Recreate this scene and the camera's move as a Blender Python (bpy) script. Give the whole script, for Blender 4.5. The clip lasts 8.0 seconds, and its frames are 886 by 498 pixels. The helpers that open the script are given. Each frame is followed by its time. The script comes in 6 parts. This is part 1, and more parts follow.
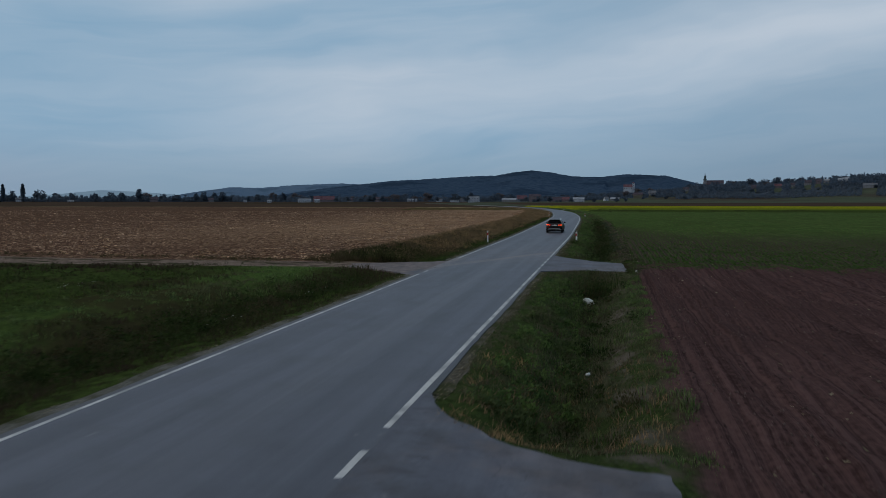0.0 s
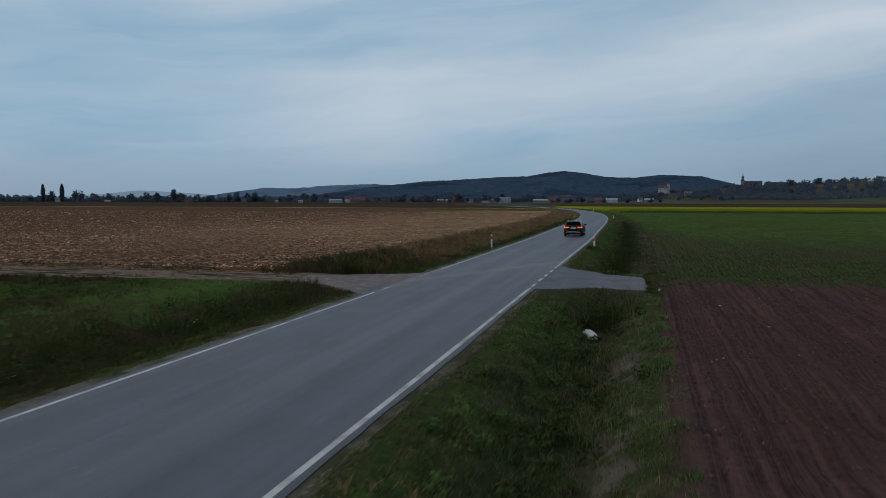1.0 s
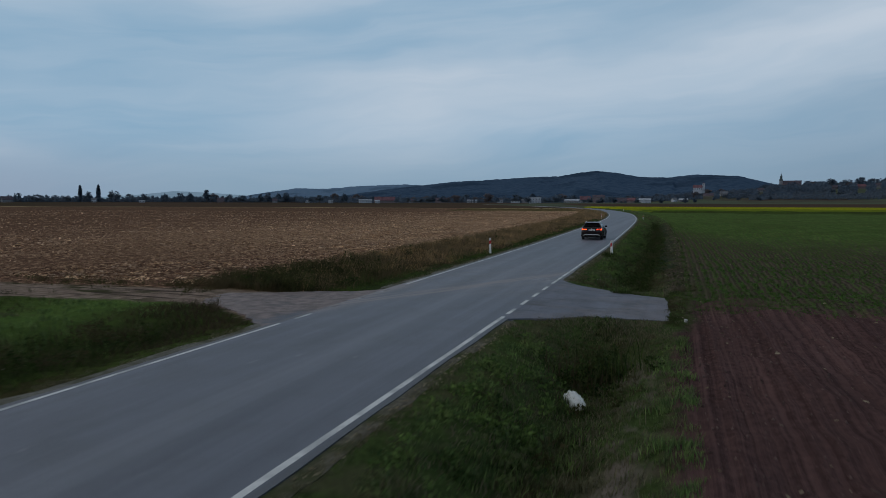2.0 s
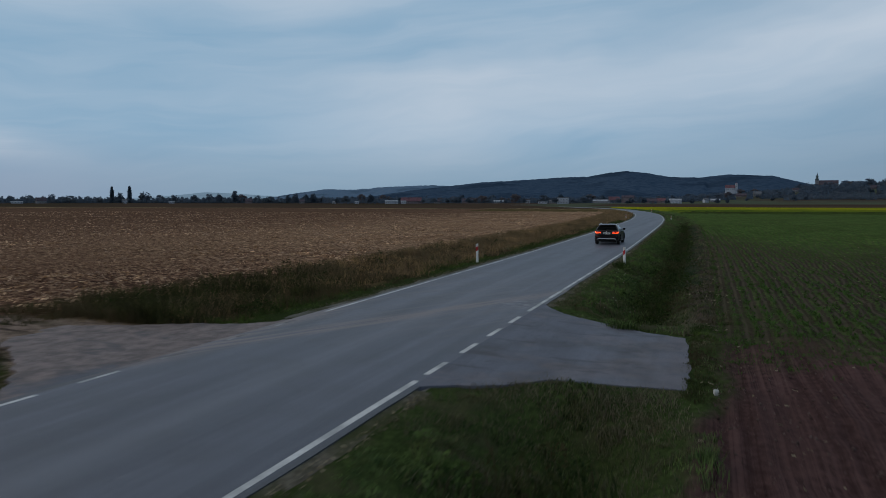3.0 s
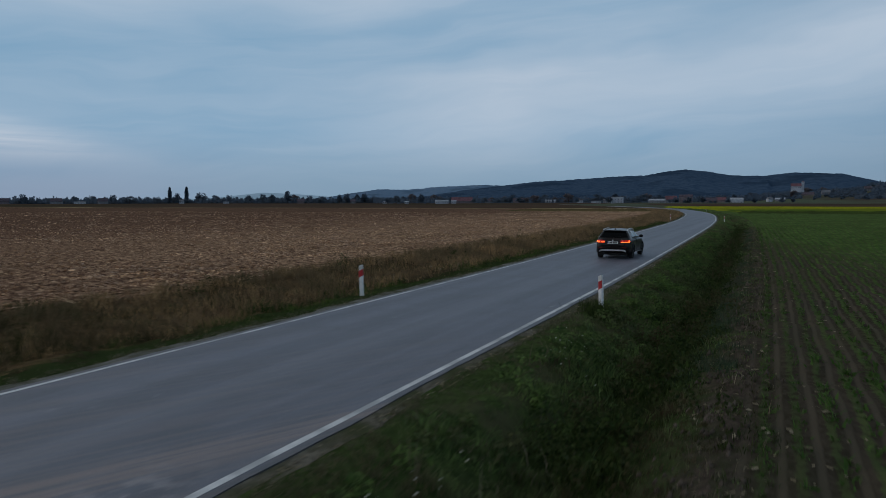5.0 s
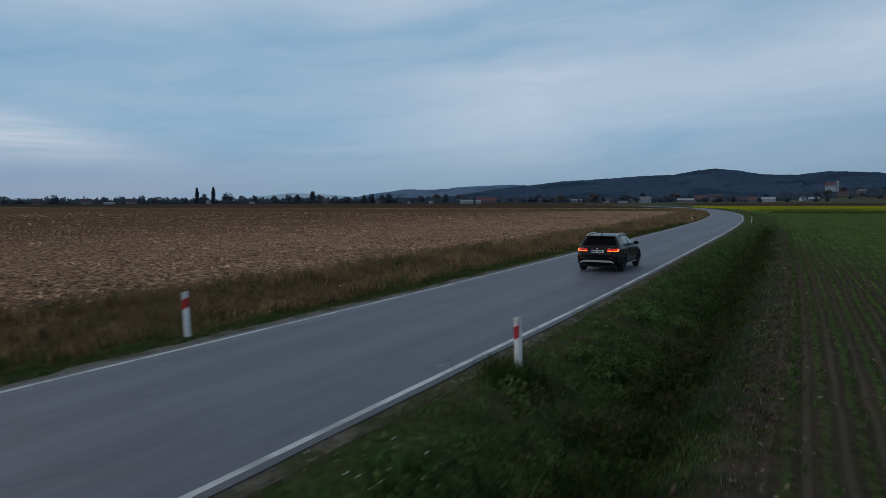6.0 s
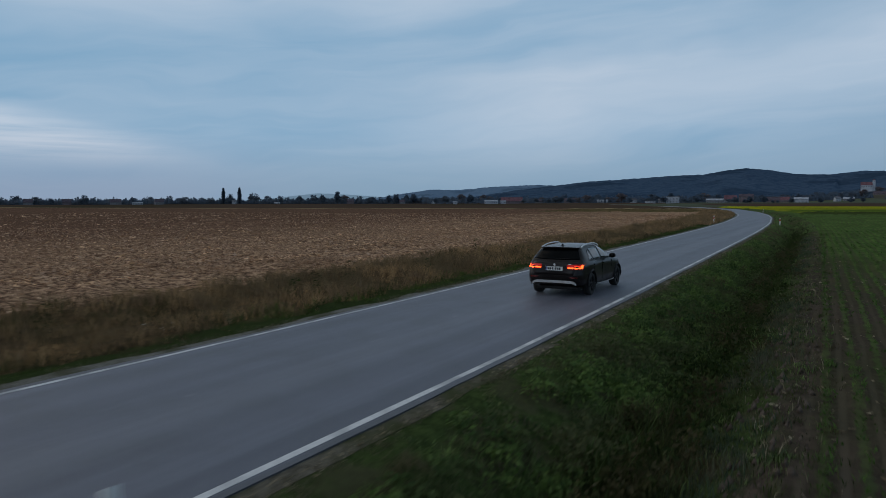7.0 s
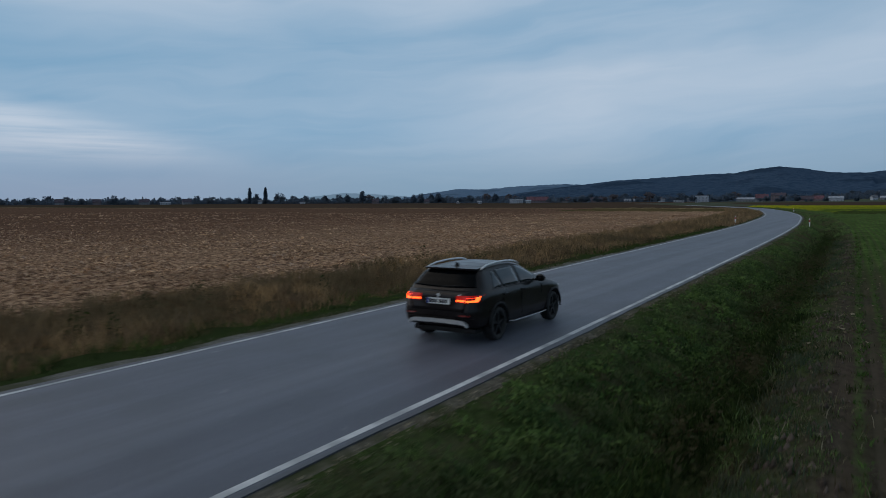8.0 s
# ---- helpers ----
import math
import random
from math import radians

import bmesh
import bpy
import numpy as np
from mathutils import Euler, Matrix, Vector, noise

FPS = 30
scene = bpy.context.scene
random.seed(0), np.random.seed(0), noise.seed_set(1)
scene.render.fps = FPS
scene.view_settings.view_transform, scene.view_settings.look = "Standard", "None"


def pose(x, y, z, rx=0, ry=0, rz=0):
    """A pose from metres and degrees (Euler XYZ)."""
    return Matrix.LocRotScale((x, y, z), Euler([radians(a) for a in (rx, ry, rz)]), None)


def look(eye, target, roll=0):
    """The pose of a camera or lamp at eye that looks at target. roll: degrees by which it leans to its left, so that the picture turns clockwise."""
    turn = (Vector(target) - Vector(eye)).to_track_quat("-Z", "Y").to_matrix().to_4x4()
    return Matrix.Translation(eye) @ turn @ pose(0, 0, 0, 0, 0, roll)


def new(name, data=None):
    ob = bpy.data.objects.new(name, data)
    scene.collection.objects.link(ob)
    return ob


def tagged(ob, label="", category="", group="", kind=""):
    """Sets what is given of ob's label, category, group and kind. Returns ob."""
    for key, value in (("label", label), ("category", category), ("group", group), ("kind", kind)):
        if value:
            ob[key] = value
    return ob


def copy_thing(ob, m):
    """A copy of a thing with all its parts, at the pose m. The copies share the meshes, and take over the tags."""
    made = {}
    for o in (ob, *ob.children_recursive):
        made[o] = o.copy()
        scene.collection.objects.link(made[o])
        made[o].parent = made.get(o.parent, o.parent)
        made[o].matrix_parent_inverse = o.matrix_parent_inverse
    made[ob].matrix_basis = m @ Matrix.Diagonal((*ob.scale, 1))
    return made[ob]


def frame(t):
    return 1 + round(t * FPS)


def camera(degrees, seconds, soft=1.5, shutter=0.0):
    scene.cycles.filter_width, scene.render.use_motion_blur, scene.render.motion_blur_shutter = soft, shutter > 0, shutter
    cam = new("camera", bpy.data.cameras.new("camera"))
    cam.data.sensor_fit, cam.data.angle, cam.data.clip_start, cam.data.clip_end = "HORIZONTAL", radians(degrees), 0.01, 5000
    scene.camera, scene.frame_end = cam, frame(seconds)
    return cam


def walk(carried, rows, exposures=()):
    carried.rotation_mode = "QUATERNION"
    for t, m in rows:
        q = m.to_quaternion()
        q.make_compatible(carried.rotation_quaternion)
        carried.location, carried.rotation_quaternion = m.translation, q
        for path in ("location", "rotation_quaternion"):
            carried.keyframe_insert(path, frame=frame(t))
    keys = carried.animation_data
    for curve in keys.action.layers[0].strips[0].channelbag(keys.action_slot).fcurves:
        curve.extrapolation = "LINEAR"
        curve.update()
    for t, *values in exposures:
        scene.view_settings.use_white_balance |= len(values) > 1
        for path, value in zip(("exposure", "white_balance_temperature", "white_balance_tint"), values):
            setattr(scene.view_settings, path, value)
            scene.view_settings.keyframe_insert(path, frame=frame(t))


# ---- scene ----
from mathutils.bvhtree import BVHTree

cam = camera(65.8, 8.0, 0.60, 0.42)
PATH = [
    (0, (6.25, -1.336, 3.726), (5.792, 0.606, 3.583), 0.0),
    (0.5, (6.701, 2.842, 3.667), (6.198, 4.773, 3.525), 0.1),
    (1, (7.073, 7.018, 3.586), (6.525, 8.936, 3.445), 0.1),
    (1.5, (7.353, 11.193, 3.502), (6.76, 13.098, 3.361), 0.1),
    (3, (7.684, 23.664, 3.271), (6.972, 25.528, 3.133), 0.0),
    (3.5, (7.762, 27.791, 3.207), (7.013, 29.64, 3.069), 0.0),
    (4, (7.85, 31.93, 3.126), (7.063, 33.764, 2.989), -0.1),
    (4.5, (8.018, 36.05, 3.087), (7.196, 37.868, 2.949), -0.1),
    (6, (8.243, 48.522, 2.963), (7.317, 50.289, 2.825), -0.2),
    (6.5, (8.236, 52.675, 2.928), (7.276, 54.424, 2.789), -0.2),
    (7, (8.2, 56.816, 2.914), (7.206, 58.547, 2.777), -0.2),
    (7.5, (8.162, 60.952, 2.889), (7.134, 62.662, 2.752), -0.3),
    (8, (8.122, 65.086, 2.864), (7.061, 66.776, 2.726), -0.3),
]
walk(cam, [(t, look(eye, target, roll)) for t, eye, target, roll in PATH],
     [(0, -0.02, 6640, 10), (0.5, 0.07, 6850, 10), (1, 0.11, 6850, 10), (1.5, 0.08, 6760, 10), (3, 0.04, 6620, 10), (4.5, -0.06, 6480, 10), (6, 0.06, 6480, 10), (7, 0.06, 6450, 10), (8, 0.03, 6420, 10)])


# ---------- light: dusk under a streaky overcast sky ----------
world = bpy.data.worlds.new("sky")
scene.world = world
world.use_nodes = True


class Nodes:
    """Short hand for node trees."""

    def __init__(self, tree):
        self.t = tree

    def n(self, kind, **kw):
        node = self.t.nodes.new(kind)
        for k, v in kw.items():
            setattr(node, k, v)
        return node

    def put(self, sock, v):
        if hasattr(v, "is_linked"):
            self.t.links.new(v, sock)
        else:
            sock.default_value = v

    def math(self, op, a, b=0.0, c=0.0, clamp=False):
        node = self.n("ShaderNodeMath", operation=op, use_clamp=clamp)
        for i, v in enumerate((a, b, c)):
            self.put(node.inputs[i], v)
        return node.outputs[0]

    def vec(self, op, a, b=(0, 0, 0)):
        node = self.n("ShaderNodeVectorMath", operation=op)
        self.put(node.inputs[0], a)
        self.put(node.inputs[1], b)
        return node.outputs["Value"] if op == "DOT_PRODUCT" else node.outputs[0]

    def xyz(self, x, y, z):
        node = self.n("ShaderNodeCombineXYZ")
        for i, v in enumerate((x, y, z)):
            self.put(node.inputs[i], v)
        return node.outputs[0]

    def noise(self, vector, scale, detail=4, rough=0.55, distort=0.0):
        node = self.n("ShaderNodeTexNoise")
        self.put(node.inputs["Vector"], vector)
        for k, v in (("Scale", scale), ("Detail", detail), ("Roughness", rough), ("Distortion", distort)):
            node.inputs[k].default_value = v
        return node.outputs[0]

    def step(self, v, lo, hi, to0=0.0, to1=1.0):
        node = self.n("ShaderNodeMapRange", interpolation_type="SMOOTHSTEP")
        for i, w in enumerate((v, lo, hi, to0, to1)):
            self.put(node.inputs[i], w)
        return node.outputs[0]

    def mix(self, fac, a, b):
        node = self.n("ShaderNodeMix", data_type="RGBA")
        self.put(node.inputs[0], fac)
        for sock, v in ((node.inputs[6], a), (node.inputs[7], b)):
            self.put(sock, (*v, 1.0) if isinstance(v, tuple) and len(v) == 3 else v)
        return node.outputs[2]


SUN_AZ, SUN_EL = -105.0, 32.0      # degrees from the road's direction, and above the horizon

k = Nodes(world.node_tree)
way = k.n("ShaderNodeTexCoord").outputs["Generated"]
sep = k.n("ShaderNodeSeparateXYZ")
k.put(sep.inputs[0], way)
dx, dy, dz = sep.outputs
nish = k.n("ShaderNodeTexSky", sky_type="NISHITA", sun_disc=False, sun_elevation=radians(4.0), sun_rotation=radians(SUN_AZ))
blue = k.vec("MULTIPLY", nish.outputs[0], (0.06, 0.06, 0.06))
# long veils that climb to the right, warped by slow noise
warp = k.noise(k.vec("MULTIPLY", way, (1.0, 1.0, 3.0)), 3.0, 3)
tilt = k.math("SUBTRACT", dz, k.math("MULTIPLY", dx, 0.10))
lift = k.math("ADD", tilt, k.math("MULTIPLY", warp, 0.10))
streak = k.noise(k.xyz(k.math("MULTIPLY", dx, 1.5), k.math("MULTIPLY", dy, 1.5), k.math("MULTIPLY", lift, 11.0)), 1.5, 4, 0.48, 0.25)
fine = k.noise(k.xyz(k.math("MULTIPLY", dx, 5.0), k.math("MULTIPLY", dy, 5.0), k.math("MULTIPLY", lift, 60.0)), 1.3, 6, 0.55, 0.4)
az = k.math("ARCTAN2", dx, dy)
# the broad pale veil
mid = k.math("ADD", 0.178, k.math("MULTIPLY", az, 0.11))
off = k.math("DIVIDE", k.math("SUBTRACT", k.math("ADD", dz, k.math("MULTIPLY", k.math("SUBTRACT", warp, 0.5), 0.10)), mid), 0.062)
veil = k.math("EXPONENT", k.math("MULTIPLY", k.math("MULTIPLY", off, off), -1.0))
veil = k.math("MULTIPLY", veil, k.step(az, -0.80, -0.36, 0.0, 1.0))
# a pale bank low over the far left plain, and the veil high above it
bank = k.math("MULTIPLY", k.step(az, -0.99, -0.80, 1.0, 0.0), k.math("MULTIPLY", k.step(dz, 0.035, 0.075), k.step(k.math("ADD", dz, k.math("MULTIPLY", k.math("ADD", az, 1.13), 0.22)), 0.105, 0.145, 1.0, 0.0)))
bank = k.math("MULTIPLY", bank, k.step(k.noise(k.xyz(k.math("MULTIPLY", dx, 3.0), k.math("MULTIPLY", dy, 3.0), k.math("MULTIPLY", dz, 75.0)), 1.0, 5, 0.6), 0.25, 0.60, 0.35, 1.0))
high = k.step(dz, 0.19, 0.32)
amount = k.math("ADD", k.math("MULTIPLY", k.step(streak, 0.34, 0.66), 0.26), k.math("MULTIPLY", k.step(fine, 0.3, 0.7), 0.06))
amount = k.math("ADD", amount, k.math("MULTIPLY", veil, 0.62))
amount = k.math("ADD", amount, k.math("MULTIPLY", bank, 0.75))
amount = k.math("ADD", amount, k.math("MULTIPLY", k.math("MULTIPLY", high, k.step(az, -0.25, -0.62, 0.35, 1.0)), 0.55), clamp=True)
cloud = k.mix(amount, (0.200, 0.368, 0.540), (0.525, 0.605, 0.710))
cloud = k.mix(k.step(dz, 0.36, 0.80), cloud, (0.245, 0.285, 0.320))
dull = k.math("MULTIPLY", k.step(az, -0.25, 0.30), k.math("SUBTRACT", 1.0, veil))
cloud = k.mix(k.math("MULTIPLY", dull, 0.40), cloud, (0.180, 0.270, 0.375))
low = k.step(dz, 0.0, 0.11, 0.75, 0.0)
haze = k.mix(k.step(az, -0.60, -1.00), (0.220, 0.325, 0.435), (0.245, 0.310, 0.430))
haze = k.mix(k.step(az, 0.02, 0.28), haze, (0.190, 0.272, 0.372))
cloud = k.mix(low, cloud, haze)
sky_col = k.mix(0.96, blue, cloud)
back = world.node_tree.nodes["Background"]
k.put(back.inputs["Color"], sky_col)
back.inputs["Strength"].default_value = 1.0

sun = new("sun", bpy.data.lights.new("sun", "SUN"))
sun.data.energy, sun.data.angle, sun.data.color = 0.55, radians(60), (1.0, 0.86, 0.72)
sun.matrix_world = look((0, 0, 0), (-math.sin(radians(SUN_AZ)), -math.cos(radians(SUN_AZ)), -math.tan(radians(SUN_EL))))


# ---------- materials ----------
def material(name, rough=0.9, metal=0.0, spec=0.3):
    m = bpy.data.materials.new(name)
    m.use_nodes = True
    p = m.node_tree.nodes["Principled BSDF"]
    p.inputs["Roughness"].default_value = rough
    p.inputs["Metallic"].default_value = metal
    p.inputs["Specular IOR Level"].default_value = spec
    return m, Nodes(m.node_tree), p


def bump(q, p, height, strength=0.5, distance=0.05):
    b = q.n("ShaderNodeBump")
    b.inputs["Strength"].default_value = strength
    b.inputs["Distance"].default_value = distance
    q.put(b.inputs["Height"], height)
    q.put(p.inputs["Normal"], b.outputs[0])


def place(q):
    return q.n("ShaderNodeTexCoord").outputs["Object"]


def mottled(name, a, b, scale, rough=0.9, c=None, big=0.15, strength=0.4, distance=0.03, spec=0.0, metal=0.0):
    """Two tones at a fine scale, a third in large patches, and relief."""
    m, q, p = material(name, rough, metal, spec)
    at = place(q)
    f = q.noise(at, scale, 6, 0.62)
    col = q.mix(q.step(f, 0.3, 0.7), a, b)
    if c:
        col = q.mix(q.step(q.noise(at, big, 4), 0.42, 0.66), col, c)
    q.put(p.inputs["Base Color"], col)
    if strength:
        bump(q, p, f, strength, distance)
    return m


def plain(name, col, rough=0.5, metal=0.0, spec=0.5):
    m, q, p = material(name, rough, metal, spec)
    f = q.noise(place(q), 14.0, 5)
    q.put(p.inputs["Base Color"], q.mix(q.step(f, 0.3, 0.7), tuple(v * 0.88 for v in col), tuple(min(1, v * 1.08) for v in col)))
    q.put(p.inputs["Roughness"], q.step(f, 0.2, 0.8, max(0.02, rough - 0.06), min(1, rough + 0.06)))
    return m


def leafy(name, a, b, c, rough=0.75, patch=0.25, lump=0.0, thin=0.35):
    """Leaves and blades: every island its own tone, and drier patches over the ground."""
    m, q, p = material(name, rough, 0.0, 0.04)
    r = q.n("ShaderNodeNewGeometry").outputs["Random Per Island"]
    col = q.mix(q.step(r, 0.1, 0.9), a, b)
    big = q.noise(place(q), patch, 4, 0.6)
    if lump:
        # clumps of one kind of plant beside another
        part_a = q.noise(place(q), lump, 3, 0.6)
        col = q.mix(q.step(part_a, 0.40, 0.60), q.vec("MULTIPLY", col, (0.66, 0.68, 0.74)), q.vec("MULTIPLY", col, (1.35, 1.30, 1.15)))
    few = q.math("ADD", q.step(big, 0.46, 0.64), q.math("MULTIPLY", q.step(r, 0.7, 1.0), 0.35), clamp=True)
    col = q.mix(few, col, c)
    q.put(p.inputs["Base Color"], col)
    # light also comes through the leaf
    glow = q.n("ShaderNodeBsdfTranslucent")
    q.put(glow.inputs["Color"], col)
    both = q.n("ShaderNodeMixShader")
    both.inputs[0].default_value = thin
    q.put(both.inputs[1], p.outputs[0])
    q.put(both.inputs[2], glow.outputs[0])
    q.put(q.t.nodes["Material Output"].inputs["Surface"], both.outputs[0])
    return m


def beside(q):
    """Metres beside the road's middle, and along it."""
    a = q.n("ShaderNodeAttribute", attribute_name="road_u")
    s3 = q.n("ShaderNodeSeparateXYZ")
    q.put(s3.inputs[0], place(q))
    return a.outputs["Fac"], s3.outputs[1]


def hump(q, v, mid, wide):
    d = q.math("DIVIDE", q.math("SUBTRACT", v, mid), wide)
    return q.math("EXPONENT", q.math("MULTIPLY", q.math("MULTIPLY", d, d), -1.0))


def asphalt(name, muddy, tone=1.0, worn=0.40, earthy=0.0):
    m, q, p = material(name, 0.56 if muddy else 0.75, 0.0, 0.5)
    at = place(q)
    s3 = q.n("ShaderNodeSeparateXYZ")
    q.put(s3.inputs[0], at)
    x, y, _ = s3.outputs
    grit = q.noise(at, 90.0, 3, 0.7)
    speck = q.noise(at, 17.0, 4, 0.75)
    blot = q.noise(at, 0.7, 5, 0.6)
    lane = q.noise(q.xyz(q.math("MULTIPLY", x, 1.6), q.math("MULTIPLY", y, 0.035), 0.0), 1.0, 5, 0.6)
    t = tone
    col = q.mix(q.step(grit, 0.3, 0.7), (0.096 * t, 0.102 * t, 0.129 * t), (0.156 * t, 0.165 * t, 0.204 * t))
    col = q.mix(q.math("MULTIPLY", q.step(speck, 0.55, 0.72), 0.40), col, (0.225 * t, 0.225 * t, 0.240 * t))
    col = q.mix(q.math("MULTIPLY", q.step(speck, 0.45, 0.30), 0.40), col, (0.070 * t, 0.072 * t, 0.085 * t))
    col = q.mix(q.math("MULTIPLY", q.step(lane, 0.40, 0.68), 0.50), col, (0.215 * t, 0.230 * t, 0.272 * t))
    track = q.math("MAXIMUM", q.math("MAXIMUM", hump(q, x, -2.25, 0.32), hump(q, x, -0.75, 0.32)), q.math("MAXIMUM", hump(q, x, 1.15, 0.30), hump(q, x, 2.45, 0.26)))
    stain = q.noise(q.vec("MULTIPLY", at, (0.9, 0.22, 1.0)), 1.0, 5, 0.62)
    col = q.mix(q.math("MULTIPLY", q.math("MULTIPLY", track, q.step(stain, 0.36, 0.58)), 0.45), col, (0.068 * t, 0.074 * t, 0.098 * t))
    col = q.mix(q.math("MULTIPLY", q.step(blot, 0.42, 0.70), worn), col, (0.085 * t, 0.088 * t, 0.100 * t))
    mid = q.math("DIVIDE", q.math("SUBTRACT", x, 0.30), 0.42)
    band = q.math("EXPONENT", q.math("MULTIPLY", q.math("MULTIPLY", mid, mid), -1.0))
    col = q.mix(q.math("MULTIPLY", band, q.step(lane, 0.30, 0.60, 0.15, 0.55)), col, (0.212 * t, 0.222 * t, 0.250 * t))
    if muddy:
        u = beside(q)[0]
        rim = q.step(q.math("ADD", q.math("ABSOLUTE", u), q.math("MULTIPLY", q.math("SUBTRACT", blot, 0.5), 0.12)), 2.86, 2.96)
        rim = q.math("MULTIPLY", rim, q.math("MAXIMUM", q.step(y, 35.5, 34.5), q.step(y, 43.5, 45.0, 0.12, 1.0)))
        col = q.mix(q.math("MULTIPLY", rim, 0.65), col, (0.046, 0.045, 0.046))
    patch = q.noise(q.vec("MULTIPLY", at, (2.6, 1.1, 1.0)), 1.0, 4, 0.6)
    col = q.mix(q.math("MULTIPLY", q.step(patch, 0.66, 0.74), 0.45), col, (0.24, 0.235, 0.235))
    if muddy:
        # earth dragged onto the road from the farm track, in a sweep across to the far lane
        across = q.math("SUBTRACT", x, q.math("SUBTRACT", q.math("MULTIPLY", y, 0.46), 19.3))
        drag = q.noise(q.xyz(q.math("MULTIPLY", across, 5.5), q.math("MULTIPLY", y, 0.22), 0.0), 1.0, 6, 0.66)
        sweep = q.math("MULTIPLY", hump(q, across, 0.0, 0.42), q.math("MULTIPLY", q.step(y, 34.0, 36.5), q.step(y, 43.0, 55.0, 1.0, 0.0)))
        rim = q.math("MULTIPLY", q.step(x, -2.0, -3.1), q.math("MULTIPLY", q.step(y, 32.0, 35.5), q.step(y, 40.0, 46.0, 1.0, 0.0)))
        thin = q.math("MULTIPLY", q.math("MULTIPLY", q.step(y, 36.0, 41.0), q.step(y, 46.0, 62.0, 1.0, 0.0)), 0.34)
        mud = q.math("ADD", q.math("ADD", sweep, rim), thin, clamp=True)
        mud = q.math("MULTIPLY", mud, q.step(q.math("ADD", drag, q.math("MULTIPLY", mud, 0.10)), 0.48, 0.64, 0.05, 1.0))
        col = q.mix(q.math("MULTIPLY", mud, 0.72), col, (0.215, 0.165, 0.142))
        scuff = q.math("MULTIPLY", q.math("MULTIPLY", hump(q, x, 2.2, 0.55), hump(q, y, 44.9, 0.9)), q.step(q.noise(at, 3.4, 4, 0.6), 0.50, 0.60))
        col = q.mix(q.math("MULTIPLY", scuff, 0.6), col, (0.28, 0.26, 0.25))
    if earthy:
        # trodden earth that thickens away from the carriageway
        way_off = q.math("SUBTRACT", q.math("ABSOLUTE", x), 3.0)
        gain = q.step(way_off, 0.3, 4.6, 0.0, 0.55 * earthy) if earthy < 1 else q.step(q.math("ADD", way_off, q.math("MULTIPLY", q.math("SUBTRACT", y, 33.0), 0.42)), -0.3, 2.6, 0.0, 0.8)
        soil = q.noise(q.vec("MULTIPLY", at, (0.55, 0.55, 1.0)), 1.0, 6, 0.62)
        lay = q.step(q.math("ADD", soil, q.math("MULTIPLY", gain, 0.5)), 0.50, 0.70) if earthy < 1 else q.step(q.math("ADD", soil, q.math("MULTIPLY", gain, 0.5)), 0.42, 0.66)
        tone_e = q.mix(q.step(q.noise(at, 2.2, 5, 0.65), 0.35, 0.65), (0.092, 0.066, 0.058), (0.215, 0.158, 0.138))
        col = q.mix(q.math("MULTIPLY", lay, 0.9 if earthy >= 1 else 0.3), col, tone_e)
    if not muddy:
        # dark mended patches, and cracks
        mend = q.noise(q.vec("MULTIPLY", at, (0.7, 1.9, 1.0)), 1.0, 4, 0.55, 0.6)
        col = q.mix(q.math("MULTIPLY", q.step(mend, 0.58, 0.66), 0.55), col, (0.050, 0.050, 0.058))
        split = q.math("ABSOLUTE", q.math("SUBTRACT", q.noise(at, 0.8, 4, 0.6, 0.8), 0.5))
        col = q.mix(q.math("MULTIPLY", q.step(split, 0.008, 0.002), 0.30), col, (0.035, 0.034, 0.036))
    col = q.vec("MULTIPLY", col, (0.985, 1.0, 1.055))
    q.put(p.inputs["Base Color"], col)
    bump(q, p, grit, 0.5, 0.006)
    return m


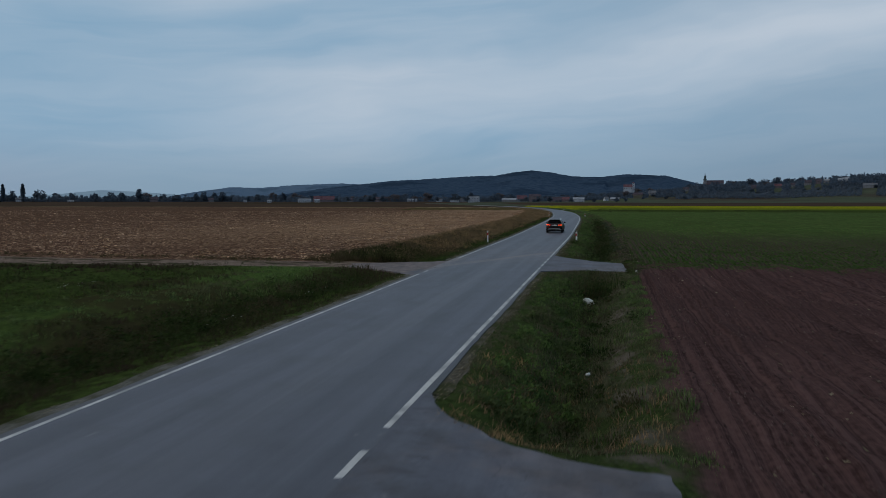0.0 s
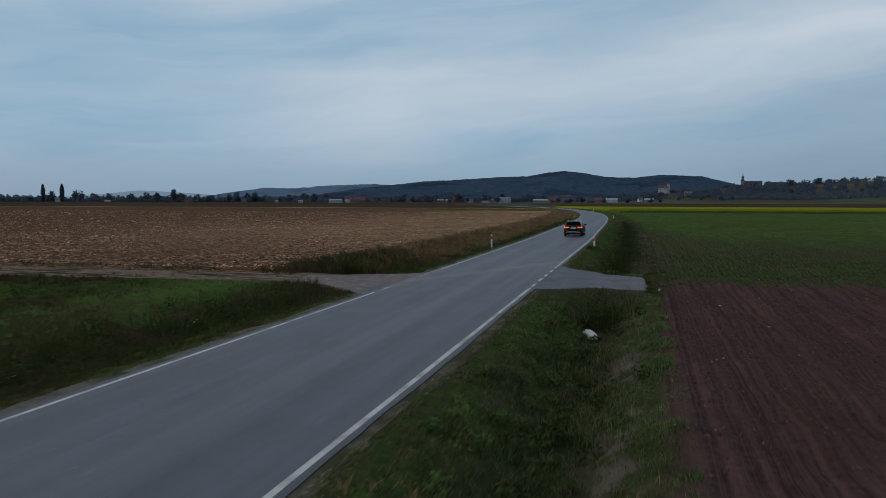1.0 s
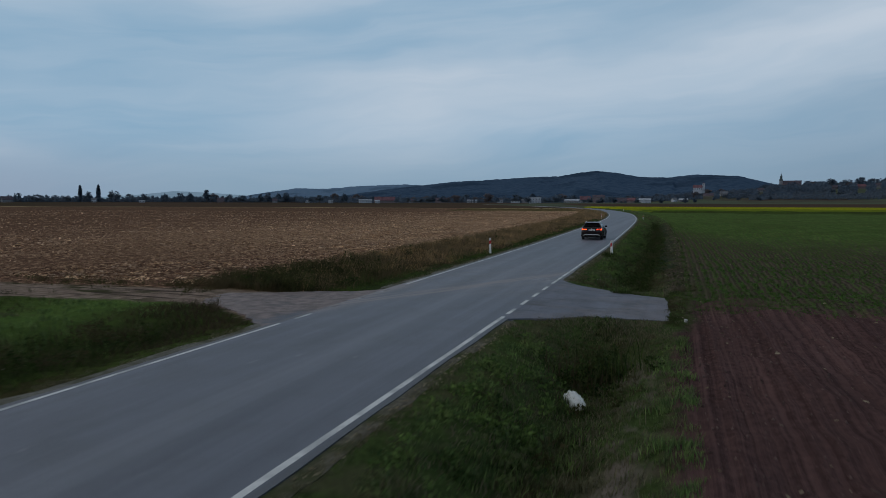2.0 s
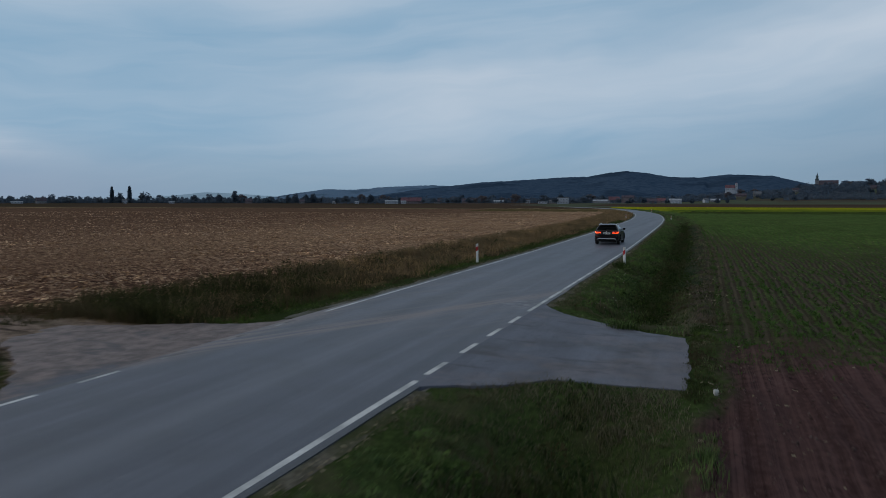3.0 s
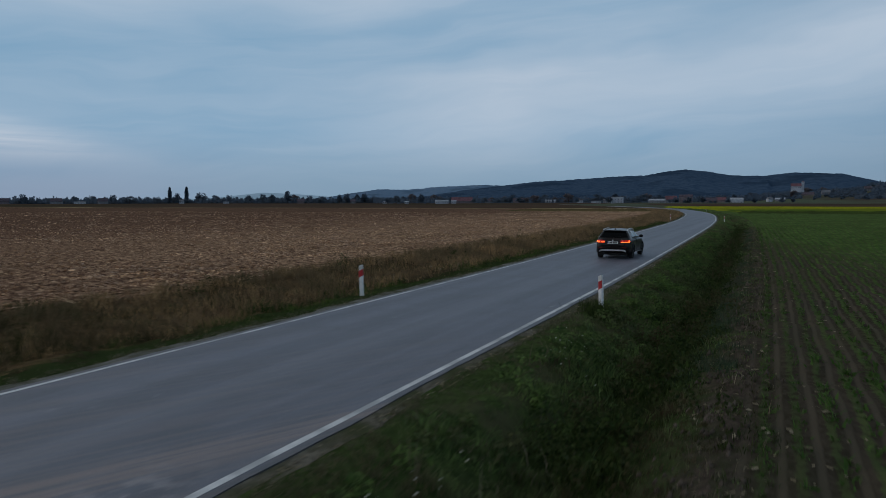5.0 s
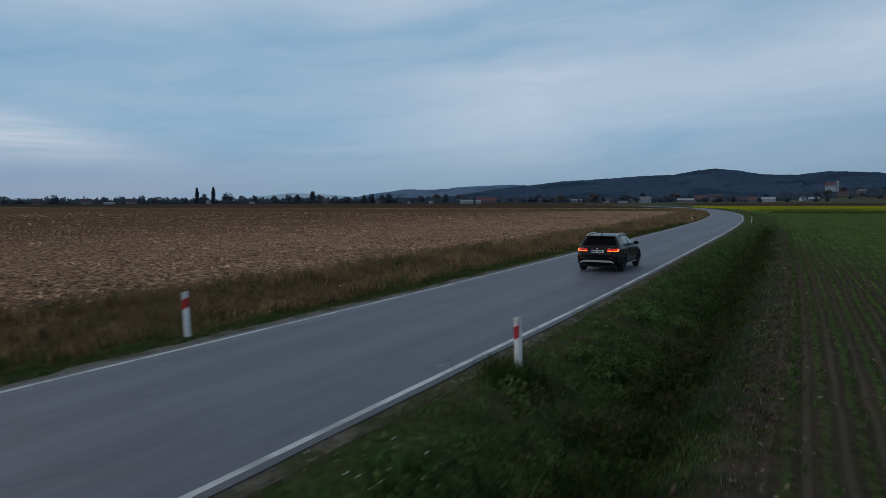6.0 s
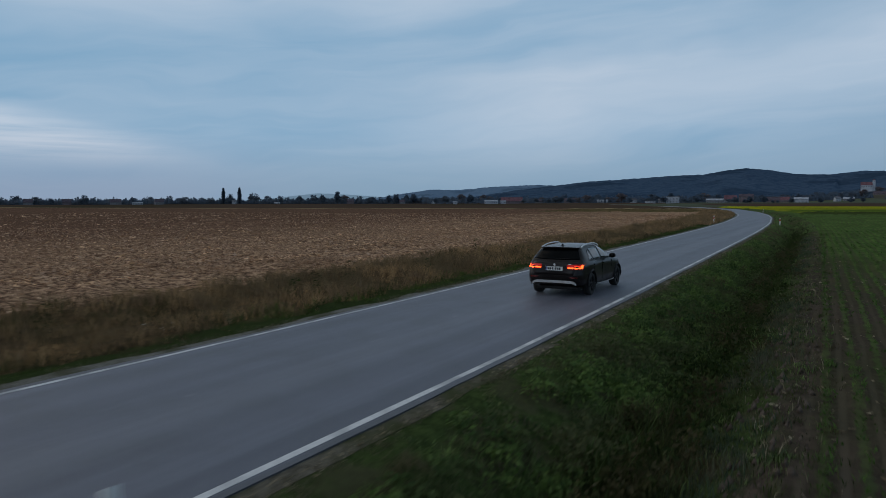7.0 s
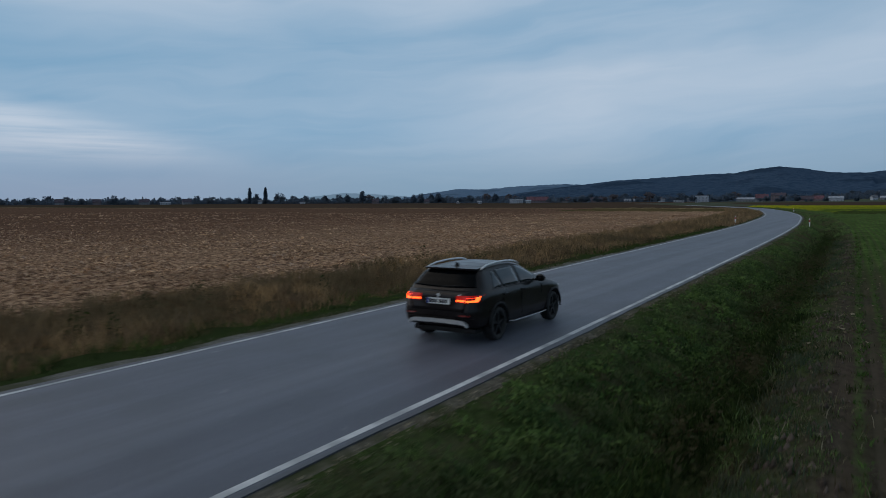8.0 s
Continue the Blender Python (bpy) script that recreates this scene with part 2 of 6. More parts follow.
def right_land():
    """Verge turf, bare margin, ploughed land and young crop, running ragged into one another."""
    m, q, p = material("verge, ploughed land and young crop", 0.95, 0.0, 0.0)
    at = place(q)
    u, y = beside(q)
    clod = q.noise(at, 7.0, 7, 0.7)
    blotch = q.noise(at, 0.9, 5, 0.62)
    wide = q.noise(at, 0.12, 4, 0.6)
    mul = lambda a, b: q.math("MULTIPLY", a, b)
    # turf
    turf = q.mix(q.step(q.noise(at, 9.0, 6, 0.65), 0.3, 0.7), (0.026, 0.040, 0.015), (0.064, 0.094, 0.030))
    turf = q.mix(mul(q.step(blotch, 0.48, 0.62), 0.55), turf, (0.084, 0.074, 0.046))
    # turf turns darker along the ditch bottom, more so further on
    ditch_tone = mul(hump(q, u, 6.05, 0.85), q.step(y, 36.0, 46.0, 0.45, 1.0))
    turf = q.mix(mul(ditch_tone, 0.7), turf, (0.026, 0.033, 0.015))
    # bare margin
    bare = q.mix(q.step(clod, 0.3, 0.7), (0.040, 0.031, 0.026), (0.108, 0.082, 0.067))
    bare = q.mix(mul(q.step(q.noise(at, 1.7, 5, 0.65), 0.48, 0.62), 0.75), bare, (0.034, 0.040, 0.020))
    # ploughed earth, combed along the road
    comb = q.noise(q.xyz(mul(u, 9.0), mul(y, 0.04), 0.0), 1.0, 5, 0.65)
    lane = q.noise(q.xyz(mul(u, 1.1), mul(y, 0.02), 0.0), 1.0, 4, 0.7)
    earth, dark = (0.108, 0.063, 0.060), (0.036, 0.021, 0.021)
    soil = q.mix(q.step(clod, 0.3, 0.7), dark, earth)
    soil = q.mix(mul(q.step(comb, 0.42, 0.62), 0.55), soil, tuple(v * 1.42 for v in earth))
    soil = q.mix(mul(q.step(comb, 0.44, 0.34), 0.55), soil, tuple(v * 0.9 for v in dark))
    soil = q.mix(mul(q.step(lane, 0.45, 0.65), 0.35), soil, tuple(v * 1.30 for v in earth))
    soil = q.mix(mul(q.step(wide, 0.42, 0.62), 0.45), soil, tuple(v * 0.62 for v in earth))
    # crop rows that close up further on
    wob = mul(q.noise(q.vec("MULTIPLY", at, (0.3, 0.05, 1.0)), 1.0, 3), 0.15)
    wave = q.math("SINE", mul(q.math("ADD", u, wob), 6.2832 / 0.45))
    crop = q.mix(q.step(clod, 0.3, 0.7), (0.030, 0.027, 0.019), (0.072, 0.060, 0.044))
    crop = q.mix(mul(q.step(lane, 0.45, 0.65), 0.4), crop, (0.092, 0.072, 0.056))
    crop = q.mix(mul(q.step(q.math("ADD", wave, mul(q.math("SUBTRACT", clod, 0.5), 1.2)), -0.55, -1.0), q.step(y, 96.0, 56.0, 0.12, 0.62)), crop, (0.112, 0.094, 0.070))
    line = q.step(q.math("ADD", wave, mul(q.math("SUBTRACT", clod, 0.5), 3.6)), 0.35, 1.1)
    shut = mul(q.step(q.math("SUBTRACT", y, q.step(u, 16.0, 8.0, 0.0, 22.0)), 56.0, 96.0), q.step(wave, -1.0, 0.4, 0.60, 0.97))
    cover = mul(q.math("MAXIMUM", line, shut), q.step(y, 52.0, 84.0, 0.62, 0.96))
    cover = mul(mul(cover, q.step(lane, 0.25, 0.5, 0.60, 1.0)), q.math("MAXIMUM", q.step(u, 8.2, 10.2, 0.50, 1.0), q.step(y, 80.0, 110.0)))
    crop = q.mix(cover, crop, q.mix(q.step(blotch, 0.35, 0.65), (0.056, 0.108, 0.028), (0.094, 0.150, 0.040)))
    crop = q.mix(mul(q.step(wide, 0.44, 0.62), 0.30), crop, (0.052, 0.062, 0.024))
    # where one gives way to the next
    jag = q.math("ADD", mul(q.math("SUBTRACT", blotch, 0.5), 0.9), mul(q.math("SUBTRACT", clod, 0.5), 0.5))
    rim = q.math("ADD", q.step(y, 34.5, 36.5, 7.55, 8.10), q.math("ADD", q.step(y, 42.0, 46.0, 0.0, -0.85), q.step(y, 60.0, 76.0, 0.0, 0.25)))
    till = q.math("ADD", q.step(y, 34.5, 36.5, 7.60, 8.20), q.step(y, 42.0, 46.0, 0.0, -0.35))
    seam = q.step(q.math("ADD", y, mul(q.math("SUBTRACT", q.noise(at, 0.45, 5, 0.65), 0.5), 9.0)), 38.8, 43.6)
    uj = q.math("ADD", u, jag)
    col = q.mix(q.step(q.math("SUBTRACT", uj, rim), -0.30, 0.40), turf, bare)
    pale = mul(mul(hump(q, u, 6.85, 0.42), q.step(y, 33.0, 30.0)), q.step(blotch, 0.47, 0.58))
    col = q.mix(mul(pale, 0.85), col, (0.155, 0.130, 0.115))
    worn = mul(mul(hump(q, u, 6.7, 0.8), hump(q, y, 45.2, 1.9)), q.step(blotch, 0.40, 0.56))
    col = q.mix(mul(worn, 0.8), col, (0.135, 0.112, 0.094))
    col = q.mix(q.step(q.math("SUBTRACT", uj, till), -0.28, 0.30), col, q.mix(seam, soil, crop))
    q.put(p.inputs["Base Color"], col)
    bump(q, p, q.math("ADD", clod, mul(wave, 0.12)), 0.9, 0.08)
    return m


def left_land():
    """Meadow, farm track, dry verge and the maize stubble under chopped straw."""
    m, q, p = material("meadow, farm track and maize stubble", 0.95, 0.0, 0.0)
    at = place(q)
    u, y = beside(q)
    mul = lambda a, b: q.math("MULTIPLY", a, b)
    f = q.noise(at, 7.0, 6, 0.65)
    blotch = q.noise(at, 0.8, 5, 0.62)
    # stubble: soil and straw in drifts of several sizes
    lie = q.noise(q.vec("MULTIPLY", at, (2.6, 3.4, 1.0)), 1.0, 5, 0.70)
    drift = q.noise(at, 0.35, 4, 0.6)
    broad = q.noise(at, 0.045, 4)
    stub = q.mix(q.step(f, 0.32, 0.68), (0.040, 0.022, 0.018), (0.205, 0.116, 0.078))
    stub = q.mix(mul(q.step(lie, 0.51, 0.60), 0.75), stub, (0.470, 0.305, 0.195))
    stub = q.mix(mul(q.step(lie, 0.47, 0.38), 0.75), stub, (0.040, 0.023, 0.018))
    stub = q.mix(mul(q.step(drift, 0.50, 0.66), 0.40), stub, (0.070, 0.040, 0.029))
    stub = q.mix(mul(q.step(broad, 0.42, 0.66), 0.40), stub, (0.145, 0.086, 0.058))
    thick = mul(q.step(y, 38.0, 84.0), q.step(u, -62.0, -14.0))
    stub = q.mix(mul(thick, q.step(q.math("ADD", mul(lie, 0.7), mul(f, 0.3)), 0.45, 0.56, 0.12, 0.90)), stub, (0.470, 0.308, 0.192))
    stub = q.mix(q.step(u, -30.0, -110.0, 0.0, 0.55), stub, (0.100, 0.060, 0.042))
    # meadow
    mead = q.mix(q.step(q.noise(at, 3.0, 6, 0.65), 0.3, 0.7), (0.030, 0.044, 0.015), (0.066, 0.098, 0.027))
    sway = q.math("ADD", u, mul(q.math("SUBTRACT", q.noise(at, 0.12, 3), 0.5), 9.0))
    mead = q.mix(mul(hump(q, sway, -10.2, 1.9), mul(q.step(f, 0.3, 0.7, 0.35, 0.95), q.step(y, 10.0, 27.0, 0.25, 1.0))), mead, (0.090, 0.150, 0.040))
    # shade of the roadside hollow is painted into the meadow colour
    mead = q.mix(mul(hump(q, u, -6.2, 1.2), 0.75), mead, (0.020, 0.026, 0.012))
    mead = q.mix(mul(q.step(q.noise(at, 0.16, 4), 0.44, 0.60), 0.8), mead, (0.044, 0.034, 0.020))
    # dry verge, greener beside the asphalt
    dry = q.mix(q.step(f, 0.3, 0.7), (0.066, 0.046, 0.027), (0.140, 0.094, 0.050))
    dry = q.mix(mul(q.step(blotch, 0.46, 0.64), 0.55), dry, (0.054, 0.050, 0.025))
    dry = q.mix(q.step(q.math("ADD", u, mul(q.math("SUBTRACT", blotch, 0.5), 1.4)), -5.1, -4.3), dry, (0.032, 0.046, 0.017))
    # farm track: trodden earth with ruts along it
    rut = q.noise(q.vec("MULTIPLY", at, (0.22, 2.3, 1.0)), 1.0, 5, 0.62)
    trk = q.mix(q.step(q.noise(at, 2.2, 6, 0.66), 0.3, 0.7), (0.135, 0.100, 0.082), (0.300, 0.228, 0.186))
    trk = q.mix(mul(q.step(rut, 0.48, 0.36), 0.85), trk, (0.036, 0.029, 0.025))
    weed = mul(q.step(q.noise(q.vec("MULTIPLY", at, (0.35, 1.1, 1.0)), 1.0, 5, 0.6), 0.50, 0.60), q.step(u, -6.5, -11.0))
    trk = q.mix(mul(weed, 0.85), trk, (0.040, 0.043, 0.020))
    # edges
    jag = q.math("ADD", mul(q.math("SUBTRACT", blotch, 0.5), 1.6), mul(q.math("SUBTRACT", f, 0.5), 0.6))
    tip = q.math("MAXIMUM", q.math("ADD", u, 6.6), 0.0)
    away = q.math("MAXIMUM", q.math("SUBTRACT", -9.0, u), 0.0)
    lo = q.math("SUBTRACT", 34.2, q.math("ADD", mul(tip, 0.72), q.math("MINIMUM", mul(away, 0.13), 2.2)))
    hi = q.math("SUBTRACT", q.math("ADD", 37.6, q.math("ADD", mul(q.math("MAXIMUM", q.math("ADD", u, 7.5), 0.0), 0.28), mul(q.math("MAXIMUM", q.math("ADD", u, 3.9), 0.0), 1.2))), q.math("MINIMUM", mul(away, 0.10), 1.6))
    yj = q.math("ADD", y, jag)
    field = q.mix(q.step(q.math("ADD", u, mul(jag, 1.3)), -11.0, -9.6), stub, dry)
    col = q.mix(q.step(q.math("SUBTRACT", yj, hi), -0.4, 0.4), trk, field)
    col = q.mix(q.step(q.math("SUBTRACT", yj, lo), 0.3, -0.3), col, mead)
    q.put(p.inputs["Base Color"], col)
    bump(q, p, q.math("ADD", f, lie), 0.9, 0.10)
    return m


def mustard():
    """Flowering mustard, greener towards its near edge."""
    m, q, p = material("yellow mustard crop", 0.9, 0.0, 0.0)
    at = place(q)
    u, y = beside(q)
    f = q.noise(q.vec("MULTIPLY", at, (0.35, 0.9, 1.0)), 1.0, 6, 0.65)
    col = q.mix(q.step(f, 0.32, 0.66), (0.150, 0.168, 0.016), (0.310, 0.305, 0.016))
    thin = q.math("ADD", q.step(y, 238.0, 330.0, 0.75, 0.0), q.math("MULTIPLY", q.step(q.noise(at, 0.03, 4), 0.45, 0.65), 0.4), clamp=True)
    col = q.mix(thin, col, (0.068, 0.105, 0.020))
    q.put(p.inputs["Base Color"], col)
    bump(q, p, f, 0.6, 0.3)
    return m


M_ASPHALT = asphalt("asphalt", True, 0.65)
M_APRON = asphalt("apron asphalt", False, 0.77, 0.95, 0.5)
M_ACCESS = asphalt("earthy access asphalt", False, 0.66, 0.5, 1.0)
M_PAINT = mottled("worn road paint", (0.52, 0.53, 0.54), (0.66, 0.66, 0.66), 9.0, 0.7, (0.36, 0.37, 0.38), 1.3, 0.2, 0.004)
M_PAINT_OLD = mottled("faded road paint", (0.26, 0.26, 0.27), (0.42, 0.42, 0.42), 12.0, 0.8, (0.17, 0.165, 0.165), 1.5, 0.2, 0.004)
M_EARTH = mottled("earthy road shoulder", (0.062, 0.057, 0.045), (0.165, 0.150, 0.120), 11.0, 0.95, (0.056, 0.062, 0.032), 1.1, 0.8, 0.03)
M_GRAVEL = mottled("gravel shoulder", (0.092, 0.090, 0.082), (0.205, 0.198, 0.180), 16.0, 0.95, (0.075, 0.076, 0.052), 0.9, 0.8, 0.03)
M_DRYTURF = mottled("dry verge soil", (0.080, 0.058, 0.030), (0.150, 0.105, 0.052), 5.0, 0.95, (0.060, 0.058, 0.024), 0.25, 0.9, 0.10)
M_TRACK = mottled("farm track earth", (0.085, 0.056, 0.046), (0.215, 0.152, 0.128), 2.2, 0.95, (0.070, 0.050, 0.040), 0.5, 0.7, 0.05)
M_RIGHT, M_LEFT = right_land(), left_land()
M_RAPE = mustard()
M_FAR = mottled("far tilled field", (0.062, 0.044, 0.034), (0.084, 0.058, 0.042), 0.05, 0.95, (0.050, 0.042, 0.028), 0.004, 0.0)
M_FARGREEN = mottled("far pasture", (0.070, 0.088, 0.062), (0.092, 0.110, 0.074), 0.03, 0.95, (0.072, 0.058, 0.048), 0.004, 0.0)
# dark green puts the shade of the mustard's near front into colour
M_EDGE = mottled("shaded stalks of the mustard", (0.036, 0.054, 0.016), (0.060, 0.088, 0.022), 2.0, 0.95, (0.040, 0.052, 0.018), 0.2, 0.6)
M_STRIP = mottled("pale field margin", (0.28, 0.22, 0.125), (0.38, 0.30, 0.17), 0.3, 0.95, (0.14, 0.125, 0.07), 0.02, 0.0)


# ---------- the lie of the land ----------
def lattice(seed):
    return np.random.RandomState(seed).rand(257, 257)


LAT = [lattice(s) for s in range(6)]


def vnoise(x, y, scale, seed=0):
    """Smooth value noise, about -0.5 to 0.5."""
    x, y = np.asarray(x, float) * scale, np.asarray(y, float) * scale
    i, j = np.floor(x), np.floor(y)
    u, v = x - i, y - j
    u, v = u * u * (3 - 2 * u), v * v * (3 - 2 * v)
    i, j = i.astype(int) % 256, j.astype(int) % 256
    g = LAT[seed]
    return (g[i, j] * (1 - u) + g[i + 1, j] * u) * (1 - v) + (g[i, j + 1] * (1 - u) + g[i + 1, j + 1] * u) * v - 0.5


CURVE_Y = np.array([-400, 70, 105, 130, 155, 187, 212, 255, 315, 380, 480, 700, 5000.0])
CURVE_X = np.array([0, 0, -0.6, -1.15, -2.1, -4.3, -6.7, -12.8, -24.5, -44, -85, -180, -180.0])
_ys = np.arange(-400, 1200, 1.0)
_xs = np.convolve(np.pad(np.interp(_ys, CURVE_Y, CURVE_X), 12, mode="edge"), np.hanning(25) / np.hanning(25).sum(), "valid")


def centre(y):
    """x of the road's middle."""
    return np.interp(y, _ys, _xs)


def shift(u, y):
    """x of a point u metres beside the road's middle; far off the fields lie square."""
    u = np.asarray(u, float)
    return u + centre(y) * np.clip((260 - np.abs(u)) / 220, 0, 1)


def smooth(v, a, b):
    t = np.clip((np.asarray(v, float) - a) / (b - a), 0, 1)
    return t * t * (3 - 2 * t)


def ditch_depth(y):
    """1 along the ditch, 0 where the field accesses fill it."""
    one = smooth(y, 8.8, 11.2) + smooth(y, -1.0, -3.5)
    two = smooth(y, 35.8, 33.9) + smooth(y, 43.1, 45.6)
    return np.clip(one, 0, 1) * np.clip(two, 0, 1)


def land(u, y):
    """Height of the ground."""
    u, y = np.asarray(u, float), np.asarray(y, float)
    right = np.interp(u, [0, 3.0, 3.15, 3.6, 4.3, 5.1, 5.7, 6.2, 7.0, 7.7, 9], [-0.09, -0.09, -0.03, -0.08, -0.28, -0.78, -0.98, -0.88, -0.42, -0.22, -0.2])
    filled = np.interp(u, [0, 3.0, 3.1, 7.6, 9], [-0.09, -0.09, -0.035, -0.168, -0.2])
    d = ditch_depth(y) * np.interp(y, [130, 200], [1.0, 0.5])
    right = right * d + filled * (1 - d)
    leftd = np.interp(-u, [0, 3.0, 3.15, 3.7, 4.6, 5.8, 7.2, 9.0, 10.5], [-0.09, -0.09, -0.02, -0.01, -0.20, -0.46, -0.34, -0.05, 0.0])
    fill = np.interp(-u, [0, 3.0, 3.2, 6.5, 8.0, 11], [-0.09, -0.09, -0.045, -0.045, -0.012, 0.0])
    e = np.clip(smooth(y, 33.4, 30.8) + smooth(y, 37.5, 40.5), 0, 1)
    e = e * np.interp(y, [33, 60], [1.0, 0.55])
    leftd = leftd * e + fill * (1 - e)
    z = np.where(u > 0, right, leftd)
    rough = smooth(np.abs(u), 3.4, 4.4)
    track = smooth(u, -2.9, -3.3) * smooth(y, 31.2, 32.8) * smooth(y, 41.5, 39.0)
    apron = smooth(u, 7.9, 7.2) * smooth(u, 2.8, 3.2) * (1 - ditch_depth(y))
    z = z + rough * (1 - 0.88 * track) * (1 - apron) * (vnoise(u, y, 0.9, 1) * 0.20 + vnoise(u, y, 2.2, 2) * 0.16)
    # tussocky bank between the road and the ditch
    bank = smooth(u, 3.45, 4.0) * smooth(u, 7.0, 6.4) * ditch_depth(y)
    z = z + bank * (np.abs(vnoise(u, y, 1.5, 0)) * 0.34 - 0.08 + vnoise(u, y, 3.1, 4) * 0.10)
    # broad swells of the plain
    z = z + smooth(np.hypot(u, y), 200, 700) * vnoise(u, y, 0.0035, 3) * 2.0
    return z


def furrow(u, y):
    wob = vnoise(u * 0.2, y, 0.10, 4) * 0.16
    return np.sin((u + wob) * 2 * np.pi / 0.34) * 0.022 + vnoise(u, y, 3.5, 5) * 0.03 + vnoise(u * 1.0, y * 0.03, 2.2, 0) * 0.06


def grid_object(name, xs, ys, zs, mats, index, kind="structure"):
    """A height sheet with one quad a cell; index gives the material of each cell."""
    r, c = xs.shape
    me = bpy.data.meshes.new(name)
    n = np.arange(r * c).reshape(r, c)
    quads = np.stack([n[:-1, :-1], n[:-1, 1:], n[1:, 1:], n[1:, :-1]], -1).reshape(-1, 4)
    me.vertices.add(r * c)
    me.vertices.foreach_set("co", np.stack([xs, ys, zs], -1).astype(np.float32).ravel())
    me.loops.add(quads.size)
    me.loops.foreach_set("vertex_index", quads.astype(np.int32).ravel())
    me.polygons.add(len(quads))
    me.polygons.foreach_set("loop_start", np.arange(0, quads.size, 4, dtype=np.int32))
    for m in mats:
        me.materials.append(m)
    if index is not None:
        me.polygons.foreach_set("material_index", np.asarray(index, np.int32).ravel())
    me.polygons.foreach_set("use_smooth", np.ones(len(quads), bool))
    me.update(calc_edges=True)
    me.validate()
    return tagged(new(name, me), kind=kind)


def spread(*runs):
    """Grid lines from (start, end, step) runs."""
    out = []
    for a, b, d in runs:
        out += list(np.arange(a, b - d * 0.01, d))
    return np.array(out + [runs[-1][1]])


cols = np.concatenate([
    -np.geomspace(2600, 60, 34), spread((-58, -20, 2.0), (-20, -10.5, 0.5), (-10.5, 3.0, 0.3), (3.0, 8.0, 0.2), (8.0, 24.0, 0.10)),
    np.geomspace(25, 60, 15), np.geomspace(68, 2600, 34)])
lines = np.concatenate([
    spread((-420, -60, 40.0), (-60, -8, 4.0), (-8, 100, 0.5), (100, 180, 2.0), (180, 420, 5.0)), np.geomspace(440, 4700, 40)])
U, Y = np.meshgrid(cols, lines)
edge = smooth(np.abs(U), 6.8, 7.5) * smooth(np.abs(U), 60, 20)
UW = U + edge * (vnoise(U * 0 + 3, Y, 0.35, 1) * 0.5 + vnoise(U * 0 + 9, Y, 1.3, 2) * 0.22)
Z = land(UW, Y)
in_plough = smooth(UW, 7.5, 7.9) * smooth(Y, 41.5, 37.5)
Z = Z + in_plough * furrow(UW, Y)
# the mustard stands knee-high above the young crop
Z = Z + 0.6 * smooth(UW, 10.0, 13.0) * (Y > 238) * (Y < 398)
uc, yc = (U[:-1, :-1] + U[1:, 1:]) / 2, (Y[:-1, :-1] + Y[1:, 1:]) / 2
ZONES = [M_RIGHT, M_LEFT, M_DRYTURF, M_TRACK, M_RAPE, M_FAR, M_FARGREEN, M_STRIP, M_GRAVEL, M_EDGE]
zone = np.full(uc.shape, 5)
zone[(uc > 0) & (yc > 420)] = 6
zone[(uc > 60) & (yc > 420) & (yc < 900)] = 5
zone[(uc < 0) & (yc > 326) & (yc < 340)] = 7
zone[(uc < 0) & (yc <= 326)] = 1
zone[(uc > 0) & (yc < 236)] = 0
zone[(uc > 0) & (uc <= 12.0) & (yc < 400)] = 0
zone[(uc > 11) & (yc >= 233) & (yc < 240)] = 9
zone[(uc > 11) & (yc >= 240) & (yc < 400)] = 4
zone[(uc > -60) & (uc < -10) & (yc > 250) & (yc <= 326)] = 2
zone[(np.abs(uc) < 3.2)] = 8
zone[(uc < -3) & (uc > -9) & (np.abs(yc - 151.5) < 1.6)] = 3
zone[(uc > 3) & (uc < 7) & (np.abs(yc - 160) < 1.8)] = 3
ground = grid_object("ground", shift(UW, Y), Y, Z, ZONES, zone)
ground.data.attributes.new("road_u", "FLOAT", "POINT").data.foreach_set("value", UW.astype(np.float32).ravel())
tagged(ground, "flat farmland with verges, ditches, tilled and stubble fields", "ground")


# ---------- small builders ----------
def mesh_of(name, bm, mat, smooth_faces=False):
    me = bpy.data.meshes.new(name)
    bm.to_mesh(me)
    bm.free()
    for m in (mat if isinstance(mat, (list, tuple)) else [mat]):
        me.materials.append(m)
    if smooth_faces:
        me.polygons.foreach_set("use_smooth", np.ones(len(me.polygons), bool))
    return me


def part(name, bm, mat, parent, label="", smooth_faces=False):
    ob = new(name, mesh_of(name, bm, mat, smooth_faces))
    ob.parent = parent
    return tagged(ob, label) if label else ob


def thing(name, label, category, group="", m=None):
    ob = new(name)
    ob.empty_display_size = 0.2
    if m is not None:
        ob.matrix_basis = m
    return tagged(ob, label, category, group)


def block(bm, x0, x1, y0, y1, z0, z1, bevel=0.0):
    got = bmesh.ops.create_cube(bm, size=1, matrix=Matrix.Translation(((x0 + x1) / 2, (y0 + y1) / 2, (z0 + z1) / 2)) @ Matrix.Diagonal((x1 - x0, y1 - y0, z1 - z0, 1)))
    if bevel:
        vs = set(got["verts"])
        es = [e for e in bm.edges if e.verts[0] in vs and e.verts[1] in vs]
        bmesh.ops.bevel(bm, geom=es, offset=bevel, segments=2, profile=0.6, affect="EDGES")
    return bm


def blockm(*a, **kw):
    return block(bmesh.new(), *a, **kw)


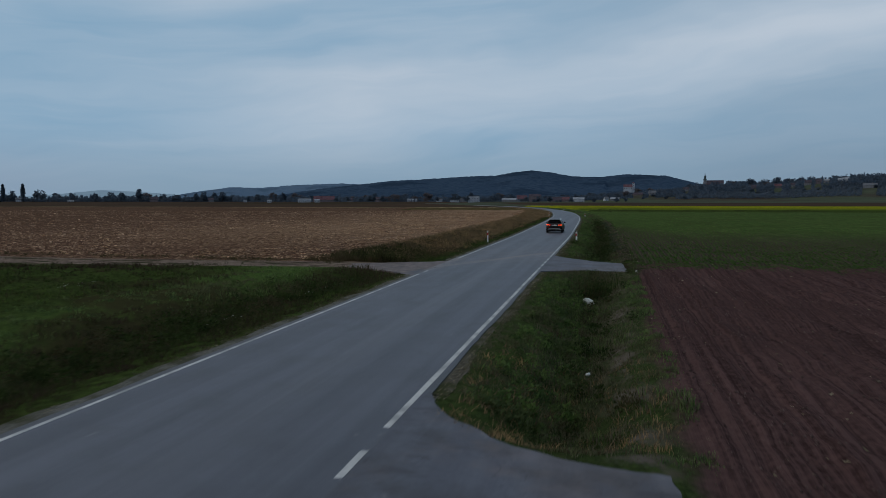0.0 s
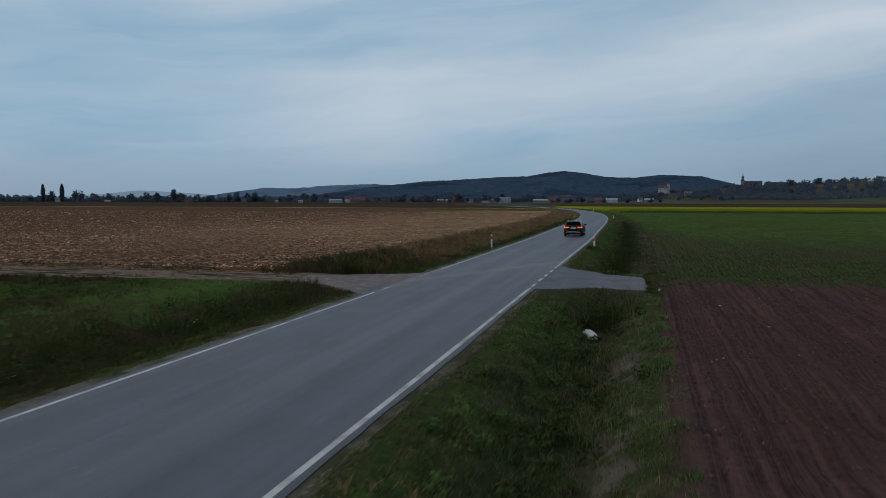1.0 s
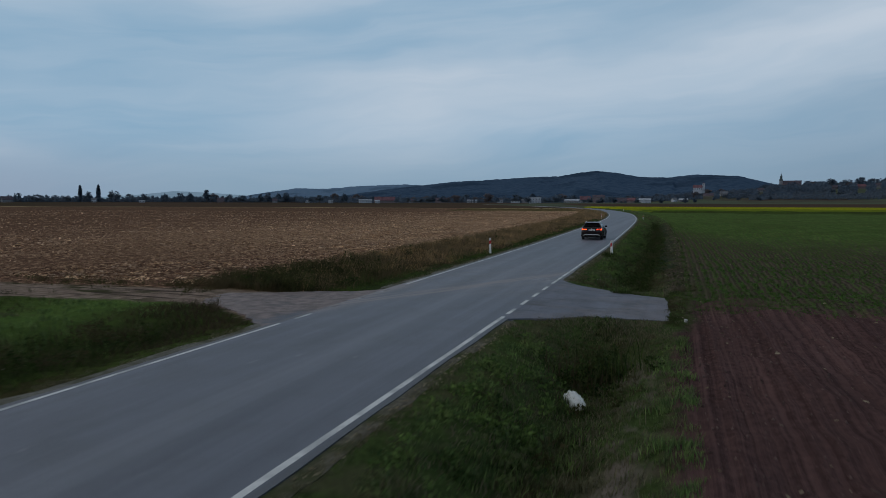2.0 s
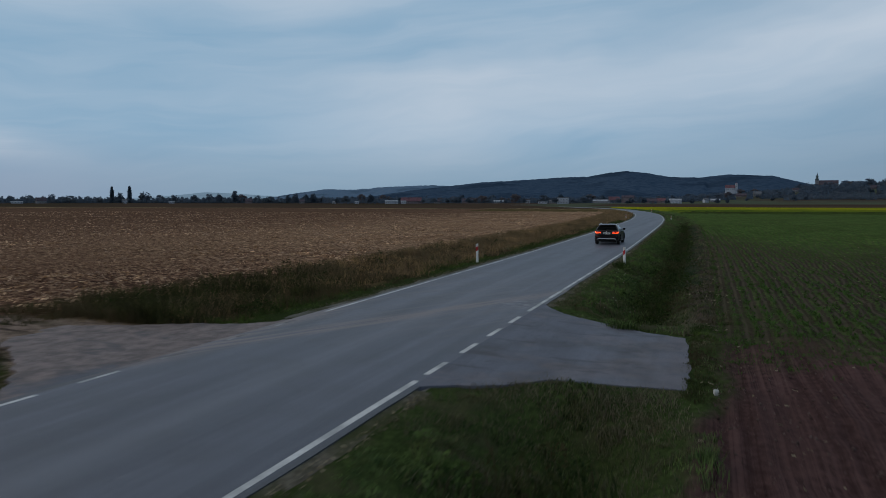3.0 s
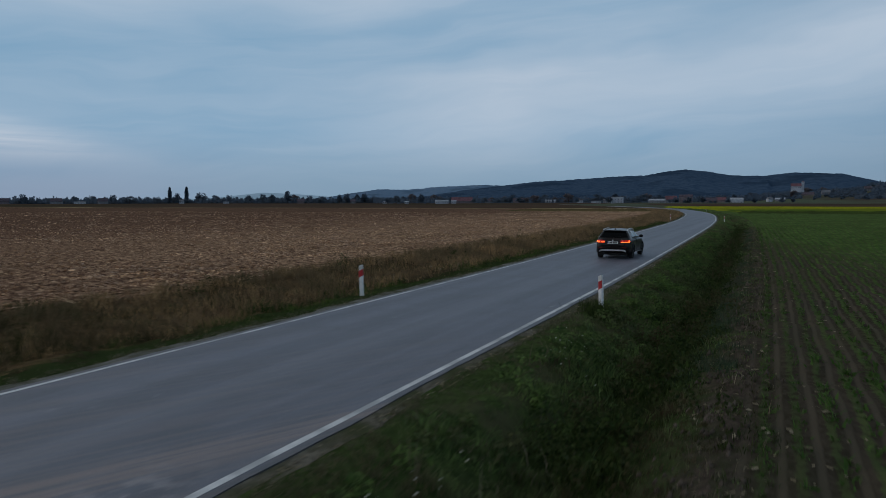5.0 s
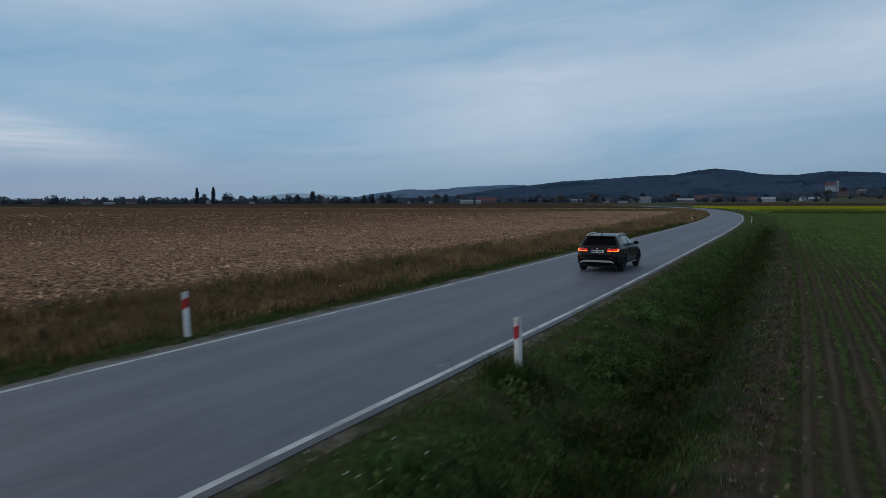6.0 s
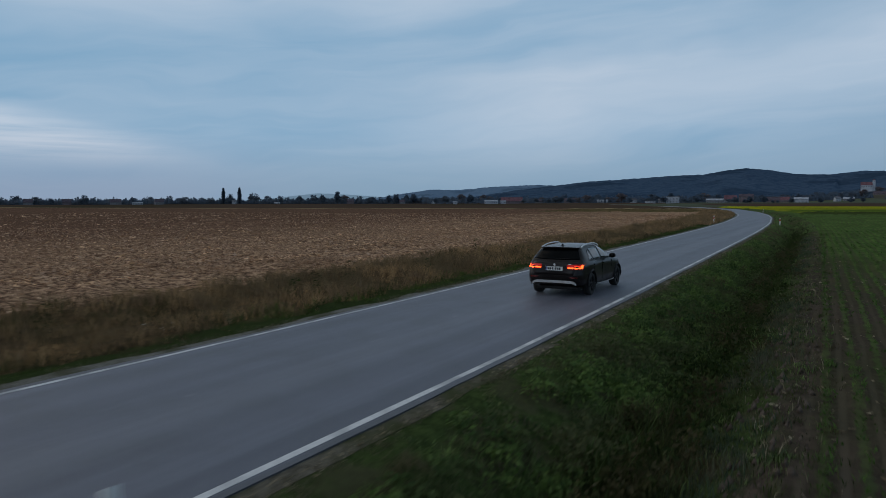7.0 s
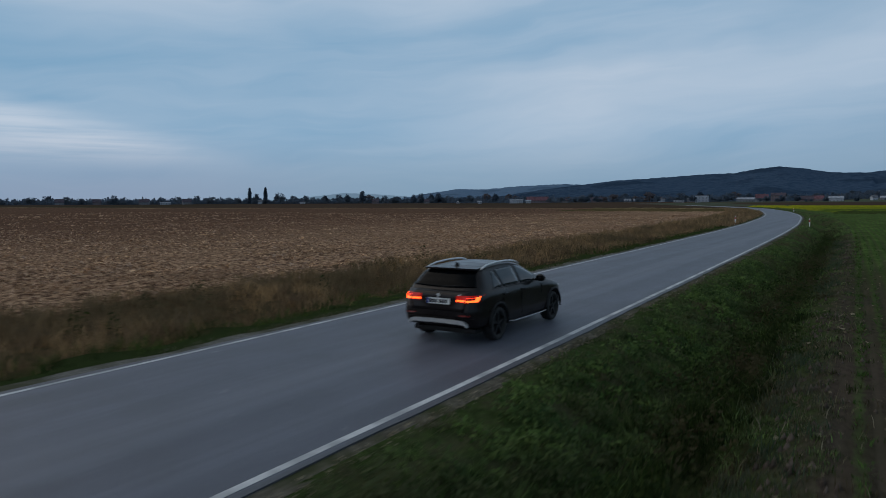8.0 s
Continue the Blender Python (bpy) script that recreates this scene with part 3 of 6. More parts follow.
def solid(points, thick):
    """A slab from a flat outline: the outline and its copy moved by the vector thick."""
    bm = bmesh.new()
    a = [bm.verts.new(p) for p in points]
    b = [bm.verts.new(Vector(p) + Vector(thick)) for p in points]
    bm.faces.new(a)
    bm.faces.new(b[::-1])
    for i in range(len(a)):
        j = (i + 1) % len(a)
        bm.faces.new((a[j], a[i], b[i], b[j]))
    bmesh.ops.recalc_face_normals(bm, faces=bm.faces[:])
    return bm


def strip(u0, u1, y0, y1, top, under, step=2.0, wobble=0.0, top1=None):
    """A slab along the road between two offsets."""
    n = max(1, int(round((y1 - y0) / step)))
    bm = bmesh.new()
    rows = []
    for i in range(n + 1):
        y = y0 + (y1 - y0) * i / n
        c = float(centre(y))
        w0 = wobble * float(vnoise(y, 3.3, 0.6, 1) + vnoise(y, 1.1, 2.1, 2) * 0.6)
        w1 = wobble * float(vnoise(y, 7.7, 0.6, 3) + vnoise(y, 5.1, 2.1, 4) * 0.6)
        rows.append([bm.verts.new(p) for p in ((c + u0 + w0, y, under), (c + u0 + w0, y, top), (c + u1 + w1, y, top if top1 is None else top1), (c + u1 + w1, y, under))])
    for a, b in zip(rows, rows[1:]):
        for j in range(3):
            bm.faces.new((a[j], a[j + 1], b[j + 1], b[j]))
    for r in (rows[0], rows[-1]):
        bm.faces.new(r)
    bmesh.ops.recalc_face_normals(bm, faces=bm.faces[:])
    return bm


# ---------- road, markings, field accesses ----------
road = new("road", mesh_of("road", strip(-3.04, 3.03, -120, 470, 0.0, -0.14, 0.7, 0.07), M_ASPHALT))
attr = road.data.attributes.new("road_u", "FLOAT", "POINT")
co = np.empty(len(road.data.vertices) * 3, np.float32)
road.data.vertices.foreach_get("co", co)
attr.data.foreach_set("value", (co[0::3] - centre(co[1::3])).astype(np.float32))
tagged(road, "grey two-lane country road with worn asphalt", "road", kind="structure")
LW = 0.058
for y0, y1 in ((-120, -3.2), (11.3, 34.5), (44.8, 470)):
    tagged(new("shoulder", mesh_of("shoulder", strip(2.9, 3.31, y0, y1, -0.008, -0.3, 0.16, 0.16, -0.044), M_EARTH)), "narrow gravel and earth road shoulder", "shoulder", kind="structure")
for y0, y1 in ((-120, 31.7), (40.0, 470)):
    tagged(new("shoulder", mesh_of("shoulder", strip(-3.34, -2.9, y0, y1, -0.004, -0.3, 0.16, 0.26, -0.008), M_GRAVEL)), "narrow gravel and earth road shoulder", "shoulder", kind="structure")
for y0, y1 in ((-120, -1.0), (9.15, 35.0), (43.55, 470)):
    part("edge_line", strip(2.825 - LW, 2.825 + LW, y0, y1, 0.004, -0.02, 1.5, 0.012), M_PAINT, road, "white painted edge line")
for y0, y1 in ((-120, 31.85), (41.3, 470)):
    part("edge_line", strip(-2.825 - LW * 0.8, -2.825 + LW * 0.8, y0, y1, 0.004, -0.02, 1.5, 0.012), M_PAINT, road, "white painted edge line")
for y0 in (-0.9, 1.1, 3.1, 5.1, 7.05, 35.5, 37.5, 39.5, 41.45):
    part("dash", strip(2.825 - LW, 2.825 + LW, y0, y0 + 1.05, 0.004, -0.02, 0.5), M_PAINT, road)
for y0, mp in ((32.7, M_PAINT), (34.7, M_PAINT_OLD), (36.75, M_PAINT_OLD), (38.8, M_PAINT_OLD)):
    part("dash", strip(-2.825 - LW * 0.8, -2.825 + LW * 0.8, y0, y0 + 0.92, 0.004, -0.02, 0.5), mp, road)


def apron(outline, label, mat=None, slope=0.034, top_z=-0.003, flank=1):
    """An asphalt field access beside the road, with a crumbling edge."""
    pts = []
    for (xa, ya), (xb, yb) in zip(outline, outline[1:] + outline[:1]):
        n = max(2, int(math.hypot(xb - xa, yb - ya) / 0.16))
        for i in range(n):
            x, y = xa + (xb - xa) * i / n, ya + (yb - ya) * i / n
            w = 0.0 if abs(x) < 3.2 else 0.17 if flank > 0 else 0.4
            pts.append((x + w * float(vnoise(x, y, 1.1, 1) + 0.5 * vnoise(x, y, 4.1, 3)), y + w * float(vnoise(x, y, 1.1, 2) + 0.5 * vnoise(x, y, 4.1, 4))))
    bm = bmesh.new()
    top = [bm.verts.new((x, y, top_z - slope * max(0.0, abs(x) - 3.0))) for x, y in pts]
    bot = [bm.verts.new((x, y, -0.40)) for x, y in pts]
    bm.faces.new(top)
    for i in range(len(pts)):
        j = (i + 1) % len(pts)
        bm.faces.new((top[j], top[i], bot[i], bot[j]))
    bmesh.ops.recalc_face_normals(bm, faces=bm.faces[:])
    bmesh.ops.triangulate(bm, faces=[f for f in bm.faces if len(f.verts) > 4])
    return tagged(new("field_access", mesh_of("field_access", bm, mat or M_APRON)), label, "field access", kind="structure")


apron([(2.92, 34.6), (4.1, 35.3), (5.2, 36.2), (7.4, 36.6), (7.55, 38.5), (7.3, 41.6), (6.1, 42.1), (4.8, 42.9), (3.85, 43.7), (3.3, 44.5), (2.92, 45.2)], "worn grey asphalt field access over the ditch", None, 0.034, 0.004)
apron([(2.92, -3.0), (4.5, -1.0), (7.5, -0.6), (7.6, 4.0), (7.3, 8.5), (5.9, 8.6), (4.6, 9.2), (3.7, 10.0), (3.2, 10.9), (2.92, 11.6)], "worn grey asphalt field access beside ploughed land", None, 0.034, 0.004)
apron([(-2.75, 31.0), (-2.75, 40.6), (-3.2, 39.5), (-3.9, 38.8), (-5.2, 38.2), (-6.8, 37.5), (-8.2, 36.9), (-8.3, 34.7), (-6.5, 34.2), (-5.2, 33.2), (-4.2, 32.4), (-3.4, 31.7)], "asphalt edge of a farm track covered in trodden earth", M_ACCESS, 0.003, -0.003, -1)


# ---------- plants ----------
def tri_object(name, verts, tris, mat, label, category):
    me = bpy.data.meshes.new(name)
    verts, tris = np.asarray(verts, np.float32).reshape(-1, 3), np.asarray(tris, np.int32).reshape(-1, 3)
    me.vertices.add(len(verts))
    me.vertices.foreach_set("co", verts.ravel())
    me.loops.add(tris.size)
    me.loops.foreach_set("vertex_index", tris.ravel())
    me.polygons.add(len(tris))
    me.polygons.foreach_set("loop_start", np.arange(0, tris.size, 3, dtype=np.int32))
    me.materials.append(mat)
    me.update(calc_edges=True)
    return tagged(new(name, me), label, category, kind="stuff")


R = np.random.RandomState(7)


def blades(name, u, y, h, w, mat, label, category, lean=0.5, sink=0.03):
    """Grass: one bent blade of three triangles at each place."""
    n = len(u)
    x, z = shift(u, y), land(u, y) - sink
    a, b = R.rand(n) * 2 * np.pi, R.rand(n) * 2 * np.pi
    px, py = np.cos(a) * w * 0.5, np.sin(a) * w * 0.5
    bend = h * lean * (0.3 + R.rand(n))
    qx, qy = np.cos(b) * bend, np.sin(b) * bend
    base = np.stack([x, y, z], -1)
    side = np.stack([px, py, 0 * px], -1)
    mid = base + np.stack([qx * 0.3, qy * 0.3, h * 0.55], -1)
    tip = base + np.stack([qx, qy, h * (1.0 - 0.25 * lean * R.rand(n))], -1)
    v = np.stack([base - side, base + side, mid - side * 0.8, mid + side * 0.8, tip], 1)
    o = np.arange(n)[:, None, None] * 5
    t = o + np.array([[0, 1, 3], [0, 3, 2], [2, 3, 4]])[None]
    return tri_object(name, v, t, mat, label, category)


def tufts(n, per, sampler, spread_m, keep=None):
    """Places of blades in tufts: n tufts of about per blades, from sampler(n) -> u, y, height."""
    u, y, h = sampler(n)
    if keep is not None:
        ok = keep(u, y)
        u, y, h = u[ok], y[ok], h[ok]
    u, y, h = (np.repeat(v, per) for v in (u, y, h))
    u = u + R.randn(len(u)) * spread_m
    y = y + R.randn(len(y)) * spread_m
    return u, y, h * (0.55 + 0.6 * R.rand(len(u)))


def toward(n, y0, y1, power):
    """Places along the road, thicker where power > 1 pulls them to the near end."""
    return y0 + (y1 - y0) * R.rand(n) ** power


M_GRASS = leafy("verge grass", (0.076, 0.126, 0.044), (0.150, 0.228, 0.080), (0.128, 0.116, 0.064), 0.75, 0.25, 2.3)
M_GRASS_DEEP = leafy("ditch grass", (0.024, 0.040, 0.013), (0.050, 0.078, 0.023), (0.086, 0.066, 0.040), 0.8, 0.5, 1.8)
M_HAY = leafy("dry grass", (0.175, 0.117, 0.067), (0.400, 0.270, 0.152), (0.160, 0.121, 0.068), 0.8, 0.16, 1.2)
M_MEADOW_G = leafy("meadow grass", (0.036, 0.058, 0.017), (0.080, 0.126, 0.032), (0.066, 0.052, 0.030), 0.75, 0.14, 0.7)
M_RANK = leafy("olive rank grass", (0.030, 0.034, 0.014), (0.072, 0.074, 0.030), (0.098, 0.074, 0.040), 0.8, 0.3, 1.4)
M_SERE = leafy("withered meadow grass", (0.036, 0.030, 0.018), (0.080, 0.064, 0.038), (0.060, 0.040, 0.028), 0.85, 0.3)
M_STRAW = leafy("maize straw", (0.23, 0.128, 0.077), (0.80, 0.55, 0.38), (0.18, 0.110, 0.066), 0.8, 0.06)
M_HUSK = leafy("maize husks", (0.26, 0.150, 0.094), (0.74, 0.53, 0.37), (0.34, 0.215, 0.135), 0.85, 0.05, 0.5)
M_SEEDLING = leafy("crop leaves", (0.046, 0.092, 0.022), (0.086, 0.150, 0.038), (0.066, 0.112, 0.030), 0.6, 0.2)
M_FADED = leafy("faded grass", (0.096, 0.088, 0.056), (0.195, 0.172, 0.112), (0.105, 0.112, 0.058), 0.85, 0.3)
M_CLOD = leafy("earth clods", (0.075, 0.048, 0.044), (0.150, 0.102, 0.094), (0.095, 0.064, 0.058), 0.95, 0.3, 0.0, 0.0)
M_MARGIN_CLOD = leafy("margin earth", (0.066, 0.052, 0.042), (0.140, 0.110, 0.090), (0.090, 0.072, 0.058), 0.95, 0.3, 0.0, 0.0)
M_BLOSSOM = leafy("white umbels", (0.55, 0.55, 0.48), (0.72, 0.72, 0.66), (0.5, 0.48, 0.40), 0.8, 0.5)
M_STALK = leafy("pale dry stalks", (0.20, 0.165, 0.105), (0.36, 0.31, 0.22), (0.14, 0.11, 0.07), 0.85, 0.5)


def off_apron(u, y):
    clear = (ditch_depth(y) > 0.35) | (u > 7.75)
    flank = ((y > 33.5) & (y < 46.5)) | ((y > -4.5) & (y < 13))
    inner = np.where(y < 23, (np.abs(y - 4.6) < 4.3 + np.clip(4.4 - u, 0, 2) * 1.35), (y > 34.55 + np.clip(u - 3.1, 0, 2.1) * 0.85) & (y < 44.6 - np.clip(u - 3.2, 0, 2.3) * 1.12))
    return np.where(flank, ~inner | (u > 7.45), clear)


def right_verge(n):
    u = 3.22 + 4.75 * R.rand(n)
    y = np.where(R.rand(n) < 0.80, 7.0 + 86 * R.rand(n), 93 + 47 * R.rand(n))
    lump = np.clip(0.45 + vnoise(u, y, 1.9, 2) * 1.3 + vnoise(u, y, 0.9, 3) * 0.7, 0, 1)
    h = 0.04 + 0.21 * lump ** 1.4 + (0.10 + 0.26 * (y > 45)) * np.exp(-((u - 5.9) / 0.65) ** 2) * (0.4 + lump)
    h = h * np.clip((u - 3.0) / 0.9, 0.35, 1)
    h = h * np.where((u > 6.9) & (y > 44), 0.6, 1.0)
    h = h * np.where((np.abs(y - 35.3) < 1.3) | (np.abs(y - 43.8) < 1.5) | (np.abs(y - 9.5) < 1.5), 0.6, 1.0)
    return u, y, h


u, y, h = tufts(25500, 10, right_verge, 0.055, off_apron)
h = h * np.where((u > 7.35) & (np.abs(y - 39.5) < 5), 0.45, 1.0)
thin = ((u < 7.2) | (y < 44) | (R.rand(len(u)) > 0.45)) & ((u < 6.3) | (u > 7.35) | (y > 34) | (R.rand(len(u)) > 0.60))
u, y, h = u[thin], y[thin], h[thin]
# three kinds: fresh on the road side, dark in the bottom, faded on the field side and by the shoulder
early = y < 40
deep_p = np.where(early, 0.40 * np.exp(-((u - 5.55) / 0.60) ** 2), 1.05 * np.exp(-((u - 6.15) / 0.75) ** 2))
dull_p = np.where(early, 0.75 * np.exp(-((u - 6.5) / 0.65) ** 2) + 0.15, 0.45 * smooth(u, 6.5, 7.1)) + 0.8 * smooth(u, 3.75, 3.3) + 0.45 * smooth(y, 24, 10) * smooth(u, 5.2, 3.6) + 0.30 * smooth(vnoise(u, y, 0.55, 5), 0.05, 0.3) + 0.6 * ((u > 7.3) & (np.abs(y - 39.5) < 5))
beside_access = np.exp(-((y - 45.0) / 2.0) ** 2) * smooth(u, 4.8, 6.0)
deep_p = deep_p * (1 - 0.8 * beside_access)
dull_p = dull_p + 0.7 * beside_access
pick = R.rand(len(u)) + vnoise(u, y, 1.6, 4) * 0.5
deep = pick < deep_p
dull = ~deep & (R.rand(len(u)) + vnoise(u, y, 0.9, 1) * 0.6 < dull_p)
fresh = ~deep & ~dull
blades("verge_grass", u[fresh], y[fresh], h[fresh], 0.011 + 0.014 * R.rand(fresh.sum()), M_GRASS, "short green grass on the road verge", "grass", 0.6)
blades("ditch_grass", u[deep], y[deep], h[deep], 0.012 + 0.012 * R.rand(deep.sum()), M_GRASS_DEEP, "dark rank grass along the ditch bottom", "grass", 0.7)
blades("faded_grass", u[dull], y[dull], h[dull] * 0.9, 0.012 + 0.012 * R.rand(dull.sum()), M_FADED, "faded grey-brown grass on the verge", "grass", 0.8)
u, y, h = tufts(4200, 5, lambda n: (3.5 + 4.2 * R.rand(n), toward(n, 135, 330, 1.4), 0.18 + 0.2 * R.rand(n)), 0.15)
blades("verge_grass", u, y, h, np.full(len(u), 0.05), M_GRASS, "distant green grass on the road verge", "grass")


def left_verge(n):
    u = -3.46 - 8.3 * R.rand(n) ** 0.9
    y = toward(n, 37.3, 150, 1.25)
    lump = np.clip(0.5 + vnoise(u, y, 0.6, 3) * 0.9 + vnoise(u, y, 1.7, 2) * 0.7, 0, 1)
    h = np.clip((-u - 3.3) / 2.2, 0.14, 1) * (0.18 + 0.55 * lump)
    h = h * np.clip((12.2 + u) / 2.2, 0.25, 1)
    return u, y, h * (1 + 0.45 * smooth(y, 48, 41) * smooth(u, -4.5, -6))


def off_track(u, y):
    return y > 37.7 + np.clip(u + 7.5, 0, 6.5) * 0.28 + np.clip(u + 3.9, 0, 2) * 1.2 + 0.4 * vnoise(u, y, 0.9, 2)


u, y, h = tufts(11300, 10, left_verge, 0.07, lambda u, y: off_track(u, y) & ((u > -9.9) | (R.rand(len(u)) > 0.55)))
early = smooth(y, 66, 44)
side = -u + R.randn(len(u)) * 0.45 + vnoise(u, y, 0.5, 1) * 1.2
near = side < 5.05
rank = ~near & (R.rand(len(u)) + vnoise(u, y, 0.35, 4) * 0.8 < 0.04 + 0.40 * early + 0.5 * smooth(y, 58, 46))
dry = ~near & ~rank
blades("rank_grass", u[rank], y[rank], h[rank], 0.012 + 0.012 * R.rand(rank.sum()), M_RANK, "rank olive grass among the dry stems", "grass", 0.6)
blades("dry_grass", u[dry], y[dry], h[dry], 0.010 + 0.010 * R.rand(dry.sum()), M_HAY, "tall dry brown grass on the field margin", "grass", 0.6)
blades("verge_grass", u[near], y[near], h[near] * 0.8, 0.012 + 0.010 * R.rand(near.sum()), M_MEADOW_G, "short green grass beside the asphalt edge", "grass")
u, y, h = tufts(4000, 5, lambda n: (-3.6 - 7.5 * R.rand(n), toward(n, 145, 330, 1.3), 0.3 + 0.4 * R.rand(n)), 0.15)
blades("dry_grass", u, y, h, np.full(len(u), 0.045), M_HAY, "distant dry grass on the field margin", "grass", 0.6)


def meadow(n):
    u = -3.5 - 62 * R.rand(n) ** 1.7
    y = 1.0 + 33.5 * R.rand(n)
    patch = vnoise(u, y, 0.35, 4) + 0.5
    bank = np.exp(-((u + 6.2) / 1.6) ** 2)
    return u, y, (0.10 + 0.20 * patch + 0.22 * bank) * np.clip((-u - 3.2) / 1.0, 0.3, 1)


def off_track_low(u, y):
    return y < 33.8 - 0.72 * np.clip(u + 6.6, 0, 9) - np.clip(0.13 * (-9 - u), 0, 2.2) + 0.4 * vnoise(u, y, 0.9, 3)


u, y, h = tufts(11500, 8, meadow, 0.09, off_track_low)
lush = np.abs(u + 10.0 + vnoise(u, y, 0.12, 5) * 5) + R.randn(len(u)) * 0.9 < 2.2
# blades in the hollow take a darker material for its shade
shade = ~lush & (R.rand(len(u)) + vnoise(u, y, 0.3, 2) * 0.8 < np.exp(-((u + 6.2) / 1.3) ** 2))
sere = ~lush & ~shade & (R.rand(len(u)) < 0.75 * smooth(vnoise(u, y, 0.16, 1) + 0.4 * vnoise(u, y, 0.6, 3), -0.02, 0.22) + 0.12)
rest = ~lush & ~shade & ~sere
wd = 0.016 + 0.0011 * np.abs(u)
blades("meadow_grass", u[lush], y[lush], h[lush] * 0.8, wd[lush], M_GRASS, "fresh green strip in the meadow", "grass", 0.5)
blades("ditch_grass", u[shade], y[shade], h[shade], wd[shade], M_GRASS_DEEP, "rank grass coloured dark for the shaded hollow beside the road", "grass", 0.6)
blades("faded_grass", u[sere], y[sere], h[sere], wd[sere], M_SERE, "brownish withered grass in the meadow", "grass", 0.6)
blades("meadow_grass", u[rest], y[rest], h[rest], wd[rest], M_MEADOW_G, "rough green meadow grass beside the road", "grass", 0.6)

# dull weeds scattered on the farm track's rims
u, y, h = tufts(1300, 7, lambda n: (-9.0 - 40 * R.rand(n) ** 1.5, np.where(R.rand(n) < 0.5, 37.6, 33.4) + 0.6 * R.randn(n), 0.10 + 0.20 * R.rand(n)), 0.1, lambda u, y: vnoise(u, y, 0.25, 2) > -0.05)
blades("track_grass", u, y, h, np.full(len(u), 0.02), M_RANK, "dull weeds along the farm track", "grass")


def litter(name, u, y, size, mat, label, category, rise=0.4, long=4.0, bed=None):
    """Flat bits that lie about: a bent quad each."""
    n = len(u)
    a, tilt = R.rand(n) * 2 * np.pi, (R.rand(n) - 0.3) * rise
    x, z = shift(u, y), land(u, y) + (0.015 if bed is None else bed)
    d = np.stack([np.cos(a) * np.cos(tilt), np.sin(a) * np.cos(tilt), np.abs(np.sin(tilt))], -1) * size[:, None]
    s = np.stack([-np.sin(a), np.cos(a), 0.3 * R.randn(n)], -1) * (size / long)[:, None]
    c = np.stack([x, y, z], -1)
    v = np.stack([c - d - s, c - d + s, c + d + s * 0.7, c + d - s * 0.7], 1)
    t = np.arange(n)[:, None, None] * 4 + np.array([[0, 1, 2], [0, 2, 3]])[None]
    return tri_object(name, v, t, mat, label, category)


def straw_places(n, y1, bias):
    r = 1 / (1 / 10.2 + (1 / 190.0 - 1 / 10.2) * R.rand(n) ** bias)
    u, y = -r, 37.0 + y1 * R.rand(n) ** 1.1
    heap = vnoise(u, y, 0.16, 2) + vnoise(u, y, 0.8, 1) * 0.8 + R.randn(n) * 0.22
    ok = (u < -10.0 + vnoise(u, y, 0.3, 3) * 1.6) & (y > 38.4 + 1.2 * vnoise(u, y, 0.4, 1)) & (heap > -0.05 - 0.20 * smooth(y, 60, 110))
    return u[ok], y[ok]


u, y = straw_places(95000, 165, 0.75)
litter("maize_straw", u, y, (0.030 + 0.062 * R.rand(len(u))) * (1 + np.abs(u) / 45), M_STRAW, "pale chopped maize straw strewn over the stubble field", "straw", 0.5, 5.0)
u, y = straw_places(105000, 170, 0.72)
litter("maize_husks", u, y, (0.032 + 0.070 * R.rand(len(u)) ** 1.8) * (1 + np.abs(u) / 90), M_HUSK, "pale dry husks and leaves lying on the stubble field", "straw", 0.8, 1.8, 0.03)
# standing stubble in rows
row = -10.6 - 0.75 * R.randint(0, 75, 14000)
y = 39 + 110 * R.rand(14000)
blades("maize_stubble", row + 0.05 * R.randn(14000), y, 0.10 + 0.14 * R.rand(14000), np.full(14000, 0.024), M_STRAW, "short cut maize stalks in rows", "stubble", 0.2)

# crop rows
rows_n = (R.rand(33000) ** 1.5 * 60).astype(int)
u = 8.20 + 0.45 * rows_n + 0.05 * R.randn(33000)
y = 43.0 + 95 * R.rand(33000) ** 1.35
ok = vnoise(u, y, 0.4, 5) + R.randn(len(u)) * 0.3 > -0.22
ok &= (y > 45) | (R.rand(len(u)) > 0.5)
u, y = u[ok], y[ok]
u, y = np.repeat(u, 2), np.repeat(y, 2)
big = 1 + 0.7 * smooth(y, 66, 54) * smooth(u, 8.6, 9.6)
blades("crop_plants", u + 0.04 * R.randn(len(u)), y + 0.03 * R.randn(len(u)), (0.04 + 0.09 * R.rand(len(u)) ** 1.5) * big, (0.018 + 0.024 * R.rand(len(u))) * big, M_SEEDLING, "young green crop plants in rows", "crop", 1.2)

# clods and bits on the ploughed land
n = 10000
u, y = 7.9 + 17 * R.rand(n) ** 1.3, 7 + 33 * R.rand(n)
s = 0.010 + 0.030 * R.rand(n) ** 2.5
c = np.stack([shift(u, y), y, land(u, y) + furrow(u, y) + s * 0.3], -1)
k4 = np.array([[1, 0.2, -0.6], [-0.7, 0.9, -0.6], [-0.5, -1, -0.6], [0.1, 0.1, 0.9]])
v = c[:, None, :] + k4[None] * s[:, None, None] * (0.6 + 0.8 * R.rand(n, 4, 1))
t = np.arange(n)[:, None, None] * 4 + np.array([[0, 1, 3], [1, 2, 3], [2, 0, 3], [0, 2, 1]])[None]
tri_object("earth_clods", v, t, M_CLOD, "loose brown clods on the ploughed field", "soil")
n = 700
u, y = 7.7 + 14 * R.rand(n) ** 1.5, 8 + 85 * R.rand(n)
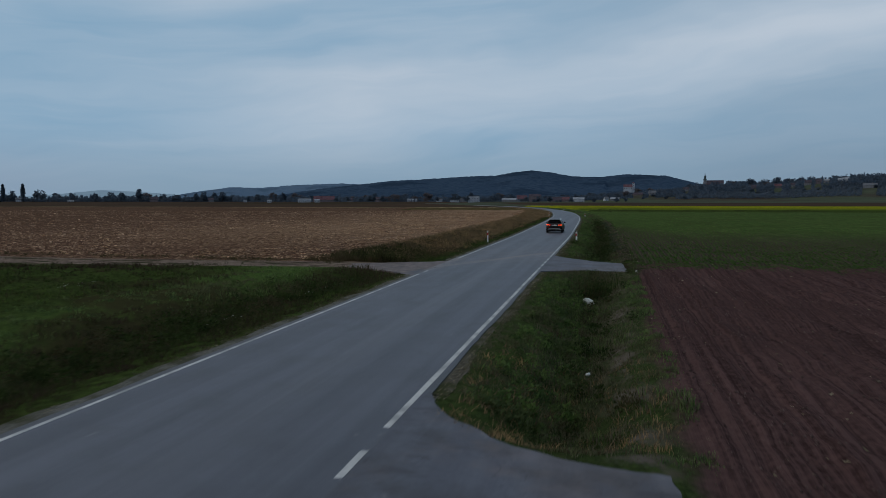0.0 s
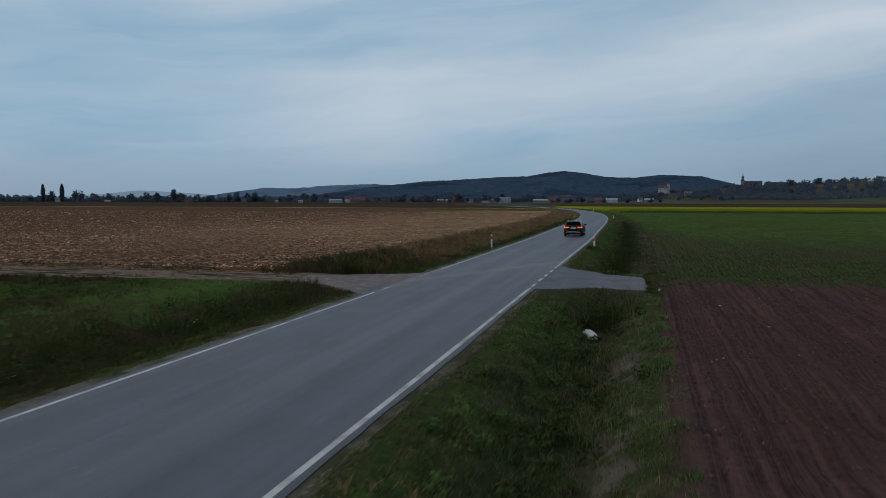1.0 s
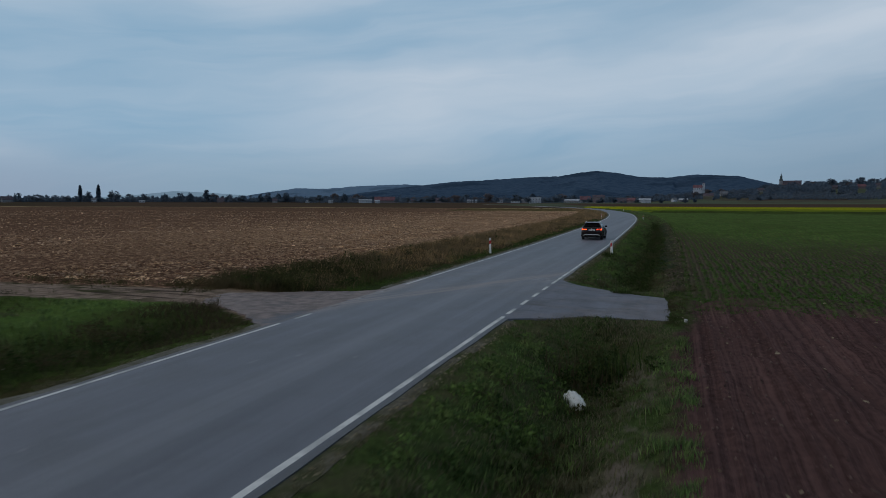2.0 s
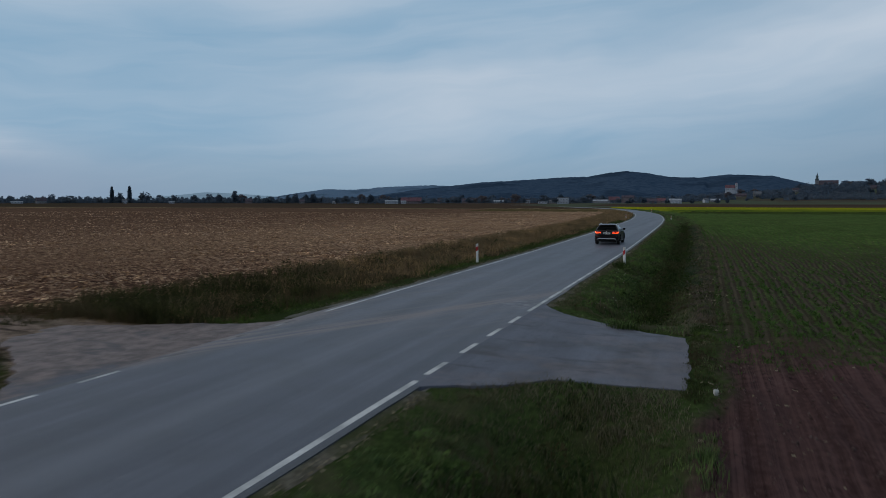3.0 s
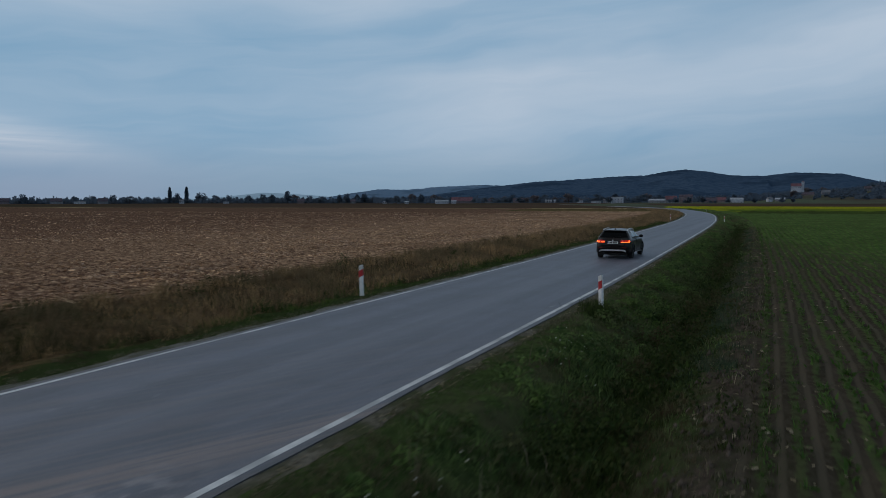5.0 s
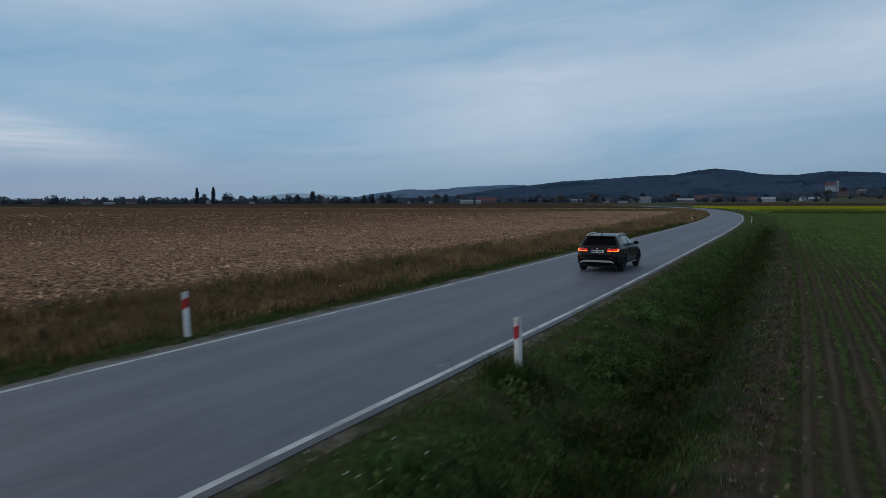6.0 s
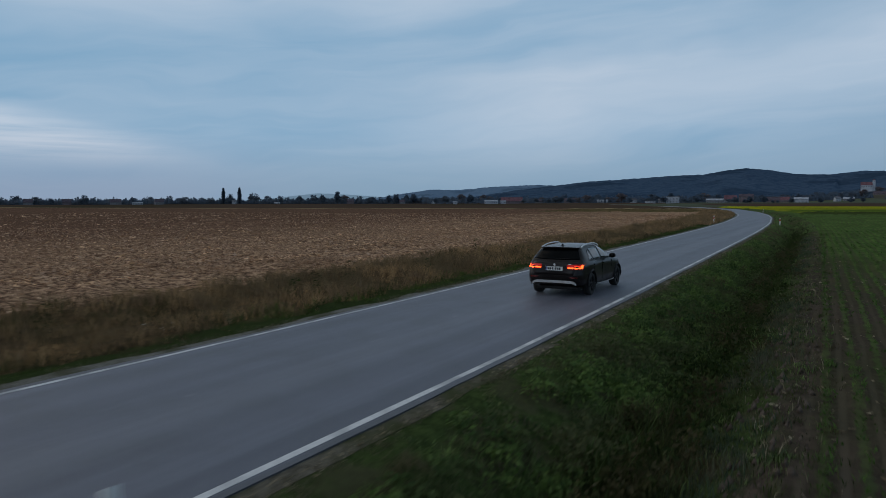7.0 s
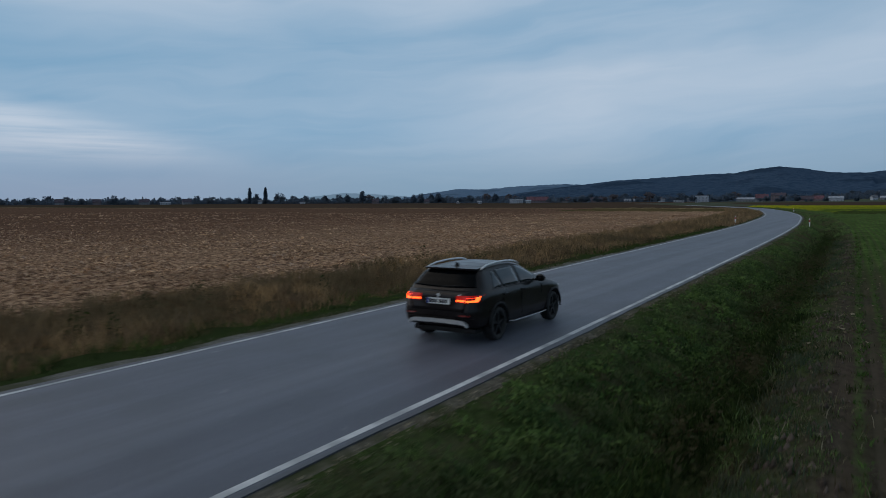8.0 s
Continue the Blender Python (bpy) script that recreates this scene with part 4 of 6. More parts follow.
litter("pale_bits", u, y, 0.015 + 0.035 * R.rand(n), M_STALK, "small pale stones and straw bits on the soil", "soil", 0.5, 1.8, 0.05)


n = 7000
u, y = np.where(R.rand(n) < 0.55, 3.10 + 0.30 * R.rand(n), -3.08 - 0.36 * R.rand(n)), 8 + 92 * R.rand(n)
ok = np.where(u > 0, ditch_depth(y) > 0.9, (y < 31) | (y > 41))
u, y = u[ok], y[ok]
litter("shoulder_grit", u, y, 0.008 + 0.026 * R.rand(len(u)) ** 2, M_STALK, "pale grit and straw bits on the road shoulders", "gravel", 0.5, 1.6, 0.012)
mu, my, mh = tufts(2000, 7, lambda n_: (np.where(R.rand(n_) < 0.55, 3.24 + 0.22 * R.rand(n_), -3.26 - 0.25 * R.rand(n_)), 8 + 92 * R.rand(n_), 0.04 + 0.09 * R.rand(n_)), 0.05, lambda u, y: np.where(u > 0, ditch_depth(y) > 0.9, (y < 31) | (y > 40.5)) & (vnoise(u, y, 0.5, 3) > -0.15))
blades("shoulder_grass", mu, my, mh, np.full(len(mu), 0.012), M_FADED, "ragged dull grass creeping over the shoulder", "grass", 0.8, 0.0)


def leaf_clumps(name, spots, mat, label, category):
    """Weeds: bunches of broad leaves on upright stems. spots: u, y, height, width, leaves."""
    vs, ts, o = [], [], 0
    for su, sy, sh, sw, sn in spots:
        a = R.rand(sn) * 2 * np.pi
        q = R.rand(sn)
        rad = sw * np.sqrt(R.rand(sn)) * (0.35 + 0.65 * np.sin(np.pi * (0.15 + 0.8 * q)))
        c = np.stack([float(shift(su, sy)) + rad * np.cos(a), sy + rad * np.sin(a), float(land(su, sy)) + q * sh], -1)
        d = R.randn(sn, 3) * np.array([1, 1, 0.7])
        d /= np.linalg.norm(d, axis=1)[:, None]
        e = np.cross(d, R.randn(sn, 3))
        e /= np.linalg.norm(e, axis=1)[:, None]
        ln = (0.025 + 0.045 * R.rand(sn))[:, None]
        vs.append(np.stack([c - d * ln, c + e * ln * 0.45, c + d * ln, c - e * ln * 0.45], 1))
        ts.append(o + np.arange(sn)[:, None, None] * 4 + np.array([[0, 1, 2], [0, 2, 3]])[None])
        o += sn * 4
    return tri_object(name, np.concatenate(vs), np.concatenate(ts), mat, label, category)


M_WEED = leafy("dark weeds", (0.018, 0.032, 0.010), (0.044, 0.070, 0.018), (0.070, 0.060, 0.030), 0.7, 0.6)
spots = []
for i in range(280):
    y = float(toward(1, 12, 150, 1.3)[0])
    uu = 6.1 + R.randn() * 0.55
    if not 34.2 < y < 45.0 and (y > 27 or i % 3 == 0):
        spots.append((uu, y, 0.20 + 0.40 * R.rand(), 0.16 + 0.2 * R.rand(), 70))
for i in range(40):
    spots.append((5.9 + R.randn() * 0.45, 31.5 + R.randn() * 0.6, 0.6 + 0.4 * R.rand(), 0.2, 45))
for i in range(46):
    spots.append((5.95 + R.randn() * 0.35, 47.0 + 13 * R.rand() + R.randn() * 0.4, 0.55 + 0.45 * R.rand(), 0.16 + 0.16 * R.rand(), 80))
for i in range(150):
    spots.append((6.05 + R.randn() * 0.38, 58.0 + 48 * R.rand(), 0.45 + 0.45 * R.rand(), 0.18 + 0.20 * R.rand(), 70))
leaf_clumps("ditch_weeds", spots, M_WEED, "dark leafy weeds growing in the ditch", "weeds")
spots = []
for i in range(190):
    uu, y = -6.3 + 0.9 * R.randn(), 3 + 27.5 * R.rand()
    spots.append((uu, y, 0.25 + 0.35 * R.rand(), 0.25 + 0.25 * R.rand(), 60))
for i in range(22):
    uu, y = -6.2 - 3.0 * R.rand(), float(toward(1, 40, 95, 1.5)[0])
    spots.append((uu, y, 0.35 + 0.5 * R.rand(), 0.25 + 0.25 * R.rand(), 60))
for i in range(34):
    uu = -5.2 - 4.0 * R.rand()
    spots.append((uu, 41.6 + (uu + 5.2) * 0.75 + 1.4 * R.rand(), 0.25 + 0.35 * R.rand(), 0.25 + 0.2 * R.rand(), 70))
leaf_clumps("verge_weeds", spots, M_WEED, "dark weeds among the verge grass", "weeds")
# low leafy herbs that make the verge lumpy
M_HERB = leafy("verge herbs", (0.056, 0.098, 0.030), (0.122, 0.192, 0.060), (0.092, 0.104, 0.048), 0.75, 0.4, 1.5)
spots = []
for i in range(620):
    uu, y = 3.8 + 1.9 * R.rand() ** 0.8, float(toward(1, 11, 105, 1.1)[0])
    if off_apron(np.array([uu]), np.array([y]))[0] and not 33.0 < y < 46.0:
        spots.append((uu, y, 0.14 + 0.22 * R.rand(), 0.16 + 0.20 * R.rand(), 60))
for i in range(330):
    spots.append((3.7 + 1.8 * R.rand(), 62.0 + 50 * R.rand() ** 1.2, 0.16 + 0.24 * R.rand(), 0.20 + 0.26 * R.rand(), 56))
leaf_clumps("verge_herbs", spots, M_HERB, "low leafy green herbs among the verge grass", "weeds")
n = 120
u, y = 5.9 + 0.5 * R.randn(n), 31.5 + 0.7 * R.randn(n)
blades("reeds", u, y, 0.6 + 0.6 * R.rand(n), np.full(n, 0.030), M_GRASS_DEEP, "upright dark reeds in the ditch", "reeds", 0.25)
n = 700
blades("post_grass", 3.95 + 0.28 * R.randn(n), 59.55 + 0.30 * R.randn(n), 0.22 + 0.26 * R.rand(n), np.full(n, 0.016), M_GRASS_DEEP, "rank grass round the foot of a roadside post", "grass", 0.5)
n = 700
mu, my = 6.75 + 1.6 * R.rand(n), toward(n, 44.5, 125, 1.4)
blades("margin_stalks", mu, my, 0.08 + 0.22 * R.rand(n) ** 2, np.full(n, 0.014), M_STALK, "sparse dry stalks on the bare field margin", "weeds", 0.8)
# grey-green grass on the ditch's field side, and lumps of earth along the bare margin
M_HOAR = leafy("grey-green grass", (0.038, 0.060, 0.034), (0.074, 0.104, 0.060), (0.086, 0.090, 0.060), 0.85, 0.5)
mu, my, mh = tufts(1500, 9, lambda n_: (6.95 + 0.34 * R.randn(n_), toward(n_, 52.0, 125, 1.3), 0.10 + 0.22 * R.rand(n_)), 0.09, lambda u, y: vnoise(u, y, 0.45, 2) > -0.12)
blades("hoary_grass", mu, my, mh, np.full(len(mu), 0.018), M_HOAR, "grey-green grass along the ditch's field side", "grass", 0.7)
n = 3600
u, y = 7.45 + 0.32 * R.randn(n), toward(n, 48.0, 130, 1.3)
ok = vnoise(u, y, 0.8, 4) + 0.15 * R.randn(n) > -0.05
u, y = u[ok], y[ok]
n = len(u)
s = 0.018 + 0.062 * R.rand(n) ** 2.2
c = np.stack([shift(u, y), y, land(u, y) + s * 0.3], -1)
v = c[:, None, :] + k4[None] * s[:, None, None] * (0.6 + 0.8 * R.rand(n, 4, 1))
t = np.arange(n)[:, None, None] * 4 + np.array([[0, 1, 3], [1, 2, 3], [2, 0, 3], [0, 2, 1]])[None]
tri_object("earth_clods", v, t, M_MARGIN_CLOD, "turned-out lumps of brown earth on the field margin", "soil")
n = 420
u, y = 7.2 + 2.6 * R.rand(n) ** 1.3, toward(n, 48.0, 120, 1.2)
litter("pale_bits", u, y, 0.016 + 0.036 * R.rand(n), M_STALK, "pale stones and chips strewn along the field margin", "soil", 0.5, 1.7, 0.05)
mu, my, mh = tufts(1300, 8, lambda n_: (6.5 + 1.9 * R.rand(n_), toward(n_, 44.0, 130, 1.4), 0.06 + 0.12 * R.rand(n_)), 0.07)
blades("margin_grass", mu, my, mh, np.full(len(mu), 0.016), M_GRASS_DEEP, "patchy dull grass on the bare field margin", "grass", 0.8)
# grass that fades from the access into the tilled soil
mu, my, mh = tufts(420, 8, lambda n_: (7.45 + 0.30 * np.abs(R.randn(n_)), 36.0 + 7.5 * R.rand(n_), 0.03 + 0.06 * R.rand(n_)), 0.06)
blades("rim_grass", mu, my, mh, np.full(len(mu), 0.016), M_MEADOW_G, "short grass thinning out into the tilled soil", "grass", 0.9, 0.0)
mu, my, mh = tufts(800, 6, lambda n_: (8.2 + 16 * R.rand(n_) ** 1.3, 41.6 + 1.3 * R.randn(n_), 0.05 + 0.08 * R.rand(n_)), 0.10)
blades("rim_weeds", mu, my, mh, np.full(len(mu), 0.024), M_SEEDLING, "ragged green seam between ploughed land and crop", "weeds", 1.0, 0.0)
# withered tufts where the verge begins beside the access
mu, my, mh = tufts(420, 6, lambda n_: (3.5 + 4.0 * R.rand(n_), 9.6 + 7.0 * R.rand(n_) ** 1.4, 0.10 + 0.14 * R.rand(n_)), 0.09, off_apron)
blades("dry_grass", mu, my, mh, np.full(len(mu), 0.016), M_HAY, "withered tufts in the green verge", "grass", 0.9)
mu, my, mh = tufts(1100, 6, lambda n_: (4.3 + 3.0 * R.rand(n_), 11.0 + 22.0 * R.rand(n_), 0.10 + 0.16 * R.rand(n_)), 0.10, off_apron)
blades("dry_grass", mu, my, mh, np.full(len(mu), 0.018), M_FADED, "faded grey-brown grass down the ditch side", "grass", 0.9)
mu, my, mh = tufts(900, 6, lambda n_: (3.6 + 3.9 * R.rand(n_), 32.6 + 3.9 * R.rand(n_), 0.06 + 0.12 * R.rand(n_)), 0.09, off_apron)
blades("dry_grass", mu, my, mh, np.full(len(mu), 0.018), M_FADED, "faded grass beside the field access", "grass", 0.9)
# pale stalks and white umbels, in small groups
gu, gy = [], []
for cu, cy in ((5.0, 48.0), (5.4, 49.5), (4.2, 53.6), (4.2, 47.0), (-4.9, 69.0), (-5.0, 63.0), (-6.0, 76.0), (-7.4, 20.0), (-12, 15.0)):
    gu.append(cu + 0.22 * R.randn(8))
    gy.append(cy + 0.30 * R.randn(8))
gu, gy = np.concatenate(gu), np.concatenate(gy)
blades("dry_stalks", gu, gy, 0.35 + 0.4 * R.rand(len(gu)), np.full(len(gu), 0.014), M_STALK, "pale dry weed stalks on the verge", "weeds", 0.35)
fu, fy = [], []
for cu, cy in ((4.35, 54.3), (4.5, 53.8), (-4.7, 17.2), (-5.1, 24.0), (-14.0, 21.0), (-4.6, 66.5), (4.7, 42.9 + 4)):
    fu.append(cu + 0.30 * R.randn(16))
    fy.append(cy + 0.60 * R.randn(16))
fu, fy = np.concatenate(fu), np.concatenate(fy)
litter("umbel_flowers", fu, fy, 0.009 + 0.011 * R.rand(len(fu)), M_BLOSSOM, "small white umbel flowers above the grass", "flowers", 0.3, 1.2, 0.34 + 0.1 * R.rand(len(fu)))


# ---------- hills and the village ----------
P0 = (7.5, 30.0)


def polar(az, d):
    return P0[0] + d * np.sin(np.radians(az)), P0[1] + d * np.cos(np.radians(az))


def hazy_forest(name, tone, tone2, air, glow):
    """Far woods: patchy tones with blue distance haze mixed in, plus optional glow."""
    m, q, p = material(name, 1.0, 0.0, 0.0)
    at = place(q)
    col = q.mix(q.step(q.noise(at, 0.05, 5, 0.7), 0.35, 0.65), tone, tone2)
    col = q.mix(q.math("MULTIPLY", q.step(q.noise(at, 0.006, 4), 0.48, 0.62), 0.6), col, tuple(v * 0.6 for v in tone))
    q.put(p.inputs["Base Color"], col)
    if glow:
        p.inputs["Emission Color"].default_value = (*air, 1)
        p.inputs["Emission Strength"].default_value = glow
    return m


# haze is put into these blue tones; the farthest hills glow with it
M_WOODS = hazy_forest("wooded ridge", (0.032, 0.060, 0.102), (0.056, 0.088, 0.136), (0, 0, 0), 0)
M_WOODS_2 = hazy_forest("haze-blue ridge", (0.100, 0.165, 0.250), (0.130, 0.190, 0.270), (0, 0, 0), 0)
M_WOODS_3 = hazy_forest("haze-pale far hills", (0.05, 0.07, 0.08), (0.07, 0.09, 0.10), (0.29, 0.455, 0.63), 0.38)


def ridge(name, az0, az1, base, top, d_az, d_el, mat, label, canopy=6.0, step=9.0, tail=600.0):
    """A wooded ridge round the plain: its skyline by direction and elevation."""
    na = int(math.radians(az1 - az0) * top / step)
    az_ = np.linspace(az0, az1, na)
    ds = np.concatenate([np.linspace(base, top, 46), np.linspace(top + 40, top + tail, 6)])
    A, D = np.meshgrid(az_, ds)
    H = np.interp(A, d_az, d_el)
    H = np.tan(np.radians(H)) * top + 3.0
    f = smooth(D, base, top) ** 0.8 * (1 - smooth(D, top + 30, top + tail) * 0.6)
    fold = 1 + 0.22 * vnoise(A * 60, D, 0.004, 3) * smooth(D, top - 100, top - 500)
    x, y = polar(A, D)
    Zr = H * f * fold + canopy * smooth(f, 0.05, 0.2) * (0.8 * vnoise(x, y, 0.075, 1) + 0.35 * vnoise(x, y, 0.021, 2)) - 4 * (1 - smooth(f, 0, 0.05))
    return tagged(grid_object(name, x, y, Zr, [mat], None), label, "hill")


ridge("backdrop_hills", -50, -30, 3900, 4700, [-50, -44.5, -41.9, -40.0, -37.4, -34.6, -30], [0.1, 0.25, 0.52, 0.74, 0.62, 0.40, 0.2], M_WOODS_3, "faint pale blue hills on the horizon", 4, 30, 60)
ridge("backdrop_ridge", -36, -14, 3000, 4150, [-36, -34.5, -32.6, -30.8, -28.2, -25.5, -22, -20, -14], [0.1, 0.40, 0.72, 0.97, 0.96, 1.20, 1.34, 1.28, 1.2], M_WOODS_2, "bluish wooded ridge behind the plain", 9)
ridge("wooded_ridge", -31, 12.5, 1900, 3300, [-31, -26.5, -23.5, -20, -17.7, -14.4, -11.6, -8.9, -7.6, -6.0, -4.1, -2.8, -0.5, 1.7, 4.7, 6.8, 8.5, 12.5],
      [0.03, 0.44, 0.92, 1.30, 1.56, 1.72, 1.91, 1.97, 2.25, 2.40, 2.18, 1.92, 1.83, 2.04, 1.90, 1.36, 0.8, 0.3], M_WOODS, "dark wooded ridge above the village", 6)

HILL_AZ = np.array([-6, -2, 0, 2, 4, 6, 7.5, 9, 11, 13.5, 15, 17, 19.2, 24, 32, 42])
HILL_EL = np.array([0.0, 0.12, 0.30, 0.50, 0.58, 0.72, 0.92, 0.98, 0.95, 0.95, 1.22, 1.38, 1.48, 1.5, 1.3, 0.2])


def village_hill(az, d):
    h = np.tan(np.radians(np.interp(az, HILL_AZ, HILL_EL))) * 2050 + 2.0 * np.interp(az, [-6, -2], [0, 1])
    return h * smooth(d, 1120, 2050) - 0.5


az_ = np.linspace(-6, 42, 420)
ds = np.linspace(1060, 2500, 60)
A, D = np.meshgrid(az_, ds)
x, y = polar(A, D)
vh = grid_object("village_slope", x, y, village_hill(A, D) * (1 - 0.5 * smooth(D, 2150, 2500)) + vnoise(x, y, 0.012, 2) * 3 * smooth(D, 1150, 1500) - 1.5 * smooth(D, 1130, 1060), [M_FARGREEN], None)
tagged(vh, "gentle pasture slope below the village", "hill")


def far_z(az, d):
    x, y = polar(az, d)
    return float(max(village_hill(az, d) * (az > -6), land(x, y)))


# trees: a few kinds, each built once
M_BARK = mottled("tree bark", (0.05, 0.04, 0.03), (0.10, 0.08, 0.06), 3.0)
# blue of the distance haze is mixed into these leaf tones
M_LEAF = [leafy("haze-tinted green leaves", (0.084, 0.114, 0.152), (0.116, 0.148, 0.184), (0.116, 0.130, 0.156), 0.95, 0.1, 0.0, 0.5),
          leafy("haze-tinted dark green leaves", (0.066, 0.098, 0.140), (0.096, 0.128, 0.168), (0.102, 0.122, 0.152), 0.95, 0.1, 0.0, 0.5),
          leafy("haze-tinted autumn leaves", (0.118, 0.106, 0.118), (0.156, 0.136, 0.140), (0.132, 0.118, 0.126), 0.95, 0.1, 0.0, 0.5)]


def tree(kind, height, lobes, mat, seed):
    """A tapered trunk with limbs, and a crown of many leaf clumps in uneven lobes."""
    r = np.random.RandomState(seed)
    top = thing(kind, "", "tree")
    bm = bmesh.new()
    tr = height * 0.022

    def limb(p, q, r0, r1):
        axis = Vector(q) - Vector(p)
        rot = axis.to_track_quat("Z", "Y").to_matrix().to_4x4()
        bmesh.ops.create_cone(bm, segments=6, radius1=r0, radius2=r1, depth=axis.length, cap_ends=True, matrix=Matrix.Translation((Vector(p) + Vector(q)) / 2) @ rot)

    limb((0, 0, -0.8), (0, 0, height * 0.62), tr, tr * 0.4)
    for i in range(5):
        a = i * 2.4 + r.rand()
        z = height * (0.25 + 0.09 * i)
        limb((0, 0, z), (math.cos(a) * height * 0.16, math.sin(a) * height * 0.16, z + height * 0.16), tr * 0.5, tr * 0.15)
    part("trunk", bm, M_BARK, top)
    vs = []
    for cx, cy, cz, rx, rz, cnt in lobes:
        d = r.randn(cnt, 3)
        d /= np.linalg.norm(d, axis=1)[:, None]
        d *= (0.55 + 0.5 * r.rand(cnt))[:, None]
        c = (np.array([cx, cy, cz]) + d * np.array([rx, rx, rz])) * height
        e, f = r.randn(cnt, 3), r.randn(cnt, 3)
        e /= np.linalg.norm(e, axis=1)[:, None]
        f = np.cross(e, f)
        f /= np.linalg.norm(f, axis=1)[:, None]
        s = (height * (0.042 + 0.052 * r.rand(cnt)))[:, None]
        vs.append(np.stack([c - e * s, c + f * s * 0.8, c + e * s, c - f * s * 0.7], 1))
    v = np.concatenate(vs)
    t = np.arange(len(v))[:, None, None] * 4 + np.array([[0, 1, 2], [0, 2, 3]])[None]
    crown = tri_object("crown", v, t, mat, "", "")
    del crown["kind"]
    crown.parent = top
    return top


def round_lobes(seed, wide=0.30):
    r = np.random.RandomState(seed)
    out = [(0, 0, 0.55, wide, 0.42, 160)]
    for i in range(6):
        a = i * 1.05 + r.rand()
        d = wide * (0.55 + 0.4 * r.rand())
        out.append((math.cos(a) * d, math.sin(a) * d, 0.22 + 0.58 * r.rand(), 0.13 + 0.09 * r.rand(), 0.12 + 0.10 * r.rand(), 50))
    return out


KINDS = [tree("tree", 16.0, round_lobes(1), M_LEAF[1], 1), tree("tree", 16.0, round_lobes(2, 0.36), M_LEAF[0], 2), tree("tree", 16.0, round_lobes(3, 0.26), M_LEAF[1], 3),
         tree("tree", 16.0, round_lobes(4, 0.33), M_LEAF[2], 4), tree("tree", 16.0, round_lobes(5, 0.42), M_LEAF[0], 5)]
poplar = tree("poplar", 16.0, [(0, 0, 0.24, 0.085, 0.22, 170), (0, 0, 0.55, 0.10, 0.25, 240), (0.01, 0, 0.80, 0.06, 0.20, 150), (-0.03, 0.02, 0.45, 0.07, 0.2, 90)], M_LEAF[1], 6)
LABELS = ["dark green leafy tree on the plain's edge", "dull green broad tree by the village", "slender dark green tree near the farms", "brown autumn tree near the village", "wide dull green tree by the houses"]
USED = set()


def bearing(az):
    """The far left plain lies a degree further round."""
    return az + 0.95 if az < -30 else az


def plant(i, az, d, height, wide=1.0, label="", group="trees along the plain"):
    """Sets a tree, seen in that direction at that distance; the first of a kind is the model itself."""
    src = KINDS[i] if i >= 0 else poplar
    az = bearing(az)
    x, y = polar(az, d)
    s = height / 16.0
    m = pose(float(x), float(y), far_z(az, d), 0, 0, R.rand() * 360) @ Matrix.Diagonal((s * wide, s * wide, s, 1))
    if i in USED:
        ob = copy_thing(src, m)
        ob.scale = (s * wide, s * wide, s)
    else:
        USED.add(i)
        src.matrix_basis = m
        ob = src
    return tagged(ob, label or LABELS[i], "tree", group)


def el_height(el, d):
    return d * math.tan(math.radians(el)) + 3.0


plant(-1, -47.75, 1500, el_height(1.12, 1500), 0.95, "tall narrow dark poplar above the farm trees", "poplars")
plant(-1, -46.55, 1500, el_height(1.18, 1500), 0.95, "tall narrow dark poplar above the farm trees", "poplars")
# the tree line on the left, by direction and height
for az, el, i, wd in ((-47.2, 0.72, 0, 0.9), (-45.5, 0.76, 1, 1.3), (-44.4, 0.55, 4, 1.2), (-43.4, 0.58, 0, 1.2), (-41.9, 0.55, 2, 1.3), (-40.8, 0.66, 0, 1.2), (-40.1, 0.64, 2, 1.2), (-38.85, 0.93, 2, 0.9),
                      (-38.3, 0.60, 3, 1.2), (-37.1, 0.55, 0, 1.3), (-36.2, 0.48, 4, 1.2), (-34.7, 0.60, 2, 1.0), (-34.1, 0.72, 0, 1.0), (-33.3, 0.66, 2, 1.0), (-32.7, 0.72, 0, 1.1), (-31.9, 0.5, 1, 1.0),
                      (-27.8, 0.66, 3, 1.1), (-29.6, 0.38, 0, 1.3), (-26.0, 0.60, 3, 1.2), (-27.2, 0.42, 2, 1.0), (-61.8, 0.58, 0, 1.4), (-60.6, 0.50, 4, 1.4), (-62.8, 0.45, 1, 1.4), (-59.6, 0.38, 0, 1.3),
                      (-57.5, 0.62, 0, 1.1), (-54.3, 0.46, 2, 1.2), (-53.2, 0.50, 4, 1.0), (-51.7, 0.58, 0, 1.2), (-50.6, 0.48, 4, 1.5), (-49.4, 0.42, 0, 1.4), (-48.6, 0.40, 1, 1.3), (-55.8, 0.33, 4, 1.3),
                      (-52.5, 0.3, 1, 1.4), (-66, 0.40, 0, 1.4), (-68, 0.5, 1, 1.4), (-64.5, 0.25, 4, 1.4)):
    d = 1430 + R.rand() * 140
    plant(i, az, d, el_height(el, d), wd)


